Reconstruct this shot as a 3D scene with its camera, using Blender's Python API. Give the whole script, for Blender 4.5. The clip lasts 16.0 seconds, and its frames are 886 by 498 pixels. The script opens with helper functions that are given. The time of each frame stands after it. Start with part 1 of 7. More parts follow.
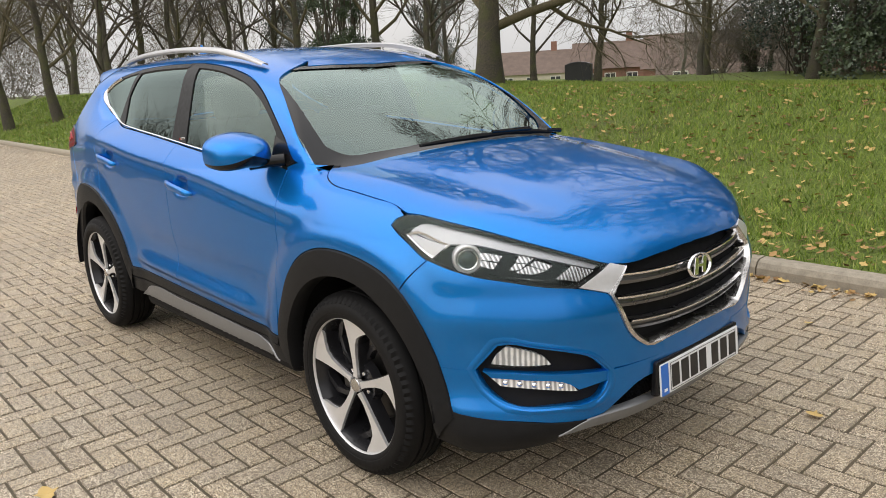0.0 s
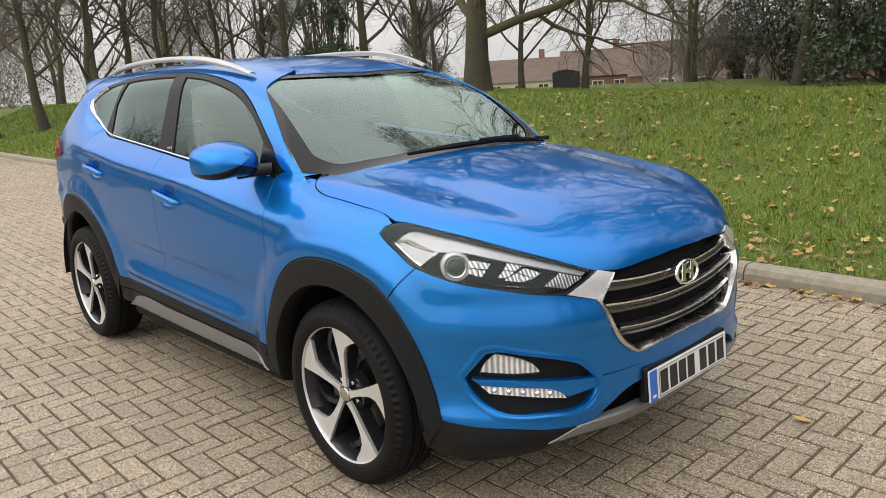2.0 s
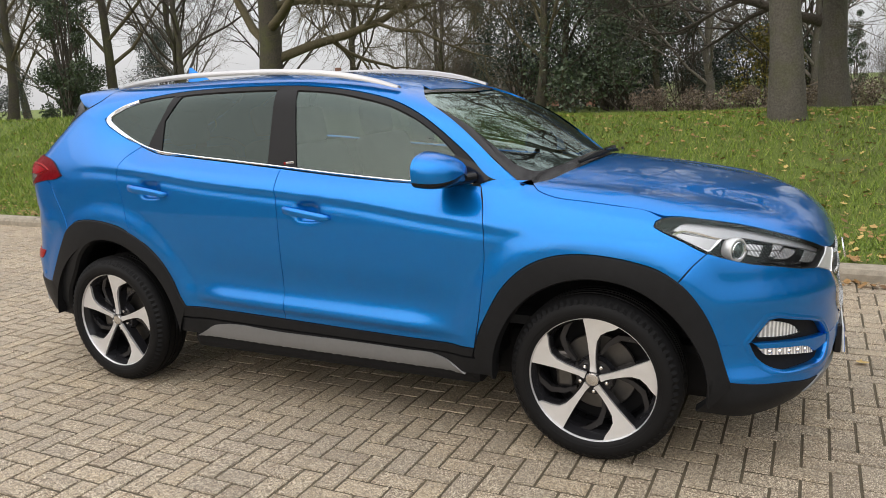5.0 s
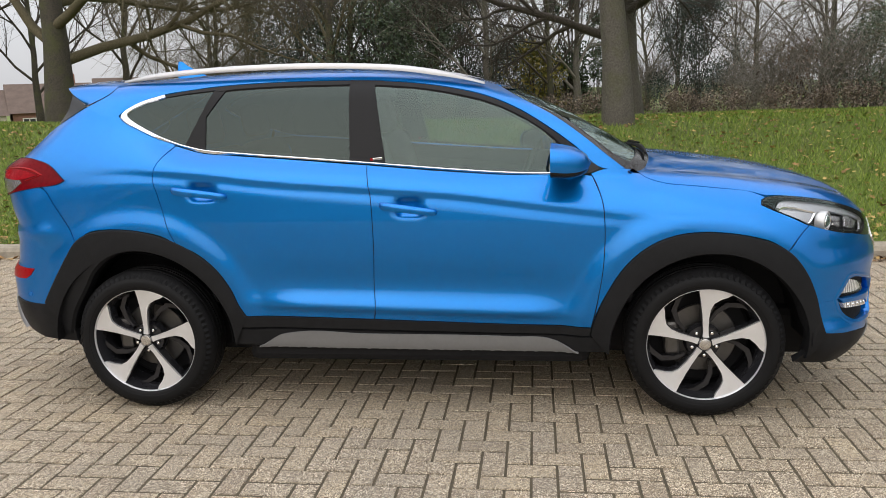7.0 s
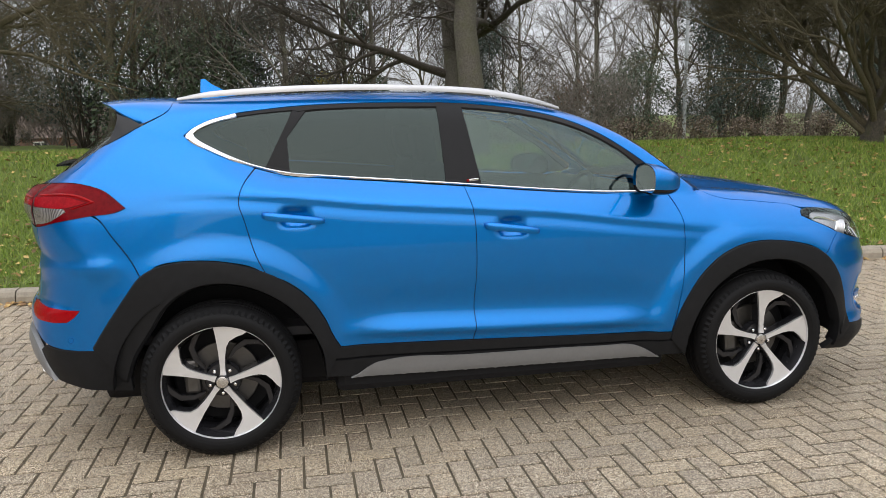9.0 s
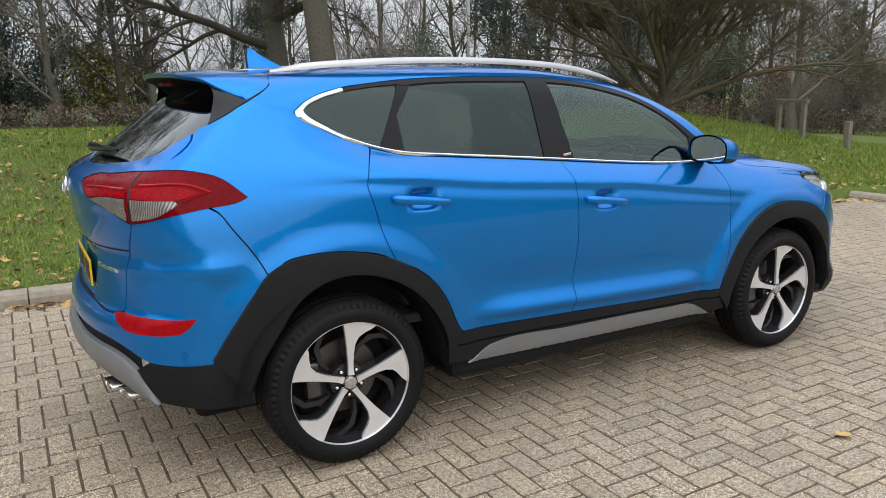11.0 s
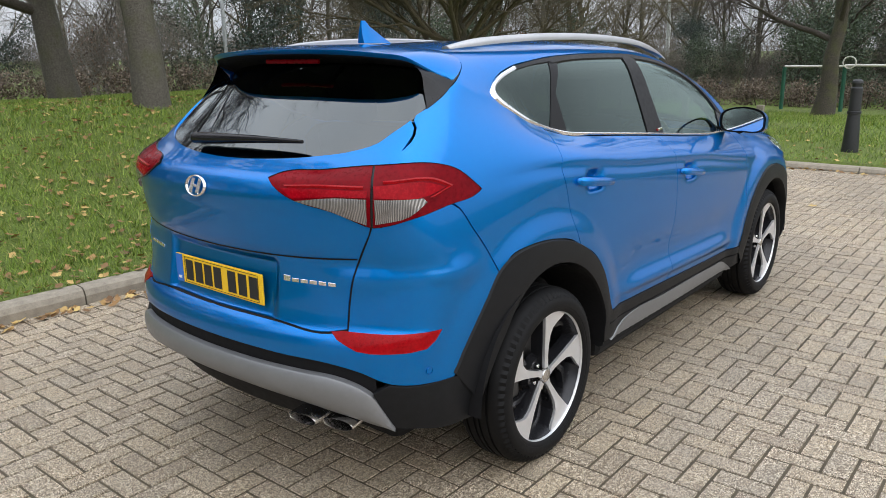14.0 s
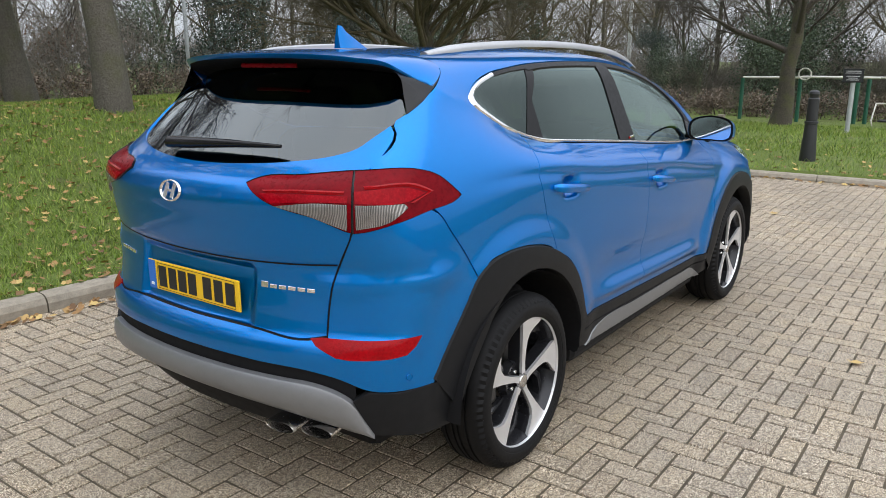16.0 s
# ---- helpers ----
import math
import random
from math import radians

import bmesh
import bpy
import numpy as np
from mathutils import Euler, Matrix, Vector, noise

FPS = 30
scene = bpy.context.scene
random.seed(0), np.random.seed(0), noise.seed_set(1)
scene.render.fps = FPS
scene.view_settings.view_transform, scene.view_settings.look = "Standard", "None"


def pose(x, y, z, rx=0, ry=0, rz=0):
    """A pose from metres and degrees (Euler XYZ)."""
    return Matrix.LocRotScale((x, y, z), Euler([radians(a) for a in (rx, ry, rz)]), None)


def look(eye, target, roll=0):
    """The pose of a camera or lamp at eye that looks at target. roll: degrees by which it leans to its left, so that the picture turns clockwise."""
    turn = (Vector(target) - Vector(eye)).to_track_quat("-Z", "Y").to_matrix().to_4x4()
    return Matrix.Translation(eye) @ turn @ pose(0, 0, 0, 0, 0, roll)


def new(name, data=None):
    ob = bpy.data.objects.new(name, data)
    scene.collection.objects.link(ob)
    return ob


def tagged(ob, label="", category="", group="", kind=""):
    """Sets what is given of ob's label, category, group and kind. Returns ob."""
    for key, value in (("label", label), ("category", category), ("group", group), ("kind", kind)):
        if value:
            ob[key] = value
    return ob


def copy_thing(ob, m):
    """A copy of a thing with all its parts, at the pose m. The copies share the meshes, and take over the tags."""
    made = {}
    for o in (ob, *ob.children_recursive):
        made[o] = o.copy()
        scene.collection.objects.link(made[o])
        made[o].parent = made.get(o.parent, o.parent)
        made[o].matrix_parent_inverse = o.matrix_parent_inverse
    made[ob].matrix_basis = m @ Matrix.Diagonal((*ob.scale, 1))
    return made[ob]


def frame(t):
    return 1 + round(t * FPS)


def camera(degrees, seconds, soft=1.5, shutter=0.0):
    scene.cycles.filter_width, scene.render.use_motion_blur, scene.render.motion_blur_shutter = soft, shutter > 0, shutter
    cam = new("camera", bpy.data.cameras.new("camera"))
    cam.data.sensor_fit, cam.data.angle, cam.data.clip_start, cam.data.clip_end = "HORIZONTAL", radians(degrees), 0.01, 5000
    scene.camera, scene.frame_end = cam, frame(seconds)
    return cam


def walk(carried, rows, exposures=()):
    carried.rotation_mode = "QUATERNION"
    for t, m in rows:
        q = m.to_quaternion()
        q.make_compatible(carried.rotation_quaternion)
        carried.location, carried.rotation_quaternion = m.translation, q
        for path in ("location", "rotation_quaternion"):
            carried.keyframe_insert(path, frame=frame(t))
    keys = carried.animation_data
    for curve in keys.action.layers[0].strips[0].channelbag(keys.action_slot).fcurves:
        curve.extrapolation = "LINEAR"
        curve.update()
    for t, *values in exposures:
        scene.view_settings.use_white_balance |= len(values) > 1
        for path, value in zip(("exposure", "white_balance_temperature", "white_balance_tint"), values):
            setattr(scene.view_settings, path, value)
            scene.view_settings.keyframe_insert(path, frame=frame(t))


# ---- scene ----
cam = camera(60.5, 16.0, soft=0.9)
PATH = [
    (0, (3.541, -2.334, 1.475), (2.082, -1.046, 1.015), -3.3),
    (0.5, (3.545, -2.337, 1.474), (2.085, -1.047, 1.022), -3.3),
    (1, (3.548, -2.335, 1.479), (2.087, -1.046, 1.028), -3.4),
    (1.5, (3.551, -2.338, 1.477), (2.094, -1.042, 1.031), -3.4),
    (2, (3.544, -2.331, 1.476), (2.101, -1.019, 1.034), -3.5),
    (2.5, (3.476, -2.492, 1.479), (2.071, -1.137, 1.042), -3.6),
    (3, (3.322, -2.734, 1.505), (1.973, -1.323, 1.07), -3.8),
    (3.5, (3.044, -2.927, 1.494), (1.788, -1.435, 1.052), -3.6),
    (4, (2.756, -3.202, 1.506), (1.629, -1.603, 1.091), -2.8),
    (4.5, (2.442, -3.474, 1.531), (1.442, -1.791, 1.123), -2.5),
    (5, (2.089, -3.694, 1.526), (1.225, -1.938, 1.113), -2.6),
    (7.5, (0.198, -4.297, 1.514), (0.106, -2.338, 1.122), -1.6),
    (8, (-0.197, -4.326, 1.473), (-0.136, -2.358, 1.125), -1.3),
    (8.5, (-0.597, -4.316, 1.465), (-0.367, -2.356, 1.14), -1.1),
    (9, (-0.978, -4.236, 1.509), (-0.601, -2.303, 1.165), -1.0),
    (11.5, (-2.783, -3.373, 1.54), (-1.678, -1.765, 1.104), -0.6),
    (12, (-3.084, -3.136, 1.548), (-1.857, -1.622, 1.095), -0.2),
    (12.5, (-3.33, -2.912, 1.566), (-2.01, -1.485, 1.098), -0.5),
    (13, (-3.482, -2.641, 1.577), (-2.086, -1.295, 1.088), -0.9),
    (13.5, (-3.651, -2.418, 1.581), (-2.191, -1.144, 1.087), -1.0),
    (14, (-3.732, -2.304, 1.593), (-2.234, -1.078, 1.091), -0.8),
    (14.5, (-3.738, -2.268, 1.587), (-2.213, -1.074, 1.09), -0.6),
    (15, (-3.75, -2.261, 1.584), (-2.207, -1.088, 1.092), -0.2),
    (15.5, (-3.761, -2.258, 1.591), (-2.209, -1.097, 1.099), -0.1),
    (16, (-3.762, -2.258, 1.588), (-2.201, -1.105, 1.103), -0.1),
]
TINT = [(0, -0.02, 6900, 11), (3, -0.02, 6900, 11), (5, -0.06, 6750, 11), (8, -0.12, 6550, 11), (12, -0.03, 6250, 10), (16, 0.02, 6200, 10)]
walk(cam, [(t, look(eye, target, roll)) for t, eye, target, roll in PATH], TINT)

# ---- sky and sun: a pale overcast winter day ----
world = bpy.data.worlds.new("world")
scene.world = world
world.use_nodes = True
wn, wl = world.node_tree.nodes, world.node_tree.links
sky = wn.new("ShaderNodeTexSky")
sky.sky_type, sky.sun_disc = "NISHITA", False
sky.sun_elevation, sky.sun_rotation = radians(24), radians(200)
sky.air_density, sky.dust_density, sky.ozone_density = 1.0, 4.0, 1.0
# the cloud cover: evenly pale, three times as bright overhead as at the horizon
place_up = wn.new("ShaderNodeTexCoord")
split = wn.new("ShaderNodeSeparateXYZ")
wl.new(place_up.outputs["Generated"], split.inputs["Vector"])
height = wn.new("ShaderNodeMapRange")
height.inputs["From Min"].default_value, height.inputs["From Max"].default_value = 0.0, 1.0
height.inputs["To Min"].default_value, height.inputs["To Max"].default_value = 6.2, 20.0
wl.new(split.outputs["Z"], height.inputs["Value"])
cover = wn.new("ShaderNodeTexNoise")
cover.inputs["Scale"].default_value, cover.inputs["Detail"].default_value = 2.2, 5
ramp = wn.new("ShaderNodeValToRGB")
ramp.color_ramp.elements[0].position, ramp.color_ramp.elements[0].color = 0.30, (0.80, 0.84, 0.90, 1)
ramp.color_ramp.elements[1].position, ramp.color_ramp.elements[1].color = 0.72, (1.0, 1.0, 1.02, 1)
wl.new(cover.outputs["Fac"], ramp.inputs["Fac"])
cloud = wn.new("ShaderNodeVectorMath")
cloud.operation = "SCALE"
wl.new(ramp.outputs["Color"], cloud.inputs[0])
wl.new(height.outputs["Result"], cloud.inputs["Scale"])
blend = wn.new("ShaderNodeMix")
blend.data_type = "RGBA"
blend.inputs["Factor"].default_value = 0.88
wl.new(sky.outputs["Color"], blend.inputs["A"])
wl.new(cloud.outputs["Vector"], blend.inputs["B"])
wl.new(blend.outputs["Result"], wn["Background"].inputs["Color"])
wn["Background"].inputs["Strength"].default_value = 0.132
sun = new("sun", bpy.data.lights.new("sun", "SUN"))
sun.data.energy, sun.data.angle, sun.data.color = 1.1, radians(95), (1.0, 0.96, 0.90)
sun.matrix_basis = look((-4, -11, 9), (0, 0, 0))
scene.view_settings.exposure = 0.0

# ---- materials ----
class Shade:
    """A small builder for node materials."""

    def __init__(self, name):
        self.mat = bpy.data.materials.new(name)
        self.mat.use_nodes = True
        self.nodes, self.links = self.mat.node_tree.nodes, self.mat.node_tree.links
        self.bsdf = self.nodes["Principled BSDF"]
        self.coord = self.nodes.new("ShaderNodeTexCoord").outputs["Object"]

    def put(self, **values):
        for key, v in values.items():
            self.bsdf.inputs[key.replace("_", " ")].default_value = v
        return self

    def noise(self, scale, detail=4, rough=0.55, coord=None):
        n = self.nodes.new("ShaderNodeTexNoise")
        n.inputs["Scale"].default_value, n.inputs["Detail"].default_value, n.inputs["Roughness"].default_value = scale, detail, rough
        self.links.new(coord or self.coord, n.inputs["Vector"])
        return n.outputs["Fac"]

    def ramp(self, fac, *stops):
        r = self.nodes.new("ShaderNodeValToRGB")
        e = r.color_ramp.elements
        while len(e) < len(stops):
            e.new(0.5)
        for el, (p, c) in zip(e, stops):
            el.position, el.color = p, (c, c, c, 1) if isinstance(c, (int, float)) else (*c, 1)
        self.links.new(fac, r.inputs["Fac"])
        return r.outputs["Color"]

    def mix(self, fac, a, b, kind="MIX"):
        m = self.nodes.new("ShaderNodeMix")
        m.data_type, m.blend_type = "RGBA", kind
        for key, v in (("Factor", fac), ("A", a), ("B", b)):
            if isinstance(v, bpy.types.NodeSocket):
                self.links.new(v, m.inputs[key])
            else:
                m.inputs[key].default_value = v if key == "Factor" else (*v, 1)
        return m.outputs["Result"]

    def into(self, socket, name):
        self.links.new(socket, self.bsdf.inputs[name])
        return self

    def bump(self, fac, strength=0.3, distance=0.01):
        b = self.nodes.new("ShaderNodeBump")
        b.inputs["Strength"].default_value, b.inputs["Distance"].default_value = strength, distance
        self.links.new(fac, b.inputs["Height"])
        self.links.new(b.outputs["Normal"], self.bsdf.inputs["Normal"])
        return self

    def by_object(self):
        return self.nodes.new("ShaderNodeObjectInfo").outputs["Random"]

    def by_island(self):
        return self.nodes.new("ShaderNodeNewGeometry").outputs["Random Per Island"]


def plain(name, color, rough=0.5, metal=0.0, vary=0.12, scale=30, bump=0.0, **more):
    """A surface of one stuff, with mottling at two scales."""
    s = Shade(name)
    big, fine = s.noise(scale * 0.12, 3), s.noise(scale, 5)
    f = s.mix(0.5, big, fine)
    lo, hi = [c * (1 - vary) for c in color], [min(1, c * (1 + vary)) for c in color]
    s.into(s.ramp(f, (0.3, lo), (0.7, hi)), "Base Color")
    s.into(s.ramp(fine, (0.3, max(0.0, rough - 0.06)), (0.7, min(1, rough + 0.06))), "Roughness")
    s.put(Metallic=metal, **more)
    if bump:
        s.bump(fine, bump, 0.004)
    return s.mat


def make_paint():
    s = Shade("blue_metallic_paint")
    flake = s.noise(900, 2)
    dirt = s.noise(3.0, 6, 0.65)
    base = s.ramp(flake, (0.35, (0.0004, 0.138, 0.46)), (0.65, (0.0008, 0.205, 0.63)))
    s.into(s.mix(s.ramp(dirt, (0.55, 0.0), (0.85, 0.03)), base, (0.02, 0.12, 0.26)), "Base Color")
    s.into(s.ramp(dirt, (0.4, 0.31), (0.75, 0.36)), "Roughness")
    s.put(Metallic=0.78, Specular_IOR_Level=0.1, Specular_Tint=(0.05, 0.50, 0.80, 1), Coat_Weight=1.0, Coat_Roughness=0.004, Coat_IOR=1.38)
    return s.mat


def make_glass(name, color, alpha_rough=0.0):
    s = Shade(name)
    s.put(Base_Color=(*color, 1), Roughness=alpha_rough, Transmission_Weight=1.0, IOR=1.45)
    return s.mat


def thin_glass(name, tint, gloss=0.10, power=4.0, sheen=(0.82, 1.0, 0.95)):
    """A pane so thin that it does not bend light: a tinted clear layer under a mirror-like sheen that grows at low angles."""
    m = bpy.data.materials.new(name)
    m.use_nodes = True
    n, l = m.node_tree.nodes, m.node_tree.links
    n.remove(n["Principled BSDF"])
    clear, shine, mixer, facing = n.new("ShaderNodeBsdfTransparent"), n.new("ShaderNodeBsdfGlossy"), n.new("ShaderNodeMixShader"), n.new("ShaderNodeLayerWeight")
    clear.inputs["Color"].default_value = (*tint, 1)
    shine.inputs["Roughness"].default_value = 0.012
    shine.inputs["Color"].default_value = (*sheen, 1)
    facing.inputs["Blend"].default_value = 0.5
    steep, grow_ = n.new("ShaderNodeMath"), n.new("ShaderNodeMath")
    steep.operation, grow_.operation = "POWER", "MULTIPLY_ADD"
    steep.inputs[1].default_value = power
    grow_.inputs[1].default_value, grow_.inputs[2].default_value = 1 - gloss, gloss
    l.new(facing.outputs["Facing"], steep.inputs[0])
    l.new(steep.outputs["Value"], grow_.inputs[0])
    l.new(grow_.outputs["Value"], mixer.inputs["Fac"])
    l.new(clear.outputs["BSDF"], mixer.inputs[1])
    l.new(shine.outputs["BSDF"], mixer.inputs[2])
    l.new(mixer.outputs["Shader"], n["Material Output"].inputs["Surface"])
    return m


PAINT = make_paint()
CLADDING = plain("black_plastic_cladding", (0.010, 0.0104, 0.0115), 0.48, vary=0.25, scale=240, bump=0.12, Specular_IOR_Level=0.15)
GLOSS_BLACK = plain("gloss_black_trim", (0.009, 0.009, 0.010), 0.14, scale=12, Specular_IOR_Level=0.28)
PILLAR = plain("dark_pillar_film", (0.009, 0.009, 0.010), 0.40, scale=60, Specular_IOR_Level=0.18)
RAIL = plain("satin_rail_silver", (0.46, 0.46, 0.47), 0.34, 0.85, vary=0.08, scale=60)
RUBBER = plain("black_rubber", (0.0055, 0.0055, 0.006), 0.62, vary=0.3, scale=80, bump=0.1, Specular_IOR_Level=0.18)
SILVER = plain("satin_silver_paint", (0.66, 0.66, 0.67), 0.36, 0.55, vary=0.08, scale=60)
SKID = plain("grey_silver_plastic", (0.20, 0.204, 0.21), 0.40, 0.45, vary=0.08, scale=60)
CHROME = plain("chrome", (0.86, 0.86, 0.87), 0.16, 1.0, vary=0.03, scale=20)
SATIN_CHROME = plain("satin_chrome", (0.62, 0.61, 0.60), 0.24, 1.0, vary=0.05, scale=20)
DARK_CHROME = plain("grey_satin_metal", (0.17, 0.17, 0.175), 0.30, 0.9, vary=0.06, scale=20)
INNER = plain("black_inner_plastic", (0.007, 0.007, 0.008), 0.7, scale=40, Specular_IOR_Level=0.2)
CABIN = plain("dark_grey_fabric", (0.030, 0.030, 0.033), 0.85, vary=0.25, scale=160, bump=0.2)
CABIN_LIGHT = plain("light_grey_headlining", (0.5, 0.5, 0.48), 0.9, scale=100)
GLASS = thin_glass("window_glass", (0.50, 0.60, 0.55), 0.075)
SCREEN = thin_glass("windscreen_glass", (0.46, 0.56, 0.52), 0.13)
DARK_GLASS = thin_glass("privacy_glass", (0.075, 0.09, 0.09), 0.05)
REAR_GLASS = thin_glass("rear_window_glass", (0.075, 0.085, 0.09), 0.115, 4.0, (0.95, 1.0, 1.0))
LENS = thin_glass("clear_lamp_lens", (0.95, 0.955, 0.96), 0.030, 5.0)
MIRROR = plain("mirror_silvering", (0.78, 0.80, 0.82), 0.01, 1.0, vary=0.01)
RED_PLASTIC = plain("red_lamp_plastic", (0.145, 0.0005, 0.004), 0.30, vary=0.35, scale=60, Coat_Weight=0.3, Coat_Roughness=0.01, Coat_IOR=1.32, Specular_IOR_Level=0.02)
RED_BRIGHT = plain("bright_red_lamp_plastic", (0.27, 0.0012, 0.004), 0.32, vary=0.3, scale=110, bump=0.4, Coat_Weight=0.4, Coat_Roughness=0.02, Coat_IOR=1.32, Specular_IOR_Level=0.05)
BLADE = plain("brushed_lamp_blade", (0.36, 0.36, 0.37), 0.34, 0.85, vary=0.10, scale=30)


def make_ribbed(name, color, pitch, metal):
    """A clear lamp lens with fine upright ribs over a mirror."""
    s = Shade(name)
    w = s.nodes.new("ShaderNodeTexWave")
    w.bands_direction = "Y"
    w.inputs["Scale"].default_value, w.inputs["Distortion"].default_value = 0.314 / pitch, 0.4
    s.links.new(s.coord, w.inputs["Vector"])
    patch = s.noise(24, 2)
    shade = s.mix(0.5, w.outputs["Fac"], patch)
    s.into(s.ramp(shade, (0.30, [c * 0.55 for c in color]), (0.5, color), (0.72, [min(1, c * 1.7) for c in color])), "Base Color")
    s.put(Metallic=metal, Roughness=0.16, Coat_Weight=0.5, Coat_Roughness=0.02).bump(w.outputs["Fac"], 0.5, 0.003)
    return s.mat


REVERSE = make_ribbed("ribbed_reversing_lens", (0.19, 0.18, 0.175), 0.0045, 0.45)
DRL_WHITE = make_ribbed("ribbed_daytime_lens", (0.66, 0.67, 0.68), 0.012, 0.25)
CLEAR_PLASTIC = make_ribbed("faceted_lamp_reflector", (0.40, 0.40, 0.405), 0.010, 0.85)
YELLOW = plain("yellow_reflective_plate", (0.80, 0.50, 0.012), 0.35, vary=0.05, scale=50)
WHITE = plain("white_reflective_plate", (0.72, 0.73, 0.74), 0.35, vary=0.04, scale=50)
PLATE_BLUE = plain("blue_plate_band", (0.02, 0.14, 0.52), 0.4)
BLACK_INK = plain("black_print", (0.012, 0.012, 0.014), 0.45)
WHITE_INK = plain("white_print", (0.75, 0.75, 0.75), 0.5)

# ---- the car's outer skin, as one smooth implicit form: negative inside ----
def spline(x, knots):
    """A smooth curve through (x, value) pairs, held level past its ends."""
    k = np.array(knots, float)
    kx, ky = k[:, 0], k[:, 1]
    slope = np.diff(ky) / np.diff(kx)
    m = np.concatenate(([slope[0]], (slope[:-1] * np.diff(kx)[1:] + slope[1:] * np.diff(kx)[:-1]) / (kx[2:] - kx[:-2]), [slope[-1]]))
    x = np.clip(x, kx[0], kx[-1])
    i = np.clip(np.searchsorted(kx, x, side="right") - 1, 0, len(kx) - 2)
    h = kx[i + 1] - kx[i]
    s = (x - kx[i]) / h
    return (ky[i] * (1 + 2 * s) * (1 - s) ** 2 + m[i] * h * s * (1 - s) ** 2 + ky[i + 1] * s * s * (3 - 2 * s) + m[i + 1] * h * s * s * (s - 1))


def step(a, b, x):
    s = np.clip((x - a) / (b - a), 0, 1)
    return s * s * (3 - 2 * s)


def smax(a, b, k):
    h = np.clip(k - np.abs(a - b), 0, None) / k
    return np.maximum(a, b) + h * h * k * 0.25


AXLE_F, AXLE_R, HUB_Z = 1.335, -1.335, 0.354
CREASE = ((-2.3, 1.10), (-1.8, 1.165), (-1.5, 1.20), (-1.08, 1.184), (-0.66, 1.135), (-0.17, 1.095), (0.22, 1.062), (0.61, 1.008), (1.0, 0.962), (1.5, 0.93), (2.2, 0.88))
BELT = ((-2.3, 1.60), (-1.6, 1.48), (-1.35, 1.38), (-1.15, 1.296), (-0.82, 1.243), (-0.2, 1.187), (0.48, 1.130), (0.9, 1.115), (1.3, 1.09), (2.2, 1.02))
W_SHOULDER = ((-2.3, 0.735), (-1.9, 0.800), (-1.6, 0.828), (-1.1, 0.845), (-0.4, 0.855), (0.4, 0.858), (0.95, 0.855), (1.4, 0.852), (1.8, 0.842), (2.3, 0.80))
W_BELT = ((-2.3, 0.50), (-1.8, 0.585), (-1.45, 0.652), (-1.15, 0.708), (-0.2, 0.763), (0.48, 0.768), (0.89, 0.755), (1.2, 0.735), (2.2, 0.66))
SECTION = ((0.20, -0.12), (0.27, -0.055), (0.31, -0.03), (0.40, -0.012), (0.47, -0.002), (0.62, 0.004), (0.78, 0.012), (0.92, 0.014), (1.02, 0.010), (1.2, 0.004))


def lower_width(x, z, zc):
    """The half-width below the shoulder crease."""
    low = spline(x, W_SHOULDER) + spline(z, SECTION)
    # the ledge along the doors: a lip with a hollow above it
    door = step(-0.86, -0.50, x) * step(0.84, 0.50, x)
    lip = 0.518 - 0.032 * x
    ridge = np.where(z < lip, np.exp(-((z - lip) / 0.022) ** 2), np.exp(-((z - lip) / 0.05) ** 2))
    low = low + door * (0.019 * ridge - 0.013 * np.exp(-((z - lip - 0.12) / 0.09) ** 2))
    # the shallow undercut below the crease
    fade = step(-1.75, -1.2, x) * step(1.25, 0.7, x)
    low = low - fade * 0.007 * np.exp(-((zc - z - 0.034) / 0.026) ** 2)
    # haunches over the wheels
    for ax in (AXLE_F, AXLE_R):
        r = np.hypot(x - ax, (z - 0.344) * 0.97)
        low = low + (0.026 if ax > 0 else 0.017) * step(0.66, 0.55, r)
    # hollows behind the door handles
    for hx, hz in ((-0.975, 1.083), (0.010, 0.998)):
        low = low - 0.024 * np.exp(-((x - hx) / 0.060) ** 4 - ((z - hz) / 0.038) ** 4)
    return low


def half_width(x, z):
    zc, zb = spline(x, CREASE), spline(x, BELT)
    wb = spline(x, W_BELT)
    low = lower_width(x, np.minimum(z, zc), zc)
    s = (z - zc) / (zb - zc)
    soft = 0.14 + 0.32 * step(-1.0, -1.6, x) + 0.3 * step(0.9, 1.5, x)
    s = 0.5 * (s + np.sqrt(s * s + soft * soft))
    top = 0.02 + 0.28 * step(-1.15, -1.5, x)
    s = np.clip(1 - 0.5 * (1 - s + np.sqrt((1 - s) ** 2 + top * top)), 0, 1)
    d = np.clip(z - zb, 0, None)
    return low + (wb - low) * (0.72 * s + 0.28 * s * s) - 0.33 * d - 0.10 * d * d


NOSE = ((0.18, 2.02), (0.25, 2.12), (0.32, 2.19), (0.42, 2.225), (0.55, 2.232), (0.70, 2.228), (0.80, 2.212), (0.86, 2.188), (0.92, 2.15), (1.0, 2.07), (1.15, 1.85))
TAIL = ((0.20, 2.05), (0.30, 2.17), (0.40, 2.235), (0.50, 2.264), (0.60, 2.270), (0.66, 2.268), (0.695, 2.257), (0.718, 2.236), (0.75, 2.227), (0.80, 2.219), (0.90, 2.206), (0.94, 2.205), (0.965, 2.215), (1.0, 2.223), (1.08, 2.234), (1.16, 2.240), (1.205, 2.215), (1.25, 2.13), (1.32, 2.036), (1.46, 1.858), (1.6, 1.665))
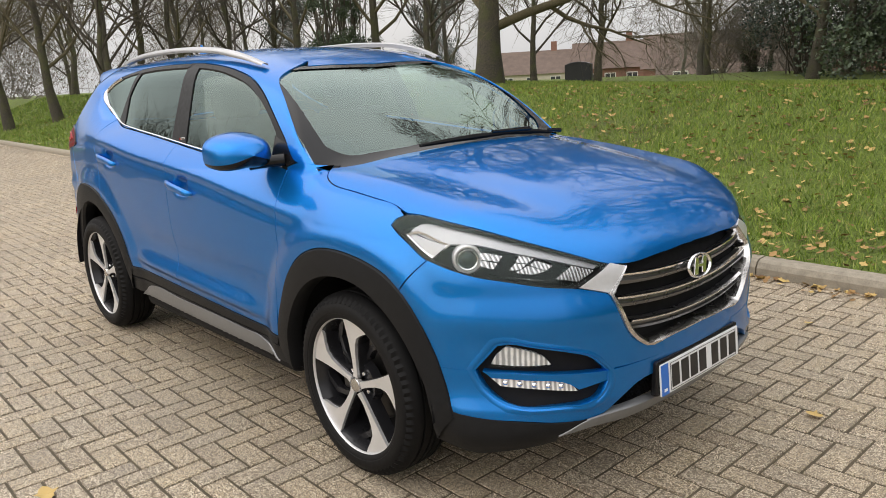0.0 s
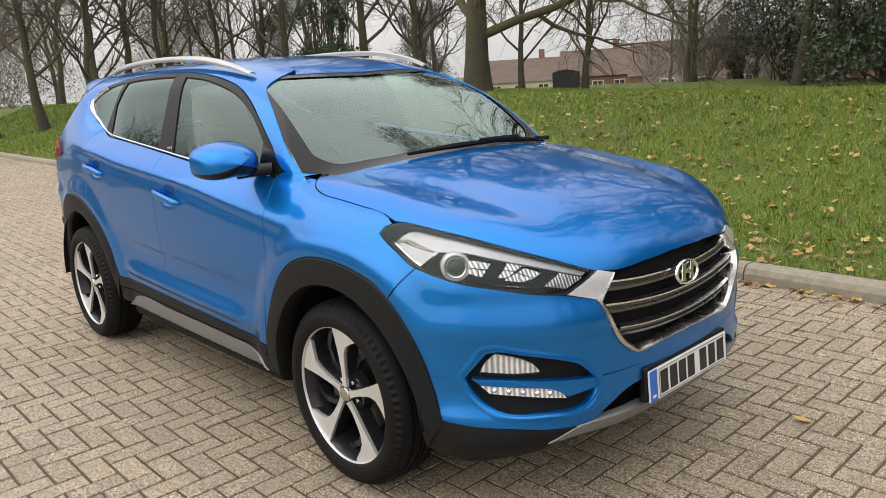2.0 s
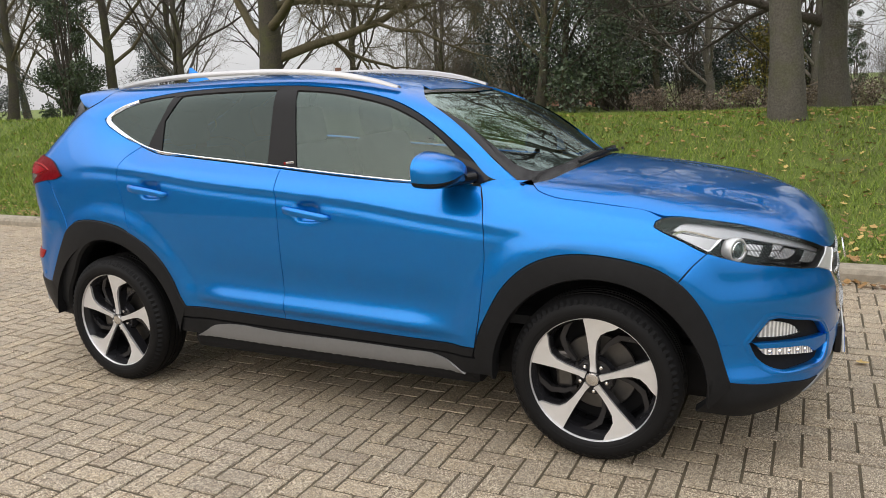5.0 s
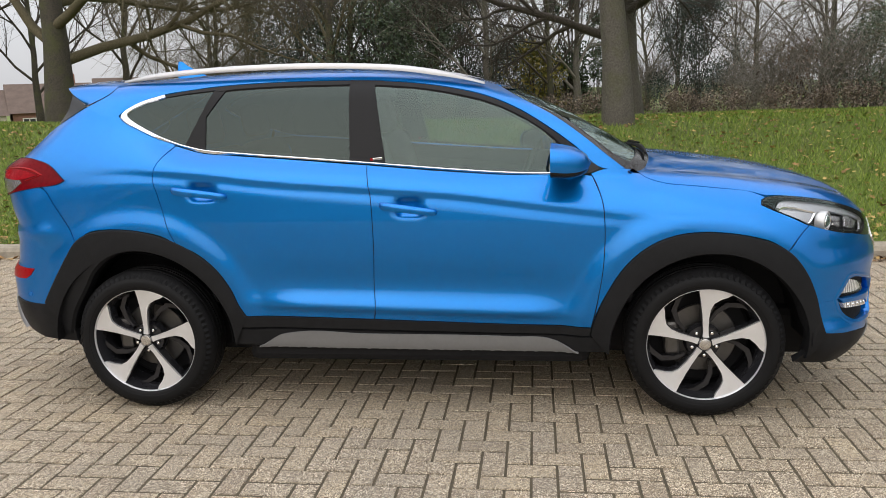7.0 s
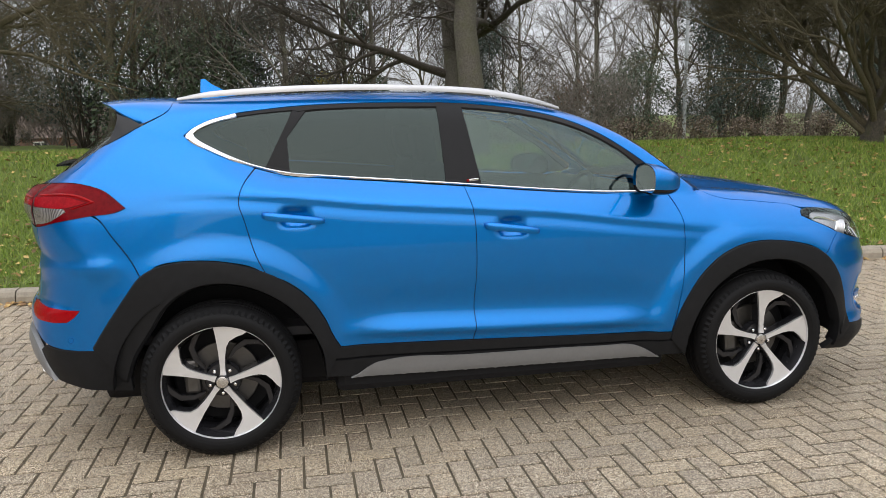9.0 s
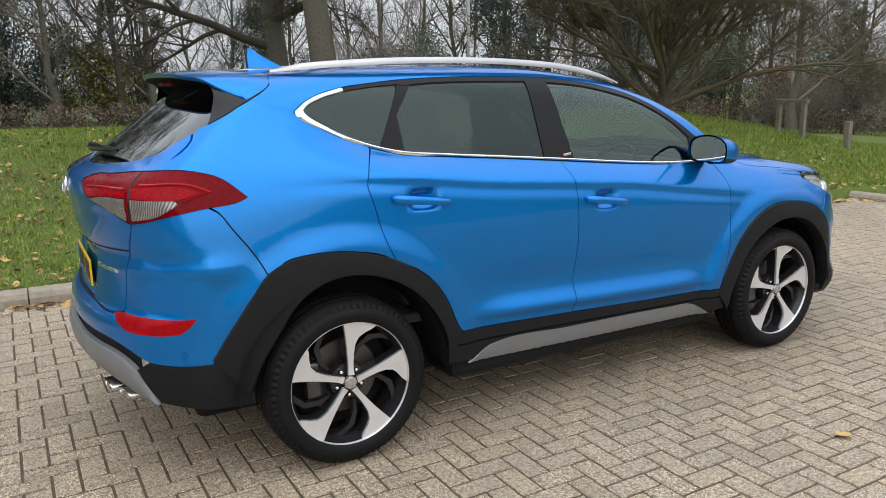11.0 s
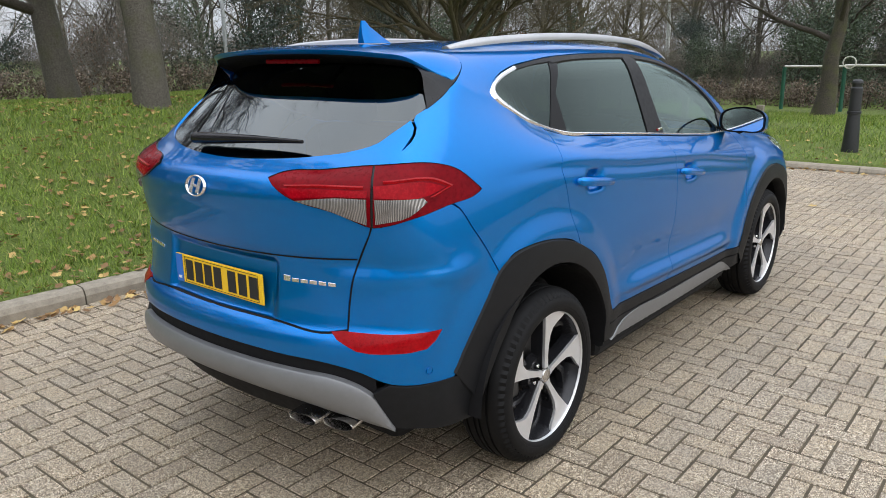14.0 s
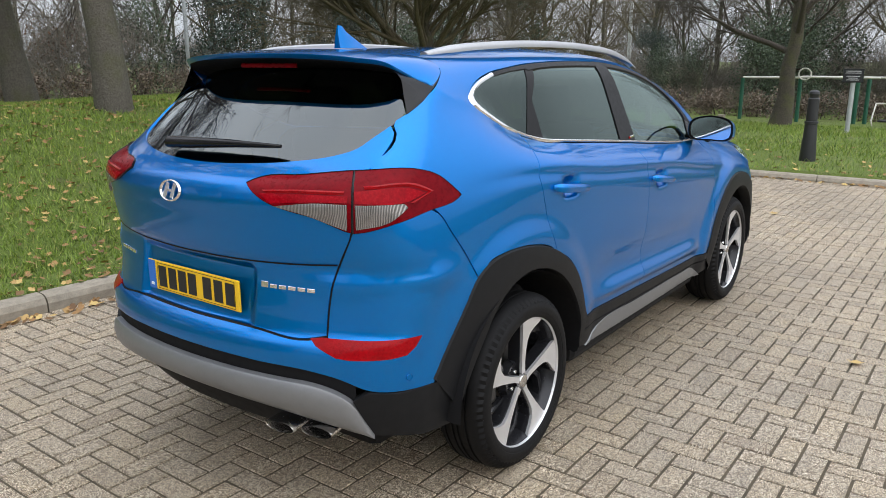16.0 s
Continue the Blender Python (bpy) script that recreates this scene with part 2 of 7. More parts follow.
HOOD = ((0.6, 1.19), (1.0, 1.172), (1.2, 1.158), (1.4, 1.135), (1.6, 1.106), (1.8, 1.070), (1.95, 1.030), (2.08, 0.985), (2.18, 0.935), (2.3, 0.85))
ROOF = ((-2.5, 1.53), (-1.9, 1.592), (-1.5, 1.622), (-1.0, 1.643), (-0.5, 1.648), (-0.1, 1.632), (0.2, 1.592), (0.45, 1.532), (0.8, 1.42))

SCREEN_MID = ((-0.3, 1.90), (0.2, 1.660), (0.45, 1.538), (0.75, 1.395), (1.0, 1.252), (1.18, 1.138), (1.6, 0.87), (3.2, -0.2))
SCREEN_SIDE = ((-0.3, 1.88), (0.2, 1.650), (0.355, 1.570), (0.518, 1.487), (0.672, 1.400), (0.82, 1.292), (0.985, 1.160), (1.3, 0.90), (3.2, -0.7))


def skin(x, y, z):
    y = np.abs(y)
    side = y - half_width(x, z)
    bow = 0.12 * y ** 2 + 0.62 * y ** 4
    front = x - spline(z, NOSE) + bow * (1 - 0.30 * step(0.50, 0.3, z))
    rear = -x - spline(z, TAIL) + 0.20 * y ** 2 + 0.28 * y ** 4 + 0.022 * step(0.325, 0.290, y) * step(0.716, 0.735, z) * step(0.940, 0.905, z)
    valley = np.exp(-((y - 0.60 + 0.17 * (x - 1.0)) / 0.10) ** 2)
    hood = z - spline(x, HOOD) + 0.055 * (y / 0.75) ** 2 + 0.012 * valley * step(0.9, 1.3, x) * step(2.2, 1.9, x)
    roof = z - spline(x, ROOF) + 0.05 * (y / 0.6) ** 3
    pull = np.clip((y / 0.68) ** 2, 0, 1.4)
    glass = (z - spline(x, SCREEN_MID) * (1 - pull) - spline(x, SCREEN_SIDE) * pull) * 0.86
    lower = smax(smax(smax(side, hood, 0.07), front, 0.08), rear, 0.14)
    hip = step(-1.62, -1.85, x) * step(0.45, 0.62, y)
    lower = lower - hip * 0.012 * np.exp(-((z - 0.885) / 0.045) ** 2)
    corner = step(1.70, 1.92, x) * step(0.26, 0.48, y)
    lower = lower - corner * (0.013 * np.exp(-((z - 0.700) / 0.050) ** 2) - 0.004 * np.exp(-((z - 0.785) / 0.03) ** 2) + 0.006 * np.exp(-((z - 0.415) / 0.022) ** 2))
    cabin = smax(smax(smax(smax(side, roof, 0.10), glass, 0.03), rear, 0.10), front, 0.05)
    return np.minimum(lower, cabin)


def skin_normal(p):
    e = 0.003
    g = np.stack([skin(*(p + np.array(d) * e).T) - skin(*(p - np.array(d) * e).T) for d in ((1, 0, 0), (0, 1, 0), (0, 0, 1))], 1)
    return g / np.maximum(np.linalg.norm(g, axis=1), 1e-9)[:, None]


def cast(o, d, far=1.6, n=30):
    """Where rays that start outside first meet the skin."""
    s = np.linspace(0, far, n)
    v = np.stack([skin(*(o + d * t).T) for t in s], 1)
    i = np.clip(np.argmax(v < 0, axis=1), 1, n - 1)
    a, b = s[i - 1], s[i]
    for _ in range(14):
        m = (a + b) / 2
        inside = skin(*(o + d * m[:, None]).T) < 0
        a, b = np.where(inside, a, m), np.where(inside, m, b)
    return o + d * b[:, None]


def on_side(q):
    """(x, z) to the skin of the car's right side."""
    q = np.array(q, float)
    o = np.stack([q[:, 0], np.full(len(q), -1.1), q[:, 1]], 1)
    return cast(o, np.array([0.0, 1.0, 0.0]), 1.1)


def on_top(q):
    q = np.array(q, float)
    o = np.stack([q[:, 0], q[:, 1], np.full(len(q), 1.75)], 1)
    return cast(o, np.array([0.0, 0.0, -1.0]), 1.3)


def on_end(q, end):
    """(degrees round an upright axis in the car, z) to the skin of its front (end 1) or rear (end -1). Negative degrees are the right side."""
    q = np.array(q, float)
    a = np.radians(q[:, 0])
    d = np.stack([end * np.cos(a), np.sin(a), 0 * a], 1)
    o = np.array([1.2 * end, 0, 0]) + d * 1.35 + np.stack([0 * a, 0 * a, q[:, 1]], 1)
    return cast(o, -d, 1.2)


def on_front(q):
    return on_end(q, 1)


def on_rear(q):
    return on_end(q, -1)
# ---- mesh kit ----
def mesh_object(name, verts, faces, mat, parent=None, label="", normals=None, smooth=True):
    """One mesh from arrays, linked as a thing or as a part of parent."""
    me = bpy.data.meshes.new(name)
    me.from_pydata(np.asarray([tuple(v) for v in verts], float) if not isinstance(verts, np.ndarray) else verts, [], [tuple(f) for f in faces])
    me.materials.append(mat)
    me.polygons.foreach_set("use_smooth", [smooth] * len(me.polygons))
    if normals is not None:
        me.normals_split_custom_set_from_vertices([tuple(n) for n in normals])
    ob = new(name, me)
    ob.parent = parent
    return tagged(ob, label)


def part(name, bm, mat, parent=None, label="", smooth=None):
    """Links a bmesh as one mesh object; smooth: the angle in degrees up to which edges are shaded round."""
    me = bpy.data.meshes.new(name)
    if smooth is not None:
        for f in bm.faces:
            f.smooth = True
        bm.normal_update()
        for e in bm.edges:
            e.smooth = len(e.link_faces) == 2 and e.calc_face_angle(0) < radians(smooth)
    bm.to_mesh(me)
    bm.free()
    me.materials.append(mat)
    ob = new(name, me)
    ob.parent = parent
    return tagged(ob, label)


def empty(name, m=None, label="", category="", group=""):
    ob = new(name)
    ob.empty_display_size = 0.2
    if m is not None:
        ob.matrix_basis = m
    return tagged(ob, label, category, group)


def box(bm, size, m, bevel=0.0, seg=2):
    r = bmesh.ops.create_cube(bm, size=1.0, matrix=m @ Matrix.Diagonal((*size, 1)))
    if bevel:
        es = list({e for v in r["verts"] for e in v.link_edges})
        bmesh.ops.bevel(bm, geom=es, offset=bevel, segments=seg, affect="EDGES", profile=0.5)
    return bm


def rod(bm, a, b, r1, r2=None, n=10):
    a, b = Vector(a), Vector(b)
    d = b - a
    m = Matrix.Translation((a + b) / 2) @ d.to_track_quat("Z", "Y").to_matrix().to_4x4()
    bmesh.ops.create_cone(bm, cap_ends=True, segments=n, radius1=r1, radius2=r1 if r2 is None else r2, depth=d.length, matrix=m)
    return bm


def tube(bm, pts, r, n=8):
    """A round bar along a line of points."""
    rings, pts = [], [Vector(p) for p in pts]
    for i, p in enumerate(pts):
        d = (pts[min(i + 1, len(pts) - 1)] - pts[max(i - 1, 0)]).normalized()
        q = d.to_track_quat("Z", "Y")
        rr = r[i] if isinstance(r, (list, tuple)) else r
        rings.append([bm.verts.new(p + q @ Vector((math.cos(2 * math.pi * k / n) * rr, math.sin(2 * math.pi * k / n) * rr, 0))) for k in range(n)])
    for a, b in zip(rings, rings[1:]):
        for k in range(n):
            bm.faces.new((a[k], a[(k + 1) % n], b[(k + 1) % n], b[k]))
    bm.faces.new(rings[0][::-1])
    bm.faces.new(rings[-1])
    return bm


def lathe(bm, profile, m, n=48, closed=False):
    """Turns a line of (radius, height) round the axis of m."""
    rings = [[bm.verts.new(m @ Vector((r * math.cos(2 * math.pi * k / n), r * math.sin(2 * math.pi * k / n), h))) for k in range(n)] for r, h in profile]
    for a, b in zip(rings, rings[1:] + rings[:1] if closed else rings[1:]):
        for k in range(n):
            bm.faces.new((a[k], a[(k + 1) % n], b[(k + 1) % n], b[k]))
    return bm


def slab(bm, outline, m, depth, bevel=0.0):
    """A plate cut to an outline in the plane of m, depth thick along its z."""
    low = [bm.verts.new(m @ Vector((x, y, 0))) for x, y in outline]
    top = [bm.verts.new(m @ Vector((x, y, depth))) for x, y in outline]
    n = len(outline)
    faces = [bm.faces.new(low[::-1]), bm.faces.new(top)]
    faces += [bm.faces.new((low[i], low[(i + 1) % n], top[(i + 1) % n], top[i])) for i in range(n)]
    bmesh.ops.recalc_face_normals(bm, faces=faces)
    if bevel:
        bmesh.ops.bevel(bm, geom=list(faces[1].edges), offset=bevel, segments=2, affect="EDGES", profile=0.5)
    return bm


def rounded(pts, closed=True, gap=0.03, sharp=38):
    """A smooth line through points that keeps corners sharper than that many degrees."""
    p = np.array(pts, float)
    n = len(p)
    seg = (lambda i: p[(i + 1) % n] - p[i % n]) if closed else (lambda i: p[min(i + 1, n - 1)] - p[min(i, n - 1)])
    tan = []
    for i in range(n):
        if not closed and i in (0, n - 1):
            tan.append(None)
            continue
        a, b = seg(i - 1), seg(i)
        la, lb = np.linalg.norm(a), np.linalg.norm(b)
        c = float(a @ b) / max(la * lb, 1e-12)
        tan.append(None if c < math.cos(radians(sharp)) else (a / la * lb + b / lb * la) / (la + lb))
    out = []
    for i in range(n if closed else n - 1):
        a, b = p[i], p[(i + 1) % n]
        d = b - a
        h = np.linalg.norm(d)
        ta, tb = tan[i], tan[(i + 1) % n]
        ta, tb = (d if ta is None else ta * h), (d if tb is None else tb * h)
        k = max(1, int(math.ceil(h / gap)))
        for j in range(k):
            s = j / k
            out.append(a * (1 + 2 * s) * (1 - s) ** 2 + ta * s * (1 - s) ** 2 + b * s * s * (3 - 2 * s) + tb * s * s * (s - 1))
    if not closed:
        out.append(p[-1])
    return np.array(out)


def shrink(poly, by):
    """Moves a closed outline inwards."""
    a, b = poly - np.roll(poly, 1, 0), np.roll(poly, -1, 0) - poly
    area = 0.5 * np.sum(poly[:, 0] * np.roll(poly[:, 1], -1) - np.roll(poly[:, 0], -1) * poly[:, 1])
    na = np.stack([-a[:, 1], a[:, 0]], 1) / np.maximum(np.linalg.norm(a, axis=1), 1e-9)[:, None]
    nb = np.stack([-b[:, 1], b[:, 0]], 1) / np.maximum(np.linalg.norm(b, axis=1), 1e-9)[:, None]
    n = na + nb
    n /= np.maximum(np.linalg.norm(n, axis=1), 0.5)[:, None]
    return poly + n * by * np.sign(area)


# a projection: how an outline in two numbers lies on the skin, and the size of its units in metres
SIDE, TOP, FRONT, REAR = (on_side, (1, 1)), (on_top, (1, 1)), (on_front, (0.0165, 1)), (on_rear, (0.0165, 1))


KEPT = {}


def panel(name, outlines, how, mat, parent, off=0.0, lip=0.012, grid=(0.05, 0.03), both=False, gap=0.002, label="", smooth=True, bulge=0.0, flip=False):
    """Sheet panels cut from the skin along outlines; both: the outline's mirror image joins the same mesh; flip: only the mirror image."""
    key = repr((outlines, id(how), off, lip, grid, gap, smooth, bulge, both))
    if key not in KEPT:
        KEPT[key] = panel_mesh(outlines, how, off, lip, grid, gap, smooth, bulge, both)
    verts, faces, normals = KEPT[key]
    mv, mn, mf = verts * (1, -1, 1), normals * (1, -1, 1), [f[::-1] for f in faces]
    if flip:
        verts, normals, faces = mv, mn, mf
    elif both:
        faces = faces + [[i + len(verts) for i in f] for f in mf]
        verts, normals = np.concatenate([verts, mv]), np.concatenate([normals, mn])
    return mesh_object(name, verts, faces, mat, parent, label, normals)


def panel_mesh(outlines, how, off, lip, grid, gap, smooth, bulge, both):
    project, unit = how
    verts, faces, normals = [], [], []
    for outline in outlines:
        q = np.array(outline, float) * unit
        q = rounded(q) if smooth else rounded(q, sharp=1)
        q = shrink(q, gap)
        bm = bmesh.new()
        bm.faces.new([bm.verts.new((x, y, 0)) for x, y in q])
        for axis in (0, 1):
            lo, hi = q[:, axis].min(), q[:, axis].max()
            n = max(1, int(round((hi - lo) / grid[axis])))
            for i in range(1, n):
                co, no = [0, 0, 0], [0, 0, 0]
                co[axis], no[axis] = lo + (hi - lo) * i / n + 1e-5, 1
                bmesh.ops.bisect_plane(bm, geom=bm.verts[:] + bm.edges[:] + bm.faces[:], dist=1e-6, plane_co=co, plane_no=no)
        bmesh.ops.triangulate(bm, faces=[f for f in bm.faces if len(f.verts) > 4])
        bm.verts.index_update()
        flat = np.array([v.co[:2] for v in bm.verts])
        p = project(flat / unit)
        nrm = skin_normal(p)
        lift = np.full(len(p), off)
        if bulge:
            edge = np.array([np.min(np.linalg.norm(q - f, axis=1)) for f in flat])
            lift = lift + bulge * np.sqrt(np.clip(edge / 0.03, 0, 1))
        p = p + nrm * lift[:, None]
        middle = (np.abs(p[:, 1]) < 0.004) & both
        p[middle, 1] = 0
        nrm[middle, 1] = 0
        tri = [[v.index for v in f.verts] for f in bm.faces]
        rim = [(e.verts[0].index, e.verts[1].index, e.link_faces[0]) for e in bm.edges if len(e.link_faces) == 1]
        base = len(verts)
        # faces look outwards
        turn = sum(np.cross(p[f[1]] - p[f[0]], p[f[2]] - p[f[0]]) @ nrm[f[0]] for f in tri) < 0
        verts += list(p)
        normals += list(nrm)
        faces += [[base + i for i in (f[::-1] if turn else f)] for f in tri]
        if lip:
            mid = p.mean(0)
            for a, b, face in rim:
                if middle[a] and middle[b]:
                    continue
                k = len(verts)
                quad = [p[a], p[b], p[b] - nrm[b] * lip, p[a] - nrm[a] * lip]
                c = np.mean([p[v.index] for v in face.verts], 0)
                out = np.cross(p[b] - p[a], nrm[a])
                out /= max(np.linalg.norm(out), 1e-9)
                if out @ (c - p[a]) > 0:
                    out = -out
                    quad = [quad[1], quad[0], quad[3], quad[2]]
                verts += quad
                normals += [(nrm[a] * 0.5 + out) / np.linalg.norm(nrm[a] * 0.5 + out)] * 2 + [out] * 2
                faces.append([k, k + 3, k + 2, k + 1])
        bm.free()
    return np.array(verts), faces, np.array(normals)


def pair(name, outlines, how, mat, parent, **kw):
    """The same panel on the car's right and on its left."""
    return panel(name, outlines, how, mat, parent, **kw), panel(name, outlines, how, mat, parent, flip=True, **kw)


def even(line, n, closed=False):
    p = np.concatenate([line, line[:1]]) if closed else line
    d = np.concatenate([[0], np.cumsum(np.linalg.norm(np.diff(p, axis=0), axis=1))])
    t = np.linspace(0, d[-1], n, endpoint=not closed)
    return np.stack([np.interp(t, d, p[:, i]) for i in range(p.shape[1])], 1)


def band(name, a, b, how, mat, parent, profile=((0, 0), (0.15, 0.006), (0.85, 0.006), (1, 0)), n=60, closed=False, flip=False, both=False, label=""):
    """A moulding between two lines on the skin; profile: (share of the way across, height over the skin)."""
    project, unit = how
    key = repr((a, b, id(how), profile, n, closed))
    if key not in KEPT:
        KEPT[key] = band_mesh(a, b, project, unit, profile, n, closed)
    verts, faces = KEPT[key]
    mv, mf = verts * (1, -1, 1), [q[::-1] for q in faces]
    if flip:
        verts, faces = mv, mf
    elif both:
        faces = faces + [[i + len(verts) for i in q] for q in mf]
        verts = np.concatenate([verts, mv])
    ob = mesh_object(name, verts, faces, mat, parent, label)
    ob.data.set_sharp_from_angle(angle=radians(35))
    return ob


def band_mesh(a, b, project, unit, profile, n, closed):
    A, B = (even(rounded(np.array(c, float) * unit, closed), n, closed) for c in (a, b))
    rows, m = [], n
    for s, h in profile:
        p = project((A + (B - A) * s) / unit)
        rows.append(p + skin_normal(p) * h)
    verts = np.concatenate(rows)
    faces = []
    for r in range(len(rows) - 1):
        for i in range(m if closed else m - 1):
            j = (i + 1) % m
            faces.append([r * m + i, r * m + j, (r + 1) * m + j, (r + 1) * m + i])
    f = faces[len(faces) // 2]
    c = verts[f[0]]
    if np.cross(verts[f[1]] - c, verts[f[2]] - c) @ skin_normal(c[None])[0] < 0:
        faces = [q[::-1] for q in faces]
    return verts, faces


def bands(*args, **kw):
    return band(*args, **kw), band(*args, flip=True, **kw)


def place(how, q, off=0.0):
    """A pose on the skin: z stands out of it, x runs to the right as one faces it, y upwards."""
    p = how[0](np.array([q], float))
    n = Vector(skin_normal(p)[0])
    up = Vector((0, 0, 1))
    x = up.cross(n).normalized()
    y = n.cross(x)
    m = Matrix((x, y, n)).transposed().to_4x4()
    return Matrix.Translation(Vector(p[0]) + n * off) @ m

# ---- ground: paved court, kerbs, grass bank ----
def kerb_y(x):
    return 2.56 - 0.030 * x


FRONT_KERB = 7.25


def lawn_z(x, y):
    """The height of the lawn: a bank beside the court, a gentle rise beyond the front kerb."""
    bank = 0.10 + (0.89 + 0.07 * step(-1, -5, x) + 0.17 * step(-5, -12, x)) * step(0.3, 5.2, y - kerb_y(x)) - 0.045 * np.clip(y - 8, 0, 12) - 2.8 * step(26, 62, y)
    front = 0.10 + 0.05 * np.clip(x - FRONT_KERB - 1.5, 0, 2.2) - 0.042 * np.clip(x - 11.5, 0, 11)
    w = step(3.0, 12.0, x - 0.9 * (y - 3.0))
    z = bank * (1 - w) + front * w
    return z + 0.02 * np.sin(x * 1.7 + y) * np.sin(y * 1.3 - x * 0.4)


def make_lawn_soil():
    s = Shade("lawn_turf")
    big, mid, fine = s.noise(0.5, 4), s.noise(4.0, 5), s.noise(60, 4)
    green = s.ramp(fine, (0.3, (0.050, 0.075, 0.010)), (0.7, (0.160, 0.215, 0.030)))
    worn = s.ramp(fine, (0.3, (0.040, 0.032, 0.018)), (0.7, (0.11, 0.085, 0.05)))
    s.into(s.mix(s.ramp(s.mix(0.5, big, mid), (0.52, 0.0), (0.66, 0.55)), green, worn), "Base Color")
    s.put(Roughness=0.95).bump(fine, 0.8, 0.03)
    return s.mat


def make_paver(name, single=False):
    """Block paving; single: blocks that are objects of their own."""
    s = Shade(name)
    s.coord = s.nodes.new("ShaderNodeNewGeometry").outputs["Position"]
    rnd = s.by_object() if single else s.by_island()
    grit, stain, wide = s.noise(190, 3, 0.8), s.noise(7, 5), s.noise(0.55, 4)
    tone = s.ramp(rnd, (0.0, (0.280, 0.205, 0.128)), (0.3, (0.450, 0.345, 0.216)), (0.6, (0.348, 0.275, 0.188)), (0.85, (0.425, 0.335, 0.226)), (1.0, (0.49, 0.375, 0.228)))
    c = s.mix(s.ramp(grit, (0.44, 0.95), (0.50, 0.0)), tone, (0.062, 0.046, 0.032))
    c = s.mix(s.ramp(grit, (0.548, 0.0), (0.585, 1.0)), c, (0.93, 0.83, 0.67))
    coarse = s.noise(62, 3, 0.7)
    c = s.mix(s.ramp(coarse, (0.40, 0.65), (0.50, 0.0)), c, (0.12, 0.09, 0.062))
    c = s.mix(s.ramp(coarse, (0.56, 0.0), (0.66, 0.55)), c, (0.66, 0.56, 0.42))
    c = s.mix(s.ramp(stain, (0.48, 0.0), (0.78, 0.45)), c, (0.14, 0.115, 0.085))
    c = s.mix(s.ramp(wide, (0.45, 0.0), (0.70, 0.35)), c, (0.17, 0.15, 0.12))
    s.into(c, "Base Color").into(s.ramp(stain, (0.3, 0.80), (0.7, 0.60)), "Roughness").bump(grit, 0.55, 0.004)
    return s.mat


TURF, PAVER, PAVER_ONE = make_lawn_soil(), make_paver("concrete_block_paving"), make_paver("concrete_block", True)
KERB = plain("worn_kerb_concrete", (0.29, 0.255, 0.20), 0.88, vary=0.35, scale=150, bump=0.5)
JOINT = plain("mossy_joint_sand", (0.082, 0.066, 0.042), 0.95, vary=0.45, scale=60, bump=0.4)


def grid_sheet(xs, ys, height):
    X, Y = np.meshgrid(xs, ys)
    Z = height(X, Y)
    v = np.stack([X.ravel(), Y.ravel(), Z.ravel()], 1)
    n = len(xs)
    f = [(j * n + i, j * n + i + 1, (j + 1) * n + i + 1, (j + 1) * n + i) for j in range(len(ys) - 1) for i in range(n - 1)]
    return v, f


def ground_height(x, y):
    """One sheet: sunk under the paving, lawn beyond the kerbs, level to the horizon."""
    off_court = np.maximum(step(0.06, 0.16, y - kerb_y(x)), step(0.06, 0.16, x - FRONT_KERB))
    z = np.where(off_court > 0.5, lawn_z(x, y), -0.03)
    far = step(60, 140, np.hypot(x, y))
    return z * (1 - far) - 2.0 * far * off_court * step(20, 60, y)


xs = np.unique(np.concatenate([-np.geomspace(30, 900, 14), np.arange(-30, FRONT_KERB, 0.35), FRONT_KERB + np.array([0.05, 0.17]), np.arange(FRONT_KERB + 0.4, 40, 0.35), np.geomspace(41, 900, 14)]))
ys = np.unique(np.concatenate([-np.geomspace(12, 900, 12), np.arange(-11, 2.2, 1.0), np.arange(2.2, 4.0, 0.03), np.arange(4.0, 30, 0.35), np.geomspace(31, 900, 14)]))
gv, gf = grid_sheet(xs, ys, ground_height)
ground = mesh_object("ground", gv, gf, TURF)
tagged(ground, "green winter lawn rising in a bank beside the court", "lawn", kind="structure")


# kerbs: worn concrete stones, each its own piece
def kerb_stone(length):
    bm = bmesh.new()
    prof = [(0.0, -0.05), (0.0, 0.055), (0.018, 0.092), (0.045, 0.108), (0.125, 0.112), (0.125, -0.05)]
    rows = [[bm.verts.new((x, y, z)) for y, z in prof] for x in (0.004, length / 2, length - 0.004)]
    for a, b in zip(rows, rows[1:]):
        for k in range(len(prof) - 1):
            bm.faces.new((a[k], b[k], b[k + 1], a[k + 1]))
    bm.faces.new(rows[0])
    bm.faces.new(rows[-1][::-1])
    bmesh.ops.recalc_face_normals(bm, faces=bm.faces)
    me = bpy.data.meshes.new("kerb_stone")
    bm.to_mesh(me)
    bm.free()
    me.materials.append(KERB)
    return me


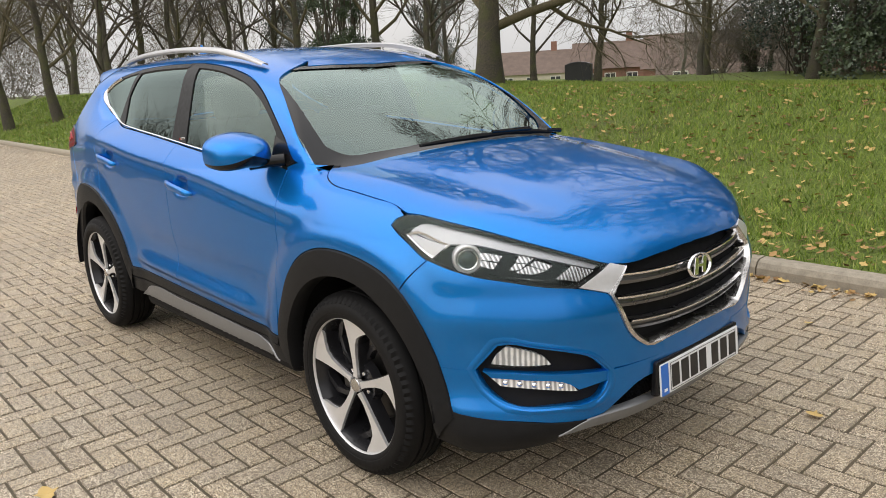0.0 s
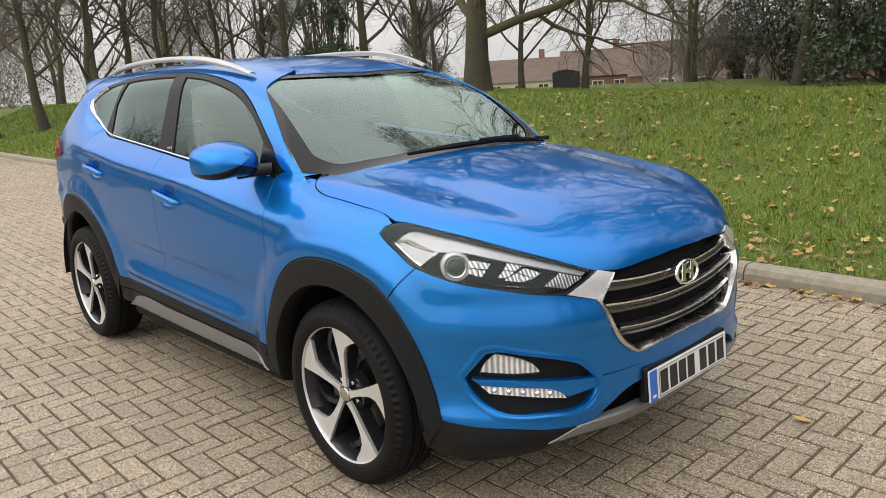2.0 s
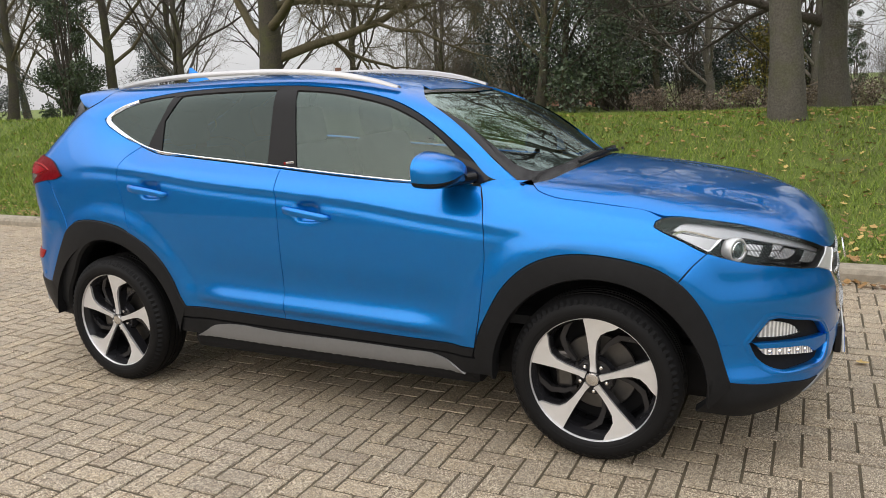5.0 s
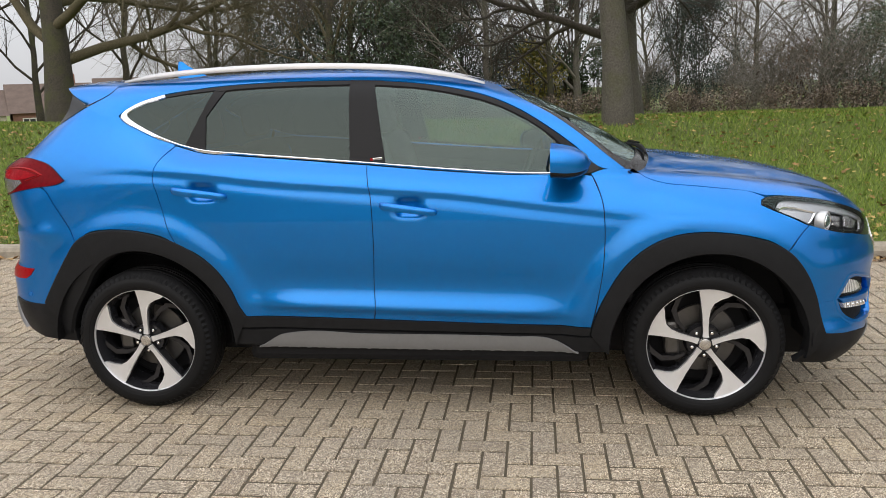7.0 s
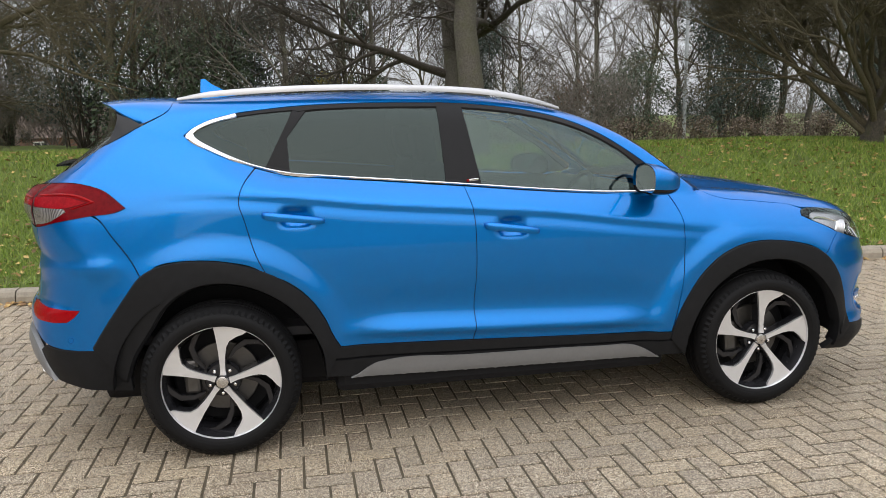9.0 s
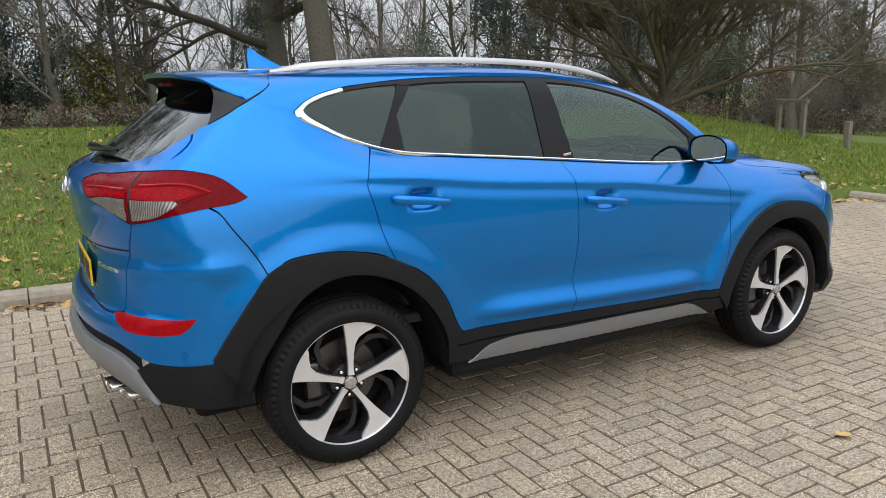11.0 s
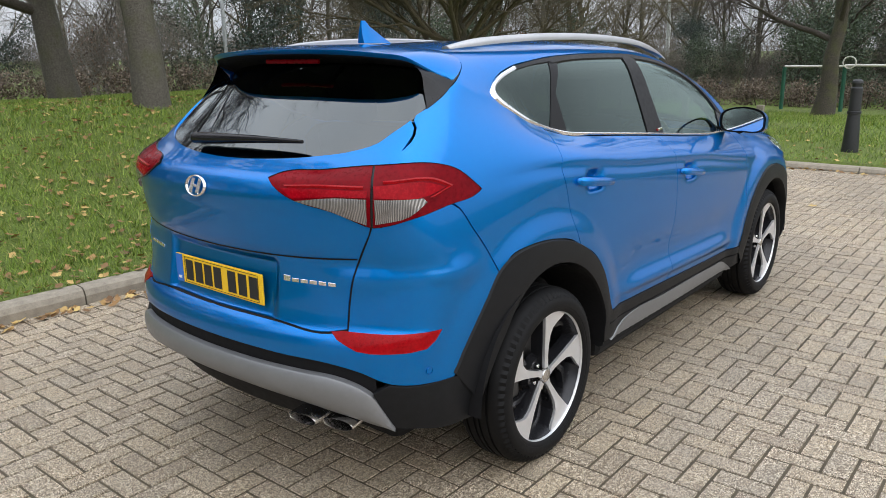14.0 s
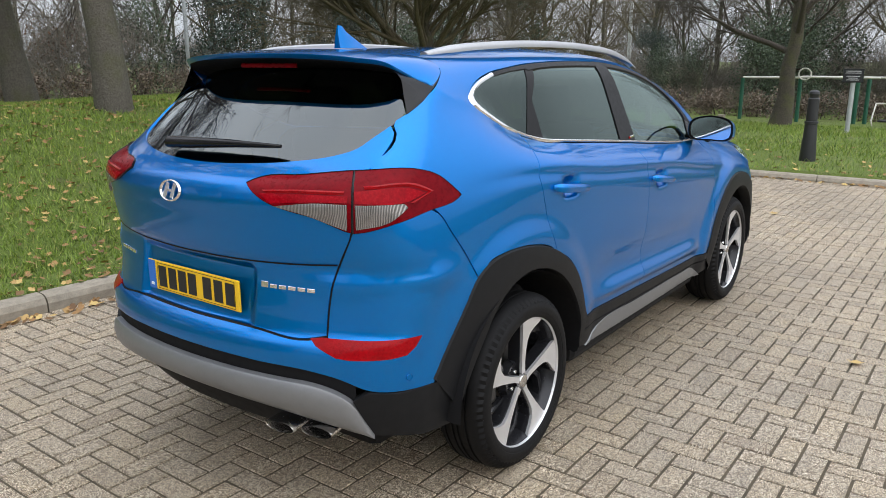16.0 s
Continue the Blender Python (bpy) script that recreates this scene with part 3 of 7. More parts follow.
stone = kerb_stone(0.914)
kerb = empty("kerb", None)
tagged(kerb, "worn grey concrete kerb between paving and grass", "kerb", kind="structure")
ang = math.atan(-0.030)
for i in range(-36, 8):
    ob = new("kerb_stone", stone)
    ob.parent = kerb
    x = i * 0.916 + 0.32
    if x + 0.914 < FRONT_KERB:
        ob.matrix_basis = Matrix.Translation((x, kerb_y(x) - 0.02, random.uniform(-0.004, 0.004))) @ Matrix.Rotation(ang + random.uniform(-0.004, 0.004), 4, "Z")
    else:
        bpy.data.objects.remove(ob)
for i in range(9):
    ob = new("kerb_stone", stone)
    ob.parent = kerb
    ob.matrix_basis = Matrix.Translation((FRONT_KERB - 0.02 + random.uniform(-0.004, 0.004), kerb_y(FRONT_KERB) + 0.1 - i * 0.916, random.uniform(-0.012, 0.0) - 0.03)) @ Matrix.Rotation(-math.pi / 2, 4, "Z")

# ---- the car ----
car = empty("car", None, "metallic blue family car with black cladding parked on block paving", "car")

# outlines on the car's right side, as (x, z)
WIN_TOP = [(-1.23, 1.537), (-1.10, 1.553), (-0.97, 1.566), (-0.78, 1.575), (-0.56, 1.579), (-0.29, 1.576), (-0.13, 1.569), (0.03, 1.552), (0.20, 1.524), (0.36, 1.483), (0.51, 1.418), (0.64, 1.337), (0.763, 1.246), (0.883, 1.146)]
WIN_LOW = [(-1.23, 1.537), (-1.365, 1.498), (-1.427, 1.462), (-1.447, 1.444), (-1.423, 1.418), (-1.354, 1.380), (-1.245, 1.329), (-1.15, 1.296), (-1.03, 1.265), (-0.82, 1.243), (-0.56, 1.221), (-0.195, 1.188), (0.222, 1.149), (0.484, 1.129), (0.801, 1.122)]
DOOR_B = [(-0.196, 1.185), (-0.168, 1.049), (-0.162, 0.92), (-0.163, 0.79), (-0.173, 0.603), (-0.168, 0.535), (-0.178, 0.466)]
DOOR_F = [(0.820, 1.145), (0.836, 1.116), (0.873, 1.022), (0.886, 0.891), (0.880, 0.733), (0.857, 0.571), (0.828, 0.436)]
DOOR_R = [(-1.144, 1.294), (-1.198, 1.224), (-1.218, 1.15), (-1.201, 1.089), (-1.145, 0.896), (-1.115, 0.835)]
ARCH_R = [(-1.872, 0.546), (-1.815, 0.633), (-1.763, 0.706), (-1.705, 0.785), (-1.658, 0.846), (-1.579, 0.892), (-1.489, 0.91), (-1.40, 0.912), (-1.286, 0.90), (-1.16, 0.865), (-1.034, 0.802), (-0.936, 0.721), (-0.865, 0.612), (-0.831, 0.529), (-0.802, 0.482)]
ARCH_R_IN = [(-1.732, 0.375), (-1.690, 0.489), (-1.613, 0.608), (-1.553, 0.70), (-1.471, 0.768), (-1.38, 0.800), (-1.265, 0.800), (-1.139, 0.760), (-1.016, 0.675), (-0.929, 0.563), (-0.885, 0.463), (-0.875, 0.325)]
ARCH_F = [(0.821, 0.407), (0.851, 0.503), (0.902, 0.611), (0.979, 0.73), (1.085, 0.82), (1.191, 0.862), (1.298, 0.874), (1.405, 0.868), (1.505, 0.852), (1.60, 0.824), (1.679, 0.777), (1.749, 0.692), (1.799, 0.587), (1.832, 0.474), (1.861, 0.391)]
ARCH_F_IN = [(0.912, 0.301), (0.921, 0.404), (0.971, 0.54), (1.035, 0.634), (1.139, 0.718), (1.272, 0.768), (1.379, 0.774), (1.50, 0.748), (1.612, 0.680), (1.697, 0.588), (1.748, 0.490), (1.772, 0.40), (1.768, 0.285)]
HOOD_GAP = [(0.985, 1.142), (1.027, 1.132), (1.075, 1.101), (1.143, 1.079), (1.271, 1.063), (1.40, 1.048), (1.537, 1.028)]
SCREEN_EDGE = [(0.355, 1.552), (0.518, 1.469), (0.672, 1.384), (0.82, 1.276), (0.892, 1.216), (0.985, 1.142)]
ROOF_EDGE = [(-1.50, 1.606), (-1.3, 1.617), (-1.0, 1.622), (-0.6, 1.622), (-0.2, 1.607), (0.1, 1.58), (0.355, 1.552)]
BELT_BLUE = [(x, z - 0.012) for x, z in WIN_LOW]

# doors, wings, sides
pair("front_door", [DOOR_B[::-1] + [(-0.195, 1.186), (0.222, 1.147), (0.484, 1.128), (0.80, 1.121)] + DOOR_F[1:] + [(0.4, 0.446), (0.1, 0.456)]], SIDE, PAINT, car, grid=(0.022, 0.014))
pair("rear_door", [[(-0.180, 0.466)] + DOOR_B[-2:0:-1] + [(-0.196, 1.186), (-0.56, 1.219), (-0.82, 1.241), (-1.03, 1.263), (-1.144, 1.293)] + DOOR_R[1:] + ARCH_R[10:] + [(-0.5, 0.475)]], SIDE, PAINT, car, grid=(0.022, 0.014))
to_side = lambda pts: [(p[0], p[2]) for p in pts]
WING_END = to_side(on_front(np.array([(-63.4, 1.008), (-65.2, 0.997), (-66.0, 0.979), (-63.6, 0.957), (-59.9, 0.926), (-56.2, 0.889), (-59.6, 0.838), (-62.2, 0.785)])))
WING = HOOD_GAP + WING_END + ARCH_F[9:0:-1] + [(0.836, 0.45)] + DOOR_F[-2:0:-1] + [(0.83, 1.125), (0.883, 1.143)]
pair("front_wing", [WING], SIDE, PAINT, car, grid=(0.05, 0.016))
QUARTER = (WIN_TOP[::-1] + WIN_LOW[1:8] + [(-1.147, 1.294)] + DOOR_R[1:] + ARCH_R[9:4:-1]
           + to_side(on_rear(np.array([(-62.7, 0.838), (-60.0, 0.920), (-55.5, 1.033), (-52.9, 1.098), (-49, 1.14), (-41, 1.16), (-39.9, 1.246), (-43.9, 1.312), (-44.9, 1.334), (-45.3, 1.356), (-44.8, 1.378)])))
           + [(-1.774, 1.414), (-1.710, 1.449), (-1.614, 1.496), (-1.551, 1.530), (-1.515, 1.556), (-1.507, 1.575)] + ROOF_EDGE + SCREEN_EDGE[1:])
pair("body_side", [QUARTER], SIDE, PAINT, car, grid=(0.035, 0.018))

# bonnet, roof, screen
side_line = on_side(rounded(HOOD_GAP + [(1.590, 1.014)], closed=False, gap=0.08))[:, :2]
LAMP_TOP = [(-63.4, 1.007), (-60.0, 1.011), (-51.7, 0.997), (-41.1, 0.954), (-31.5, 0.900), (-23.9, 0.850), (-20.3, 0.840), (-10, 0.842), (0, 0.845)]
front_line = on_front(np.array([(-60.5, 1.013)] + LAMP_TOP[2:]))[:, :2]
HOOD_LINE = [tuple(p) for p in side_line[1:]] + [tuple(p) for p in front_line]
panel("bonnet", [HOOD_LINE + [(1.165, 0.0), (1.155, -0.2), (1.12, -0.45), (1.055, -0.66), (1.005, -0.725)]], TOP, PAINT, car, lip=0.012, grid=(0.05, 0.04), both=True, gap=0.0015)
roof_line = on_side(np.array(ROOF_EDGE))[:, :2]
panel("roof", [[tuple(p * (1, 1.0) + (0, -0.03)) for p in roof_line] + [(0.42, -0.35), (0.455, 0.0), (-1.56, 0.0), (-1.56, -0.52)]], TOP, PAINT, car, off=-0.003, lip=0.004, grid=(0.08, 0.06), both=True, gap=0.0)
SCR = [(0.455, 0.0), (0.42, -0.35), (0.345, -0.585), (0.5, -0.64), (0.8, -0.70), (1.03, -0.735), (1.08, -0.66), (1.14, -0.45), (1.175, -0.2), (1.18, 0.0)]
panel("windscreen", [SCR], TOP, SCREEN, car, off=-0.0085, lip=0, grid=(0.03, 0.03), both=True, gap=0.0)

# cladding along the foot of the side
DOOR_FOOT = [(-0.80, 0.482), (-0.5, 0.475), (-0.18, 0.466), (0.1, 0.457), (0.4, 0.447), (0.828, 0.434)]
FOOT_LOW = [(-0.85, 0.424), (-0.5, 0.419), (-0.217, 0.413), (0.1, 0.407), (0.476, 0.40), (0.818, 0.396)]
bands("door_cladding", DOOR_FOOT, FOOT_LOW, SIDE, CLADDING, car, profile=((0, -0.004), (0.04, 0.006), (0.92, 0.009), (1, -0.006)), n=40)
SILL_LOW = [(-0.872, 0.318), (-0.5, 0.312), (-0.2, 0.308), (0.1, 0.305), (0.476, 0.302), (0.915, 0.296)]
bands("sill_cladding", [(-0.86, 0.420), (-0.5, 0.415), (-0.217, 0.409), (0.1, 0.403), (0.476, 0.396), (0.90, 0.390)], SILL_LOW, SIDE, CLADDING, car, profile=((0, -0.006), (0.05, 0.004), (0.8, 0.004), (1, -0.02)), n=40)
SILVER_SILL = [(-0.762, 0.322), (-0.70, 0.358), (-0.645, 0.388), (-0.59, 0.399), (-0.217, 0.396), (0.476, 0.386), (0.638, 0.378), (0.706, 0.350), (0.775, 0.306), (0.476, 0.310), (-0.2, 0.316)]
pair("sill_plate", [SILVER_SILL], SIDE, SKID, car, off=0.008, lip=0.012, label="satin silver sill plate", bulge=0.006)
bands("rear_arch_cladding", ARCH_R, ARCH_R_IN, SIDE, CLADDING, car, profile=((0, -0.003), (0.05, 0.007), (0.6, 0.017), (0.93, 0.016), (1.0, 0.002), (1.0, -0.05)), n=70)
bands("front_arch_cladding", ARCH_F, ARCH_F_IN, SIDE, CLADDING, car, profile=((0, -0.003), (0.05, 0.007), (0.6, 0.017), (0.93, 0.016), (1.0, 0.002), (1.0, -0.05)), n=70)

# windows of the side
GLASS_F = [(-0.171, 1.545), (-0.05, 1.535), (0.06, 1.522), (0.20, 1.495), (0.36, 1.453), (0.50, 1.392), (0.62, 1.316), (0.70, 1.255), (0.70, 1.127), (0.484, 1.140), (0.222, 1.160), (-0.109, 1.193)]
GLASS_R = [(-0.293, 1.551), (-0.56, 1.553), (-0.78, 1.550), (-0.909, 1.541), (-0.999, 1.424), (-0.992, 1.262), (-0.82, 1.252), (-0.56, 1.231), (-0.279, 1.207)]
GLASS_Q = [(-0.975, 1.545), (-1.10, 1.535), (-1.215, 1.520), (-1.34, 1.487), (-1.405, 1.450), (-1.395, 1.430), (-1.30, 1.372), (-1.20, 1.326), (-1.10, 1.292)]
pair("front_door_glass", [GLASS_F], SIDE, GLASS, car, off=-0.006, lip=0, gap=-0.006)
pair("rear_door_glass", [GLASS_R], SIDE, DARK_GLASS, car, off=-0.006, lip=0, gap=-0.006)
pair("quarter_glass", [GLASS_Q], SIDE, DARK_GLASS, car, off=-0.004, lip=0, gap=-0.004)
# the dark frames between and round them
pair("pillar_trim", [[(-0.292, 1.577), (-0.13, 1.569), (-0.171, 1.545), (-0.109, 1.193), (-0.10, 1.186), (-0.20, 1.192), (-0.285, 1.200), (-0.279, 1.207), (-0.293, 1.551)]], SIDE, PILLAR, car, off=-0.001, lip=0.006, gap=0.0, smooth=False)
bands("upper_frame", [(-0.17, 1.571)] + WIN_TOP[7:13] + [(0.80, 1.214)], [(-0.171, 1.545), (-0.05, 1.535), (0.06, 1.522), (0.20, 1.495), (0.36, 1.453), (0.50, 1.392), (0.62, 1.316), (0.70, 1.245)], SIDE, PILLAR, car, profile=((0, -0.006), (0.1, 0.001), (0.8, 0.001), (1, -0.008)), n=40)
bands("upper_frame", [(-0.28, 1.576)] + WIN_TOP[4:1:-1] + [(-1.0, 1.563)], [(-0.293, 1.551), (-0.56, 1.553), (-0.78, 1.550), (-0.87, 1.545), (-0.93, 1.538)], SIDE, PILLAR, car, profile=((0, -0.006), (0.1, 0.001), (0.8, 0.001), (1, -0.008)), n=30)
bands("upper_frame", [(-0.97, 1.566), (-1.10, 1.553), (-1.23, 1.537)], [(-0.965, 1.545), (-1.10, 1.535), (-1.215, 1.520)], SIDE, PILLAR, car, profile=((0, -0.006), (0.1, 0.001), (0.8, 0.001), (1, -0.008)), n=12)
pair("quarter_trim", [[(-0.909, 1.545), (-0.965, 1.552), (-1.105, 1.284), (-1.098, 1.279), (-0.992, 1.258), (-0.992, 1.262), (-0.999, 1.424)]], SIDE, PILLAR, car, off=-0.001, lip=0.006, gap=0.0, smooth=False)
pair("mirror_triangle", [[(0.70, 1.262), (0.763, 1.243), (0.875, 1.147), (0.83, 1.128), (0.70, 1.127)]], SIDE, GLOSS_BLACK, car, off=-0.001, lip=0.006, gap=0.001, smooth=False)
bands("chrome_strip", [(-1.225, 1.538)] + WIN_LOW[1:], [(-1.215, 1.522), (-1.340, 1.487), (-1.395, 1.459), (-1.408, 1.445), (-1.390, 1.428), (-1.335, 1.394), (-1.235, 1.343), (-1.145, 1.309), (-1.025, 1.278), (-0.815, 1.255), (-0.56, 1.233), (-0.195, 1.200), (0.222, 1.161), (0.484, 1.141), (0.80, 1.133)], SIDE, CHROME, car, profile=((0, -0.002), (0.15, 0.005), (0.5, 0.008), (0.85, 0.005), (1, -0.002)), n=120)

# front bumper, right half, as (degrees, z)
FOG_TOP = [(-47.9, 0.548), (-44.1, 0.629), (-42.2, 0.634), (-38.6, 0.621), (-32.0, 0.593), (-29.0, 0.574), (-25.5, 0.517)]
FOG_LOW = [(-47.9, 0.544), (-46.5, 0.492), (-44.4, 0.458), (-42.6, 0.441), (-33.2, 0.423), (-29.2, 0.417), (-26.5, 0.440), (-25.2, 0.475), (-25.3, 0.511)]
LAMP_LOW = [(-30.1, 0.791), (-35.3, 0.804), (-41.7, 0.827), (-47.4, 0.845), (-52.3, 0.868), (-56.0, 0.889)]
BUMPER_UP = FOG_TOP + [(-12, 0.512), (0, 0.512), (0, 0.566), (-10, 0.562), (-16.4, 0.558), (-19.2, 0.590), (-24.8, 0.763), (-27.0, 0.776)] + LAMP_LOW + [(-59.4, 0.838), (-62.1, 0.783), (-58.6, 0.695), (-56.2, 0.610), (-55.0, 0.548)]
BUMPER_DOWN = FOG_LOW + [(-12, 0.512), (0, 0.512), (0, 0.458), (-12, 0.455), (-18.4, 0.443), (-22.2, 0.411), (-26.1, 0.366), (-28.8, 0.360), (-33.8, 0.366), (-40.3, 0.383), (-47.3, 0.392), (-52.4, 0.398), (-53.9, 0.474), (-55.0, 0.548)]
front_bumper = panel("front_bumper", [BUMPER_UP, BUMPER_DOWN], FRONT, PAINT, car, lip=0.045, grid=(0.035, 0.02), both=True, gap=0.0)
pair("bumper_joint", [[(-56, 0.556), (-49, 0.556), (-49, 0.538), (-56, 0.538)]], FRONT, PAINT, car, off=-0.0012, lip=0, gap=0, smooth=False)
pair("fog_lamp_bar", [[(-46.9, 0.543), (-33.0, 0.524), (-25.1, 0.512), (-24.9, 0.478), (-30.6, 0.463), (-32.1, 0.483), (-39.7, 0.509), (-45.4, 0.519)]], FRONT, PAINT, car, off=-0.004, lip=0.03, grid=(0.03, 0.02), label="blue bar across the fog lamp recess")
fog_backs = pair("fog_lamp_recess", [[(-48.5, 0.548), (-44.1, 0.645), (-38.6, 0.636), (-29.0, 0.588), (-24.3, 0.517), (-24.3, 0.45), (-29.2, 0.40), (-42.6, 0.425), (-46.5, 0.475)]], FRONT, INNER, car, off=-0.034, lip=0, gap=0)
FOG_RING = FOG_TOP[:-1] + [(-25.3, 0.511)] + FOG_LOW[-2:0:-1]
mid_fog = np.array((-36.5, 0.53))
bands("fog_lamp_surround", [tuple(mid_fog + (np.array(p) - mid_fog) * (1.16, 1.28)) for p in FOG_RING], FOG_RING, FRONT, PAINT, car, profile=((0, -0.0015), (0.3, 0.0015), (0.6, 0.0025), (0.82, -0.001), (0.94, -0.007), (1, -0.014), (1, -0.03)), n=90, closed=True)
for side_flip, back in zip((False, True), fog_backs):
    panel("fog_lamp_reflector", [[(-45.4, 0.560), (-44.6, 0.588), (-42.7, 0.618), (-39.5, 0.605), (-36.3, 0.579), (-35.1, 0.552), (-38.7, 0.551)]], FRONT, DRL_WHITE, car, off=-0.022, lip=0.01, flip=side_flip, gap=0)
    panel("fog_lamp", [[(-45.6, 0.556), (-44.6, 0.590), (-42.7, 0.620), (-39.5, 0.606), (-36.3, 0.580), (-34.9, 0.550), (-38.7, 0.549)]], FRONT, LENS, car, off=-0.012, lip=0.012, flip=side_flip, gap=0)
    drl = panel("daytime_lamp", [[(-45.4, 0.517), (-39.6, 0.515), (-33.1, 0.497), (-31.6, 0.482), (-30.6, 0.458), (-38.8, 0.480), (-43.9, 0.491)]], FRONT, DRL_WHITE, car, off=-0.010, lip=0.02, flip=side_flip, gap=0.001)
    for a in (-43.0, -40.6, -38.2, -35.8, -33.6):
        bm = bmesh.new()
        m = place(FRONT, (a, 0.503 - 0.0021 * (a + 43)), -0.008)
        lathe(bm, [(0.0, 0.006), (0.006, 0.004), (0.009, 0.0)], m, 10)
        if side_flip:
            bmesh.ops.scale(bm, vec=(1, -1, 1), verts=bm.verts)
            bmesh.ops.reverse_faces(bm, faces=bm.faces)
        part("lamp_bead", bm, CHROME, drl, smooth=60)

# black chin, silver guard, lower grille
pair("chin_cladding", [[(-52.4, 0.405), (-47.3, 0.393), (-40.3, 0.380), (-33.8, 0.364), (-29.0, 0.358), (-34.2, 0.322), (-34.5, 0.288), (-41.6, 0.268), (-47, 0.258), (-56.8, 0.262), (-55, 0.34)]], FRONT, CLADDING, car, off=0.004, lip=0.03, gap=0.0)
panel("front_guard", [[(-34.4, 0.318), (-28.6, 0.361), (-26.8, 0.363), (-19.1, 0.358), (-10.3, 0.356), (0, 0.356), (0, 0.305), (-10, 0.307), (-19.8, 0.315), (-28.1, 0.330)]], FRONT, SKID, car, off=0.008, lip=0.03, both=True, gap=0, label="satin silver lower guard")
panel("under_chin", [[(0, 0.312), (-20, 0.320), (-34.5, 0.310), (-48, 0.265), (-40, 0.235), (-20, 0.225), (0, 0.225)]], FRONT, INNER, car, off=-0.03, lip=0, both=True, gap=0)
panel("lower_grille", [[(0, 0.47), (-18, 0.46), (-23, 0.42), (-28, 0.35), (0, 0.34)]], FRONT, INNER, car, off=-0.045, lip=0, both=True, gap=0)
# honeycomb of the lower grille
bm = bmesh.new()
cells = [(c * 0.85 + (0.425 if r % 2 else 0), 0.352 + r * 0.0125) for r in range(8) for c in range(-30, 31)]
cells = np.array([(a, z) for a, z in cells if abs(a) < 26 - max(0, (z - 0.36)) * 95])
spots = on_front(cells)
for p, n in zip(spots, skin_normal(spots)):
    n = Vector(n)
    x = Vector((0, 0, 1)).cross(n).normalized()
    m = Matrix.Translation(Vector(p) - n * 0.030) @ Matrix((x, n.cross(x), n)).transposed().to_4x4()
    hexa = [(0.0085 * math.cos(k * math.pi / 3 + 0.52), 0.0085 * math.sin(k * math.pi / 3 + 0.52)) for k in range(6)]
    vo, vi = [bm.verts.new(m @ Vector((*q, 0))) for q in hexa], [bm.verts.new(m @ Vector((q[0] * 0.72, q[1] * 0.72, -0.008))) for q in hexa]
    for k in range(6):
        bm.faces.new((vo[k], vo[(k + 1) % 6], vi[(k + 1) % 6], vi[k]))
part("grille_mesh", bm, GLOSS_BLACK, car)

# radiator grille
grille = panel("grille_back", [[(0, 0.855), (-21, 0.845), (-25.5, 0.76), (-19.5, 0.585), (-16, 0.552), (0, 0.556)]], FRONT, INNER, car, off=-0.055, lip=0, both=True, gap=0)
RING_OUT = [(0, 0.566), (-10, 0.562), (-16.4, 0.558), (-19.2, 0.590), (-24.8, 0.764), (-20.3, 0.838)]
RING_IN = [(0, 0.577), (-10, 0.573), (-15.6, 0.571), (-18.2, 0.605), (-23.4, 0.752), (-20.2, 0.828)]
bands("grille_surround", RING_OUT, RING_IN, FRONT, SATIN_CHROME, car, profile=((0, -0.003), (0.12, 0.006), (0.6, 0.008), (1, -0.004), (1, -0.05)), n=60)
pair("grille_corner", [[(-30.0, 0.794), (-23.4, 0.853), (-20.3, 0.836), (-24.6, 0.765), (-27.0, 0.778)]], FRONT, SILVER, car, off=0.003, lip=0.03, gap=0.001, smooth=False, label="bright silver corner beside the headlamp")
for z0, rise, reach in ((0.783, 0.018, 21.6), (0.706, 0.024, 22.6), (0.624, 0.024, 19.6)):
    line = [(a, z0 + rise * (abs(a) / 20) ** 2) for a in np.linspace(-reach, reach, 15)]
    upper = [(a, z + 0.012) for a, z in line]
    lower = [(a, z - 0.022) for a, z in line]
    bar = band("grille_bar", upper, lower, FRONT, DARK_CHROME, car, profile=((0, -0.045), (0.02, -0.018), (0.28, -0.010), (0.36, -0.020), (0.62, -0.020), (0.68, -0.012), (1, -0.018), (1, -0.05)), n=50)
    band("bar_edge", [(a, z + 0.0135) for a, z in line], [(a, z + 0.004) for a, z in line], FRONT, CHROME, bar, profile=((0, -0.017), (0.4, -0.008), (1, -0.010)), n=50, label="bright upper edge")

def emblem(how, q, w, h, name, off=0.004):
    """A chrome oval with a slanted bar figure inside."""
    m = place(how, q, off)
    root = mesh_object(name, *oval(w, h, m), CHROME, car, "chrome oval emblem")
    bm = bmesh.new()
    for shape in ([(-0.62, -0.60), (-0.30, -0.72), (-0.05, 0.62), (-0.34, 0.72)], [(0.08, -0.62), (0.36, -0.72), (0.62, 0.60), (0.32, 0.72)], [(-0.22, -0.08), (0.20, -0.16), (0.22, 0.10), (-0.16, 0.16)]):
        slab(bm, [(x * w / 2, y * h / 2) for x, y in shape], m, 0.006, 0.0015)
    part("emblem_figure", bm, CHROME, root)
    return root


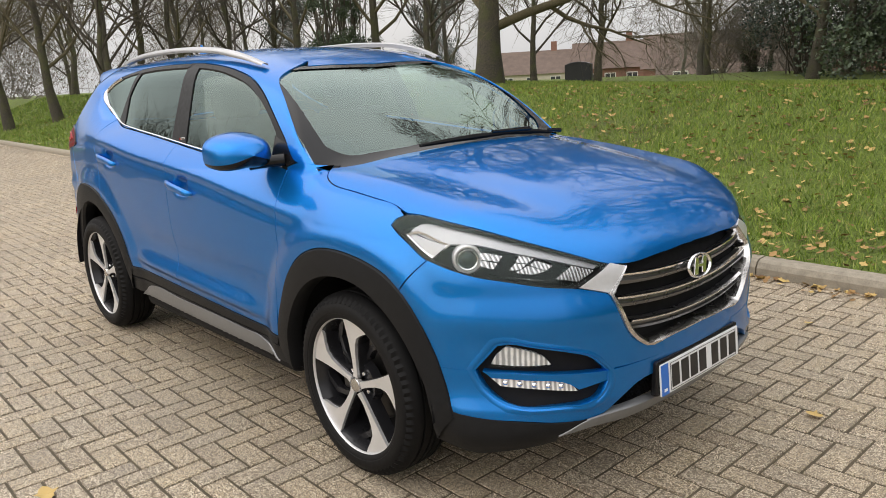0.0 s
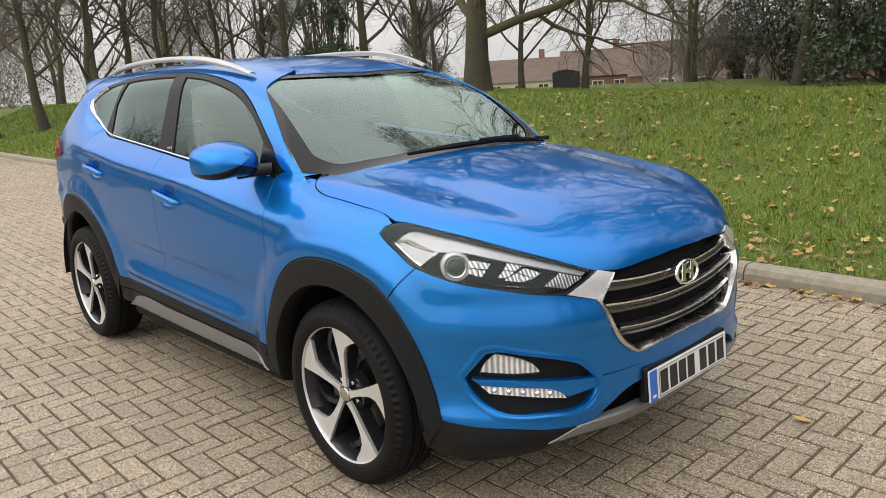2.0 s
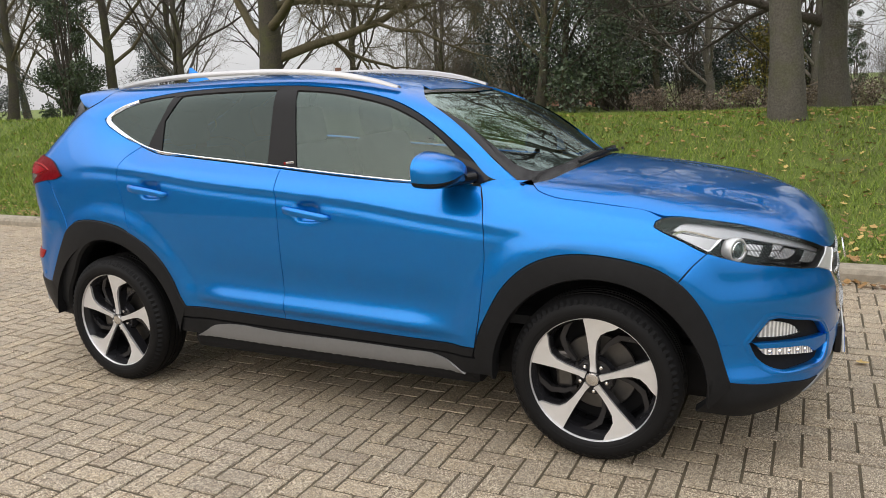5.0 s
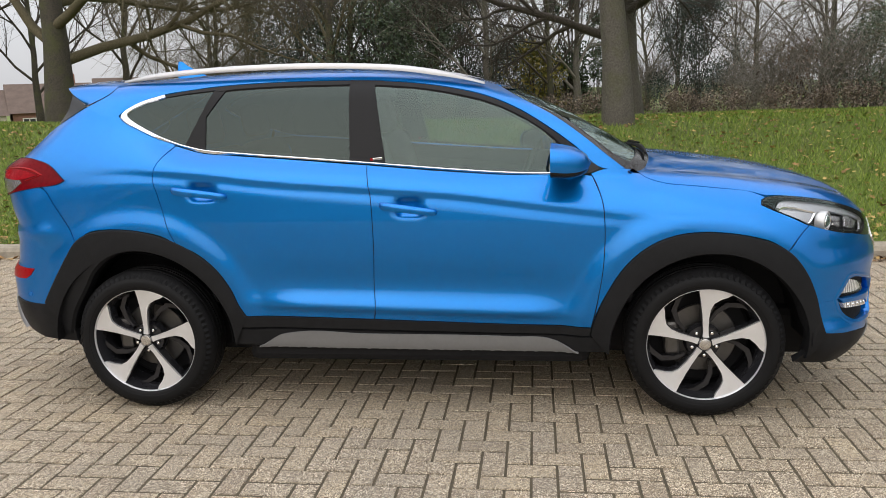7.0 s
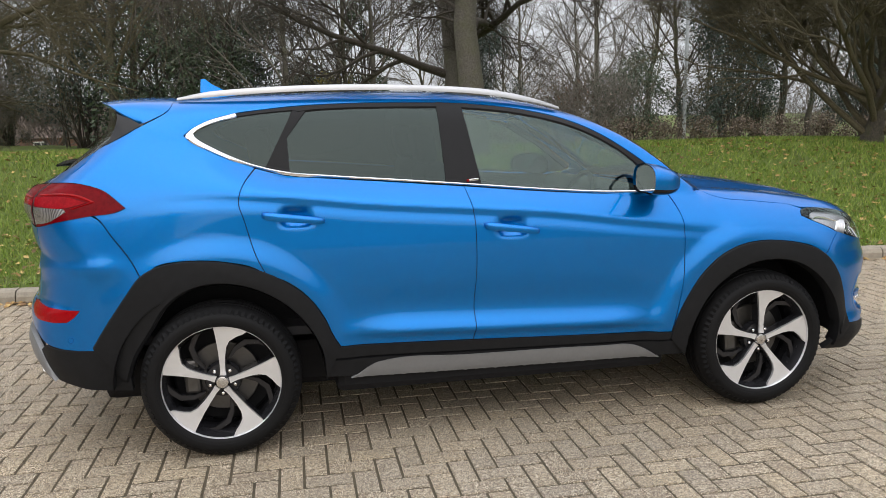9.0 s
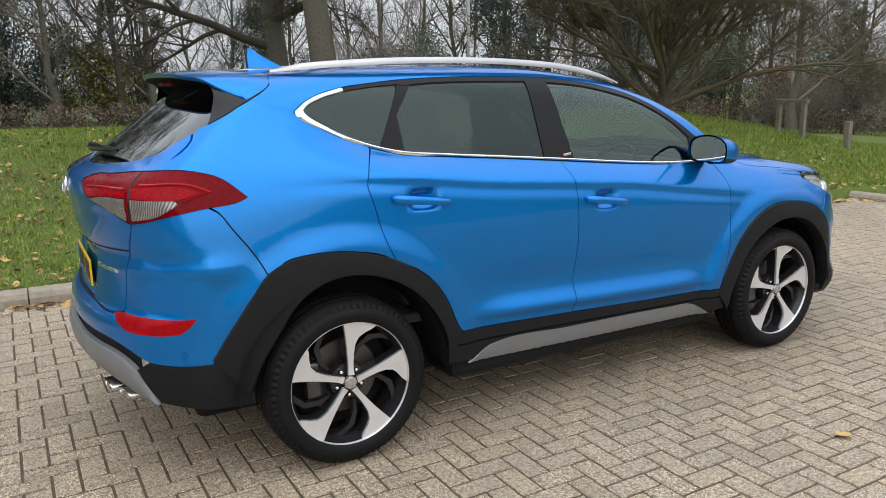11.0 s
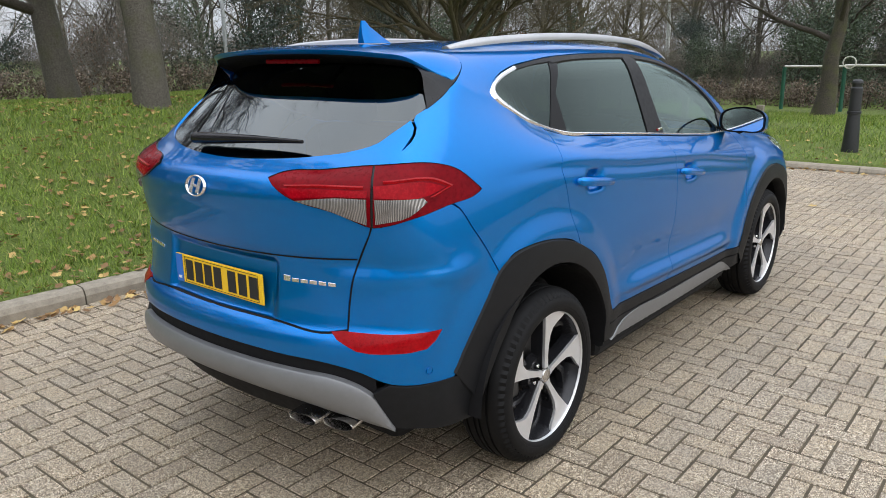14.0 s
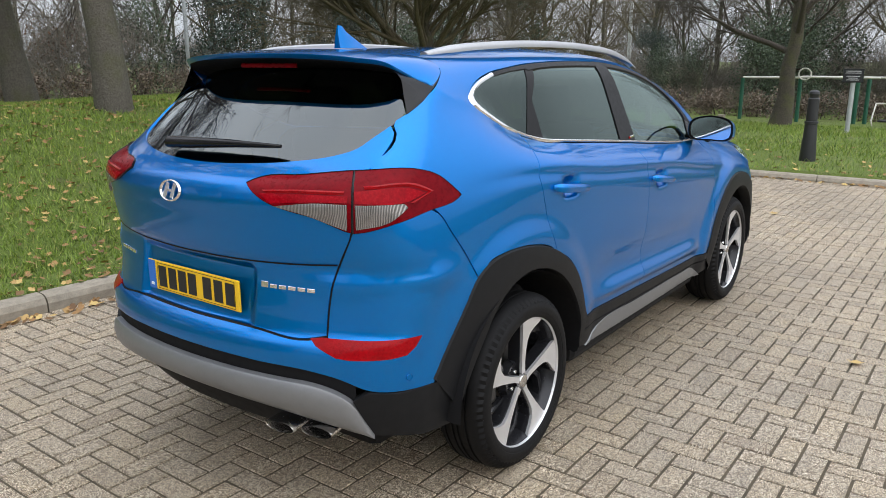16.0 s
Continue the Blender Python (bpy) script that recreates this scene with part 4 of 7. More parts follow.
def oval(w, h, m):
    v, f, n = [], [], 40
    prof = ((0.84, 0.0), (0.88, 0.007), (0.95, 0.008), (1.0, 0.0))
    for s, z in prof:
        v += [m @ Vector((w / 2 * s * math.cos(2 * math.pi * k / n), h / 2 * s * math.sin(2 * math.pi * k / n), z)) for k in range(n)]
    for r in range(3):
        f += [(r * n + k, (r + 1) * n + k, (r + 1) * n + (k + 1) % n, r * n + (k + 1) % n) for k in range(n)]
    return v, f


emblem(FRONT, (0, 0.767), 0.150, 0.086, "front_emblem", 0.008)


def number_plate(how, q, mat, off, tilt=0.0, name="number_plate"):
    """A plate with a blue band and seven plain bars in place of its characters."""
    m = place(how, q, off)
    e = m.to_euler()
    m = Matrix.Translation(m.translation) @ Matrix.Rotation(0 if how is FRONT else math.pi, 4, "Z") @ Matrix.Rotation(math.pi / 2, 4, "Z") @ Matrix.Rotation(math.pi / 2, 4, "X") @ Matrix.Rotation(radians(tilt), 4, "X")
    plate = part(name, box(bmesh.new(), (0.52, 0.111, 0.008), m, 0.003), mat, car, "number plate with plain dark bars")
    up = m @ Matrix.Translation((0, 0, 0.0045))
    part("country_band", box(bmesh.new(), (0.042, 0.107, 0.002), up @ Matrix.Translation((-0.237, 0, 0.0))), PLATE_BLUE, plate, "blue country band")
    bm = bmesh.new()
    box(bm, (0.018, 0.010, 0.001), up @ Matrix.Translation((-0.237, -0.036, 0.0015)))
    part("band_mark", bm, WHITE_INK, plate)
    for i, x in enumerate((-0.172, -0.112, -0.054, 0.004, 0.088, 0.150, 0.212)):
        part("character_bar", box(bmesh.new(), (0.046, 0.079, 0.001), up @ Matrix.Translation((x, 0, 0.0006))), BLACK_INK, plate)
    bm = bmesh.new()
    for sy in (-1, 1):
        box(bm, (0.44, 0.0016, 0.0008), up @ Matrix.Translation((0.018, sy * 0.048, 0.0004)))
    for sx in (-0.202, 0.238):
        box(bm, (0.0016, 0.096, 0.0008), up @ Matrix.Translation((sx, 0, 0.0004)))
    part("plate_border", bm, BLACK_INK, plate)
    return plate


number_plate(FRONT, (0, 0.428), WHITE, 0.016, -4, "front_number_plate")
part("plate_holder", box(bmesh.new(), (0.03, 0.535, 0.125), Matrix.Translation((2.222, 0, 0.430)), 0.008), GLOSS_BLACK, car)

# headlamps
LAMP = [(-65.9, 0.979), (-65.1, 0.996), (-63.4, 1.007), (-60.0, 1.011), (-51.7, 0.997), (-41.1, 0.954), (-31.5, 0.900), (-23.9, 0.851), (-27.2, 0.815), (-30.1, 0.794)] + LAMP_LOW[1:] + [(-59.8, 0.926), (-63.5, 0.957)]
for fl in (False, True):
    lamp = panel("headlamp", [LAMP], FRONT, INNER, car, off=-0.050, lip=0, gap=-0.004, flip=fl, label="dark projector headlamp under a clear lens")
    inner = np.array(LAMP)
    c = np.array([-44.0, 0.905])
    band("headlamp_rim", LAMP, [tuple(c + (p - c) * (0.982, 0.95)) for p in inner], FRONT, INNER, lamp, profile=((0, -0.001), (0.5, -0.004), (1, -0.012), (1, -0.05)), n=110, closed=True, flip=fl)
    panel("headlamp_blade", [[(-61.6, 0.977), (-59.5, 0.998), (-55.0, 1.000), (-48.3, 0.985), (-39.2, 0.947), (-31.6, 0.902), (-25.2, 0.854), (-26.2, 0.846), (-33.7, 0.888), (-41.3, 0.922), (-48.3, 0.948), (-52.4, 0.947)]], FRONT, BLADE, lamp, off=-0.022, lip=0.01, gap=0, flip=fl, label="bright silver upper blade")
    panel("side_reflector", [[(-61.7, 0.960), (-60.6, 0.968), (-52.8, 0.943), (-55.4, 0.903)]], FRONT, BLADE, lamp, off=-0.020, lip=0.008, gap=0, flip=fl, smooth=False)
    band("reflector_frame", [(-62.4, 0.961), (-60.8, 0.973), (-51.9, 0.945), (-55.5, 0.895)], [(-61.6, 0.960), (-60.6, 0.967), (-52.9, 0.943), (-55.4, 0.904)], FRONT, CHROME, lamp, profile=((0, -0.018), (0.3, -0.013), (1, -0.018)), n=60, closed=True, flip=fl)
    for name, mat, prof in (("projector_ring", SILVER, [(0.046, -0.03), (0.047, 0.006), (0.043, 0.011), (0.038, 0.011), (0.034, 0.0)]), ("projector_ring", CHROME, [(0.0335, 0.012), (0.032, 0.015), (0.029, 0.013)]), ("projector_lens", GLASS, [(0.0, 0.022), (0.012, 0.019), (0.024, 0.010), (0.033, -0.006)]), ("projector_cup", DARK_CHROME, [(0.033, 0.0), (0.022, -0.02), (0.0, -0.026)])):
        bm = bmesh.new()
        base = place(FRONT, (-49.0, 0.905), -0.035)
        face = Vector((0.80, -0.60, 0.0)).normalized()
        x = Vector((0, 0, 1)).cross(face).normalized()
        m = Matrix.Translation(base.translation) @ Matrix((x, face.cross(x), face)).transposed().to_4x4()
        lathe(bm, prof, m, 28)
        if fl:
            bmesh.ops.scale(bm, vec=(1, -1, 1), verts=bm.verts)
            bmesh.ops.reverse_faces(bm, faces=bm.faces)
        part(name, bm, mat, lamp, smooth=50)
    for corners in ([(-46.5, 0.925), (-44.4, 0.920), (-44.9, 0.898), (-46.6, 0.902)], [(-44.3, 0.919), (-42.4, 0.912), (-43.3, 0.893), (-44.8, 0.898)], [(-46.4, 0.899), (-44.9, 0.894), (-44.9, 0.872), (-46.6, 0.882)], [(-44.7, 0.893), (-43.4, 0.889), (-44.2, 0.871), (-44.8, 0.871)],
                    [(-39.4, 0.914), (-36.8, 0.900), (-38.2, 0.886), (-40.2, 0.890)], [(-40.3, 0.887), (-38.3, 0.883), (-39.4, 0.868), (-41.5, 0.866)], [(-36.5, 0.893), (-33.6, 0.872), (-35.0, 0.860), (-37.8, 0.880)], [(-38.0, 0.878), (-35.2, 0.858), (-37.0, 0.850), (-40.4, 0.858)]):
        panel("main_reflector", [corners], FRONT, CLEAR_PLASTIC, lamp, off=-0.030, lip=0.012, flip=fl, gap=0, bulge=-0.008)
    panel("indicator", [[(-33.5, 0.829), (-30.2, 0.866), (-25.9, 0.841), (-29.4, 0.811)]], FRONT, CLEAR_PLASTIC, lamp, off=-0.026, lip=0.008, flip=fl, gap=0)
    band("light_strip", [(-45.4, 0.860), (-41.7, 0.847), (-33.5, 0.825)], [(-45.0, 0.853), (-41.7, 0.838), (-33.5, 0.815)], FRONT, CHROME, lamp, profile=((0, -0.03), (0.5, -0.022), (1, -0.03)), n=24, flip=fl)
    panel("headlamp_lens", [LAMP], FRONT, LENS, lamp, off=0.002, lip=0, gap=0.001, flip=fl, grid=(0.04, 0.02), label="clear outer lens")



def gap_shade(name, line, how, width=0.016, off=-0.0045, mat=INNER):
    """A black strip that stands in for the shade and rubber in a shut line, on both sides of the car."""
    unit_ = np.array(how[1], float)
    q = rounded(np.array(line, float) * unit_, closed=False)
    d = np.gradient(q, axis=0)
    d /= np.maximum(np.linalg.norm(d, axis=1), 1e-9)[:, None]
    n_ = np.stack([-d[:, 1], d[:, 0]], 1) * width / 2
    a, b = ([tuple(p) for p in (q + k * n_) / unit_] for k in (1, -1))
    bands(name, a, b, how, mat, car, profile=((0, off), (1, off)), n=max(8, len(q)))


gap_shade("door_seal", [(-0.196, 1.185)] + DOOR_B[1:], SIDE)
gap_shade("door_seal", DOOR_F[1:], SIDE)
gap_shade("door_seal", DOOR_R, SIDE)
gap_shade("bonnet_seal", HOOD_GAP, SIDE, 0.014)
gap_shade("wing_seal", [(-56.1, 0.889), (-59.5, 0.838), (-62.2, 0.784)], FRONT, 0.012)
# ---- rear ----
to_rear = lambda pts: [(math.degrees(math.atan2(p[1], -(p[0] + 1.2))), p[2]) for p in on_side(np.array(pts, float))]
SEAM_TOP = to_rear([(-1.614, 1.496), (-1.710, 1.449), (-1.774, 1.416)])
GLASS_EDGE = [(0, 1.247), (-11, 1.252), (-24.7, 1.269), (-33, 1.289), (-37.5, 1.311), (-40.6, 1.343), (-44.4, 1.379)]
panel("tailgate", [GLASS_EDGE + [(-45.1, 1.356), (-44.7, 1.334), (-43.7, 1.312), (-39.7, 1.246), (-37.2, 1.223), (-36.9, 1.127), (-37.0, 1.064), (-35.2, 0.978), (-33.6, 0.901), (-32.7, 0.816), (-32.3, 0.723), (-29, 0.711), (-18.2, 0.722), (0, 0.724)]], REAR, PAINT, car, lip=0.014, grid=(0.016, 0.012), both=True, gap=0.0028)
panel("rear_window", [[(a, z - 0.002) for a, z in GLASS_EDGE] + SEAM_TOP[::-1] + [(-50, 1.54), (-25, 1.56), (0, 1.56)]], REAR, REAR_GLASS, car, off=-0.005, lip=0, both=True, gap=0, label="dark tinted rear window, lightly misted")
gap_shade("tailgate_seal", [(-37.0, 1.064), (-35.05, 0.978), (-33.62, 0.901), (-32.72, 0.816), (-32.32, 0.722)], REAR, 0.020)
gap_shade("tailgate_seal", [(0, 0.7215), (-18.2, 0.7195), (-29, 0.7085), (-32.2, 0.720)], REAR, 0.009)
gap_shade("quarter_seal", [(-52.8, 1.097), (-55.4, 1.0325), (-59.9, 0.9195), (-62.5, 0.836)], REAR, 0.012)
# these two strips lie on the surface; their black stands in for seam shade
gap_shade("spoiler_seal", to_rear([(-1.572, 1.522), (-1.622, 1.497), (-1.70, 1.452), (-1.776, 1.413)]), REAR, 0.010, 0.001, GLOSS_BLACK)
gap_shade("tailgate_groove", [(0, 0.940), (-10, 0.9415), (-20, 0.9455), (-28, 0.951), (-34.4, 0.957)], REAR, 0.0060, 0.0012)
REAR_LOW = [(-50.8, 0.522), (-43.6, 0.532), (-39.5, 0.546), (-34.4, 0.588), (-30.5, 0.606), (-18.6, 0.620), (0, 0.624)]
panel("rear_bumper", [[(0, 0.7225), (-18.2, 0.7205), (-29, 0.7095), (-32.35, 0.720), (-32.75, 0.816), (-33.65, 0.901), (-35.25, 0.978), (-37.05, 1.064), (-37.4, 1.09), (-44, 1.10), (-50.2, 1.125), (-52.85, 1.098), (-55.47, 1.033), (-59.97, 0.920), (-62.65, 0.838), (-60.4, 0.78), (-56.6, 0.70), (-53.9, 0.633), (-51.6, 0.55)] + REAR_LOW], REAR, PAINT, car, lip=0.02, grid=(0.03, 0.02), both=True, gap=0.0028)
panel("rear_strip", [[(0, 0.64), (-18, 0.636), (-31, 0.62), (-37, 0.56), (-37, 0.48), (-30, 0.53), (-24, 0.54), (0, 0.54)]], REAR, INNER, car, off=-0.016, lip=0, both=True, gap=0)
pair("rear_cladding", [[(-51.5, 0.530), (-43.6, 0.530), (-39.2, 0.544), (-36.6, 0.515), (-39.8, 0.380), (-47.6, 0.352), (-57.5, 0.338), (-57.5, 0.40), (-55.0, 0.47)]], REAR, CLADDING, car, off=0.005, lip=0.03, gap=0)
band("rear_guard", [(0, 0.576), (-11.9, 0.576), (-24.3, 0.573), (-29.5, 0.568), (-32.8, 0.552), (-36.3, 0.513), (-38.2, 0.45), (-39.9, 0.382)], [(0, 0.462), (-10.9, 0.459), (-23.6, 0.438), (-30.0, 0.412), (-34.5, 0.392), (-38.0, 0.384), (-39.0, 0.381), (-39.7, 0.380)], REAR, SKID, car, profile=((0, -0.012), (0.02, 0.008), (0.08, 0.014), (0.3, 0.022), (0.55, 0.022), (0.75, 0.014), (0.9, 0.0), (1, -0.018)), n=80, both=True, label="satin silver rear guard")
panel("rear_valance", [[(0, 0.48), (-24, 0.46), (-40, 0.40), (-45, 0.33), (-20, 0.30), (0, 0.30)]], REAR, INNER, car, off=-0.05, lip=0, both=True, gap=0)
for a in (4, -12, -28, -46):
    z = 0.54 if a != -46 else 0.575
    bm = bmesh.new()
    lathe(bm, [(0.0, 0.0015), (0.010, 0.0015), (0.0115, 0.0), (0.0125, 0.0), (0.013, 0.002)], place(REAR, (a, z), 0.012 if a != -46 else 0.0), 18)
    part("parking_sensor", bm, SKID if a != -46 else PAINT, car, smooth=40)

GLOSS_RED = plain("deep_red_lamp_plastic", (0.27, 0.0008, 0.006), 0.25, vary=0.35, scale=110, bump=0.2, Specular_IOR_Level=0.05, Coat_Weight=0.2, Coat_Roughness=0.02, Coat_IOR=1.35)
TAIL_LAMP = [(-17.8, 1.203), (-19.0, 1.213), (-28.5, 1.232), (-38.6, 1.247), (-49.3, 1.243), (-52.2, 1.227), (-58.7, 1.145), (-57.6, 1.134), (-50.2, 1.111), (-44.1, 1.088), (-38.6, 1.066), (-37.3, 1.064), (-35.0, 1.080), (-31.4, 1.110), (-25.5, 1.136), (-22.3, 1.153), (-19.3, 1.183)]
CLEAR_IN = [(-24.0, 1.143), (-31.5, 1.157), (-36.5, 1.155), (-36.4, 1.075), (-34.1, 1.091), (-30.5, 1.117)]
CLEAR_OUT = [(-37.7, 1.153), (-45.6, 1.146), (-46.2, 1.133), (-43.2, 1.096), (-37.8, 1.077)]
for fl in (False, True):
    tl = panel("tail_lamp", [TAIL_LAMP], REAR, RED_PLASTIC, car, off=0.005, lip=0.012, gap=0.001, flip=fl, grid=(0.03, 0.02), label="red tail lamp with clear reversing section")
    panel("reversing_lens", [CLEAR_IN], REAR, REVERSE, tl, off=0.008, lip=0.004, gap=0, flip=fl, label="clear ribbed section")
    panel("reversing_lens", [CLEAR_OUT], REAR, REVERSE, tl, off=0.008, lip=0.004, gap=0, flip=fl, label="clear ribbed section")
    band("light_guide", [(-21.5, 1.188), (-28, 1.194), (-36, 1.194)], [(-22.5, 1.180), (-28, 1.184), (-36, 1.184)], REAR, RED_BRIGHT, tl, profile=((0, 0.005), (0.5, 0.009), (1, 0.005)), n=30, flip=fl)
    band("light_guide", [(-39.0, 1.206), (-48, 1.203), (-51.8, 1.172), (-47.5, 1.142)], [(-39.2, 1.197), (-47.2, 1.194), (-50.6, 1.171), (-46.8, 1.147)], REAR, RED_BRIGHT, tl, profile=((0, 0.005), (0.5, 0.009), (1, 0.005)), n=40, flip=fl)
    panel("lamp_chamber", [[(-21.0, 1.178), (-28, 1.181), (-36.6, 1.180), (-36.5, 1.160), (-31.5, 1.160), (-23.5, 1.150)]], REAR, GLOSS_RED, tl, off=0.0075, lip=0.003, gap=0, flip=fl, label="deep red lower chamber")
    panel("lamp_chamber", [[(-37.6, 1.192), (-46.8, 1.190), (-49.8, 1.170), (-46.6, 1.152), (-37.7, 1.158)]], REAR, GLOSS_RED, tl, off=0.0075, lip=0.003, gap=0, flip=fl, label="deep red lower chamber")
    band("lamp_divider", [(-37.2, 1.245), (-37.1, 1.15), (-37.0, 1.066)], [(-37.6, 1.245), (-37.5, 1.15), (-37.4, 1.066)], REAR, GLOSS_BLACK, tl, profile=((0, 0.005), (0.5, 0.0085), (1, 0.005)), n=12, flip=fl)
    band("tail_lamp_rim", TAIL_LAMP, [tuple(np.array((-38.0, 1.155)) + (np.array(p) - (-38.0, 1.155)) * (0.992, 0.978)) for p in TAIL_LAMP], REAR, GLOSS_BLACK, tl, profile=((0, 0.000), (0.5, 0.008), (1, 0.004)), n=100, closed=True, flip=fl)
    panel("rear_reflector", [[(-29.4, 0.713), (-31.5, 0.718), (-48.5, 0.708), (-47.2, 0.676), (-45.6, 0.655), (-42.7, 0.652), (-36.3, 0.656), (-34.0, 0.662), (-30.6, 0.694)]], REAR, RED_BRIGHT, car, off=0.003, lip=0.012, gap=0.0, flip=fl, smooth=False, label="red bumper reflector")
emblem(REAR, (1.2, 1.153), 0.118, 0.076, "rear_emblem", 0.004)
number_plate(REAR, (0, 0.812), YELLOW, 0.010, 0, "rear_number_plate")


def script_mark(q0, q1, z, heights, name, mat=CHROME):
    """A word mark shown as a row of plain raised bars."""
    bm = bmesh.new()
    n = len(heights)
    for i, h in enumerate(heights):
        a = q0 + (q1 - q0) * (i + 0.5) / n
        w = abs(math.radians(q1 - q0)) * 1.02 / n * 0.84
        m = place(REAR, (a, z + (h - 0.016) / 2), 0.001)
        box(bm, (w, h, 0.004), m, 0.001, 1)
    return part(name, bm, mat, car, "chrome lettering shown as plain bars")


script_mark(-19.2, -30.5, 0.868, (0.020, 0.013, 0.013, 0.013, 0.013, 0.013), "model_mark")
script_mark(30.5, 22.0, 0.868, (0.013,) * 7, "maker_mark")

# roof spoiler: a thin wing whose trailing edge bends down to the body at each side
A, B, C, D = (Vector(v) for v in ((-1.507, -0.555, 1.602), (-1.625, -0.618, 1.500), (-1.765, -0.545, 1.578), (-1.865, 0.0, 1.610)))
roof_end = on_top(np.array([(-1.50, y) for y in (0.0, -0.15, -0.30, -0.42, -0.50)]))
side_end = on_side(np.array([(-1.506, 1.585), (-1.510, 1.566), (-1.530, 1.545), (-1.572, 1.522), (-1.622, 1.499)])) + (0, -0.003, 0.0)
front_edge = even(rounded(np.concatenate([roof_end, side_end]), closed=False, gap=0.02, sharp=80), 44)
back_edge = even(rounded([tuple(D), (-1.862, -0.16, 1.609), (-1.848, -0.32, 1.604), (-1.818, -0.45, 1.594), tuple(C), (-1.712, -0.583, 1.545), (-1.668, -0.602, 1.522), tuple(B)], closed=False, gap=0.02, sharp=80), 44)


def wing_rows(shares, drop):
    """Lines between the wing's front and its trailing edge, let down by drop."""
    rows = []
    for s_, d_ in zip(shares, drop):
        p = front_edge + (back_edge - front_edge) * s_
        width = np.linalg.norm(back_edge - front_edge, axis=1)
        p = p + np.stack([0 * width, 0 * width, 0.055 * width * 4 * s_ * (1 - s_) * 0.5 - d_], 1)
        rows.append(p)
    return rows


def sheet(rows):
    m = len(rows[0])
    v = np.concatenate(rows)
    f = [(r * m + i, (r + 1) * m + i, (r + 1) * m + i + 1, r * m + i + 1) for r in range(len(rows) - 1) for i in range(m - 1)]
    g = [tuple(i + len(v) for i in q[::-1]) for q in f]
    return np.concatenate([v, v * (1, -1, 1)]), f + g


spoiler = mesh_object("roof_spoiler", *sheet(wing_rows((0, 0.08, 0.2, 0.35, 0.5, 0.65, 0.8, 0.9, 0.97, 1.0), (0,) * 10) + [back_edge + (0.004, 0, -0.009), back_edge + (0.014, 0.0, -0.017)]), PAINT, car)
spoiler.data.set_sharp_from_angle(angle=radians(40))
# its dark underside, closed forward to the glass
under = [back_edge[:36] + (0.015, 0.0, -0.0165)] + [r[:36] for r in wing_rows((0.82, 0.62, 0.45), (0.030, 0.046, 0.075))]
mesh_object("spoiler_underside", *sheet(under), INNER, car)
# dark fins between the wing and the rear window
seam_low = even(on_side(np.array([(-1.625, 1.494), (-1.70, 1.452), (-1.776, 1.413)])) + (0, -0.005, 0), 12)
fin_edge = even(rounded([tuple(C + Vector((0.020, -0.004, -0.020))), (-1.735, -0.582, 1.530), (-1.748, -0.606, 1.475), tuple(seam_low[-1])], closed=False, gap=0.02, sharp=80), 12)
fin_rows = []
for k in range(12):
    a_, b_ = seam_low[k], fin_edge[k]
    fin_rows.append(np.array([a_ + (b_ - a_) * r for r in np.linspace(0, 1, 8)]))
for fl in (1, -1):
    v, f = sheet(fin_rows)
    half_n = len(v) // 2
    v, f = (v[:half_n], f[:len(f) // 2]) if fl > 0 else (v[half_n:], [tuple(i - half_n for i in q) for q in f[len(f) // 2:]])
    mesh_object("rear_side_fin", v, f, GLOSS_BLACK, car)
part("brake_light", box(bmesh.new(), (0.014, 0.30, 0.016), Matrix.Translation((-1.800, 0.0, 1.566)), 0.004), RED_PLASTIC, car, "narrow red high brake light")
# aerial fin
bm = bmesh.new()
rings = []
for i, (h, lo, hi, w) in enumerate(((0, -1.43, -1.25, 0.030), (0.03, -1.432, -1.31, 0.020), (0.065, -1.430, -1.375, 0.010), (0.09, -1.426, -1.405, 0.004))):
    rings.append([bm.verts.new((x, yy, 1.632 + h)) for x, yy in ((lo, -w * 0.6), (lo + (hi - lo) * 0.3, -w), (hi, -0.002), (hi, 0.002), (lo + (hi - lo) * 0.3, w), (lo, w * 0.6))])
for a, b in zip(rings, rings[1:]):
    for i in range(6):
        bm.faces.new((a[i], a[(i + 1) % 6], b[(i + 1) % 6], b[i]))
bm.faces.new(rings[-1])
part("aerial_fin", bm, PAINT, car, smooth=50)
# roof rails
for sy in (-1, 1):
    line = [(0.345, 0.532, 1.548), (0.25, 0.542, 1.577), (0.12, 0.550, 1.606), (-0.02, 0.555, 1.629), (-0.29, 0.558, 1.650), (-0.70, 0.554, 1.660), (-1.11, 0.534, 1.650), (-1.38, 0.505, 1.630), (-1.485, 0.488, 1.614)]
    line = [tuple(p) for p in rounded([tuple(q) for q in line], closed=False, gap=0.05)]
    bm, rows = bmesh.new(), []
    for i, (x, y, z) in enumerate(line):
        e = min(1, i / 5, (len(line) - 1 - i) / 4)
        h = 0.006 + 0.006 * e
        z -= 0.006
        rows.append([bm.verts.new((x, sy * (y + dy), z + dz)) for dy, dz in ((-0.017, -h - 0.003 * e), (-0.015, h * 0.5), (-0.006, h), (0.008, h * 0.9), (0.017, h * 0.2), (0.019, -h * 0.5), (0.019, -h - 0.004 * e))])
    for a, b in zip(rows, rows[1:]):
        for i in range(6):
            bm.faces.new((a[i], a[i + 1], b[i + 1], b[i]))
    bmesh.ops.recalc_face_normals(bm, faces=bm.faces)
    part("roof_rail", bm, RAIL, car, "satin silver roof rail", smooth=35)
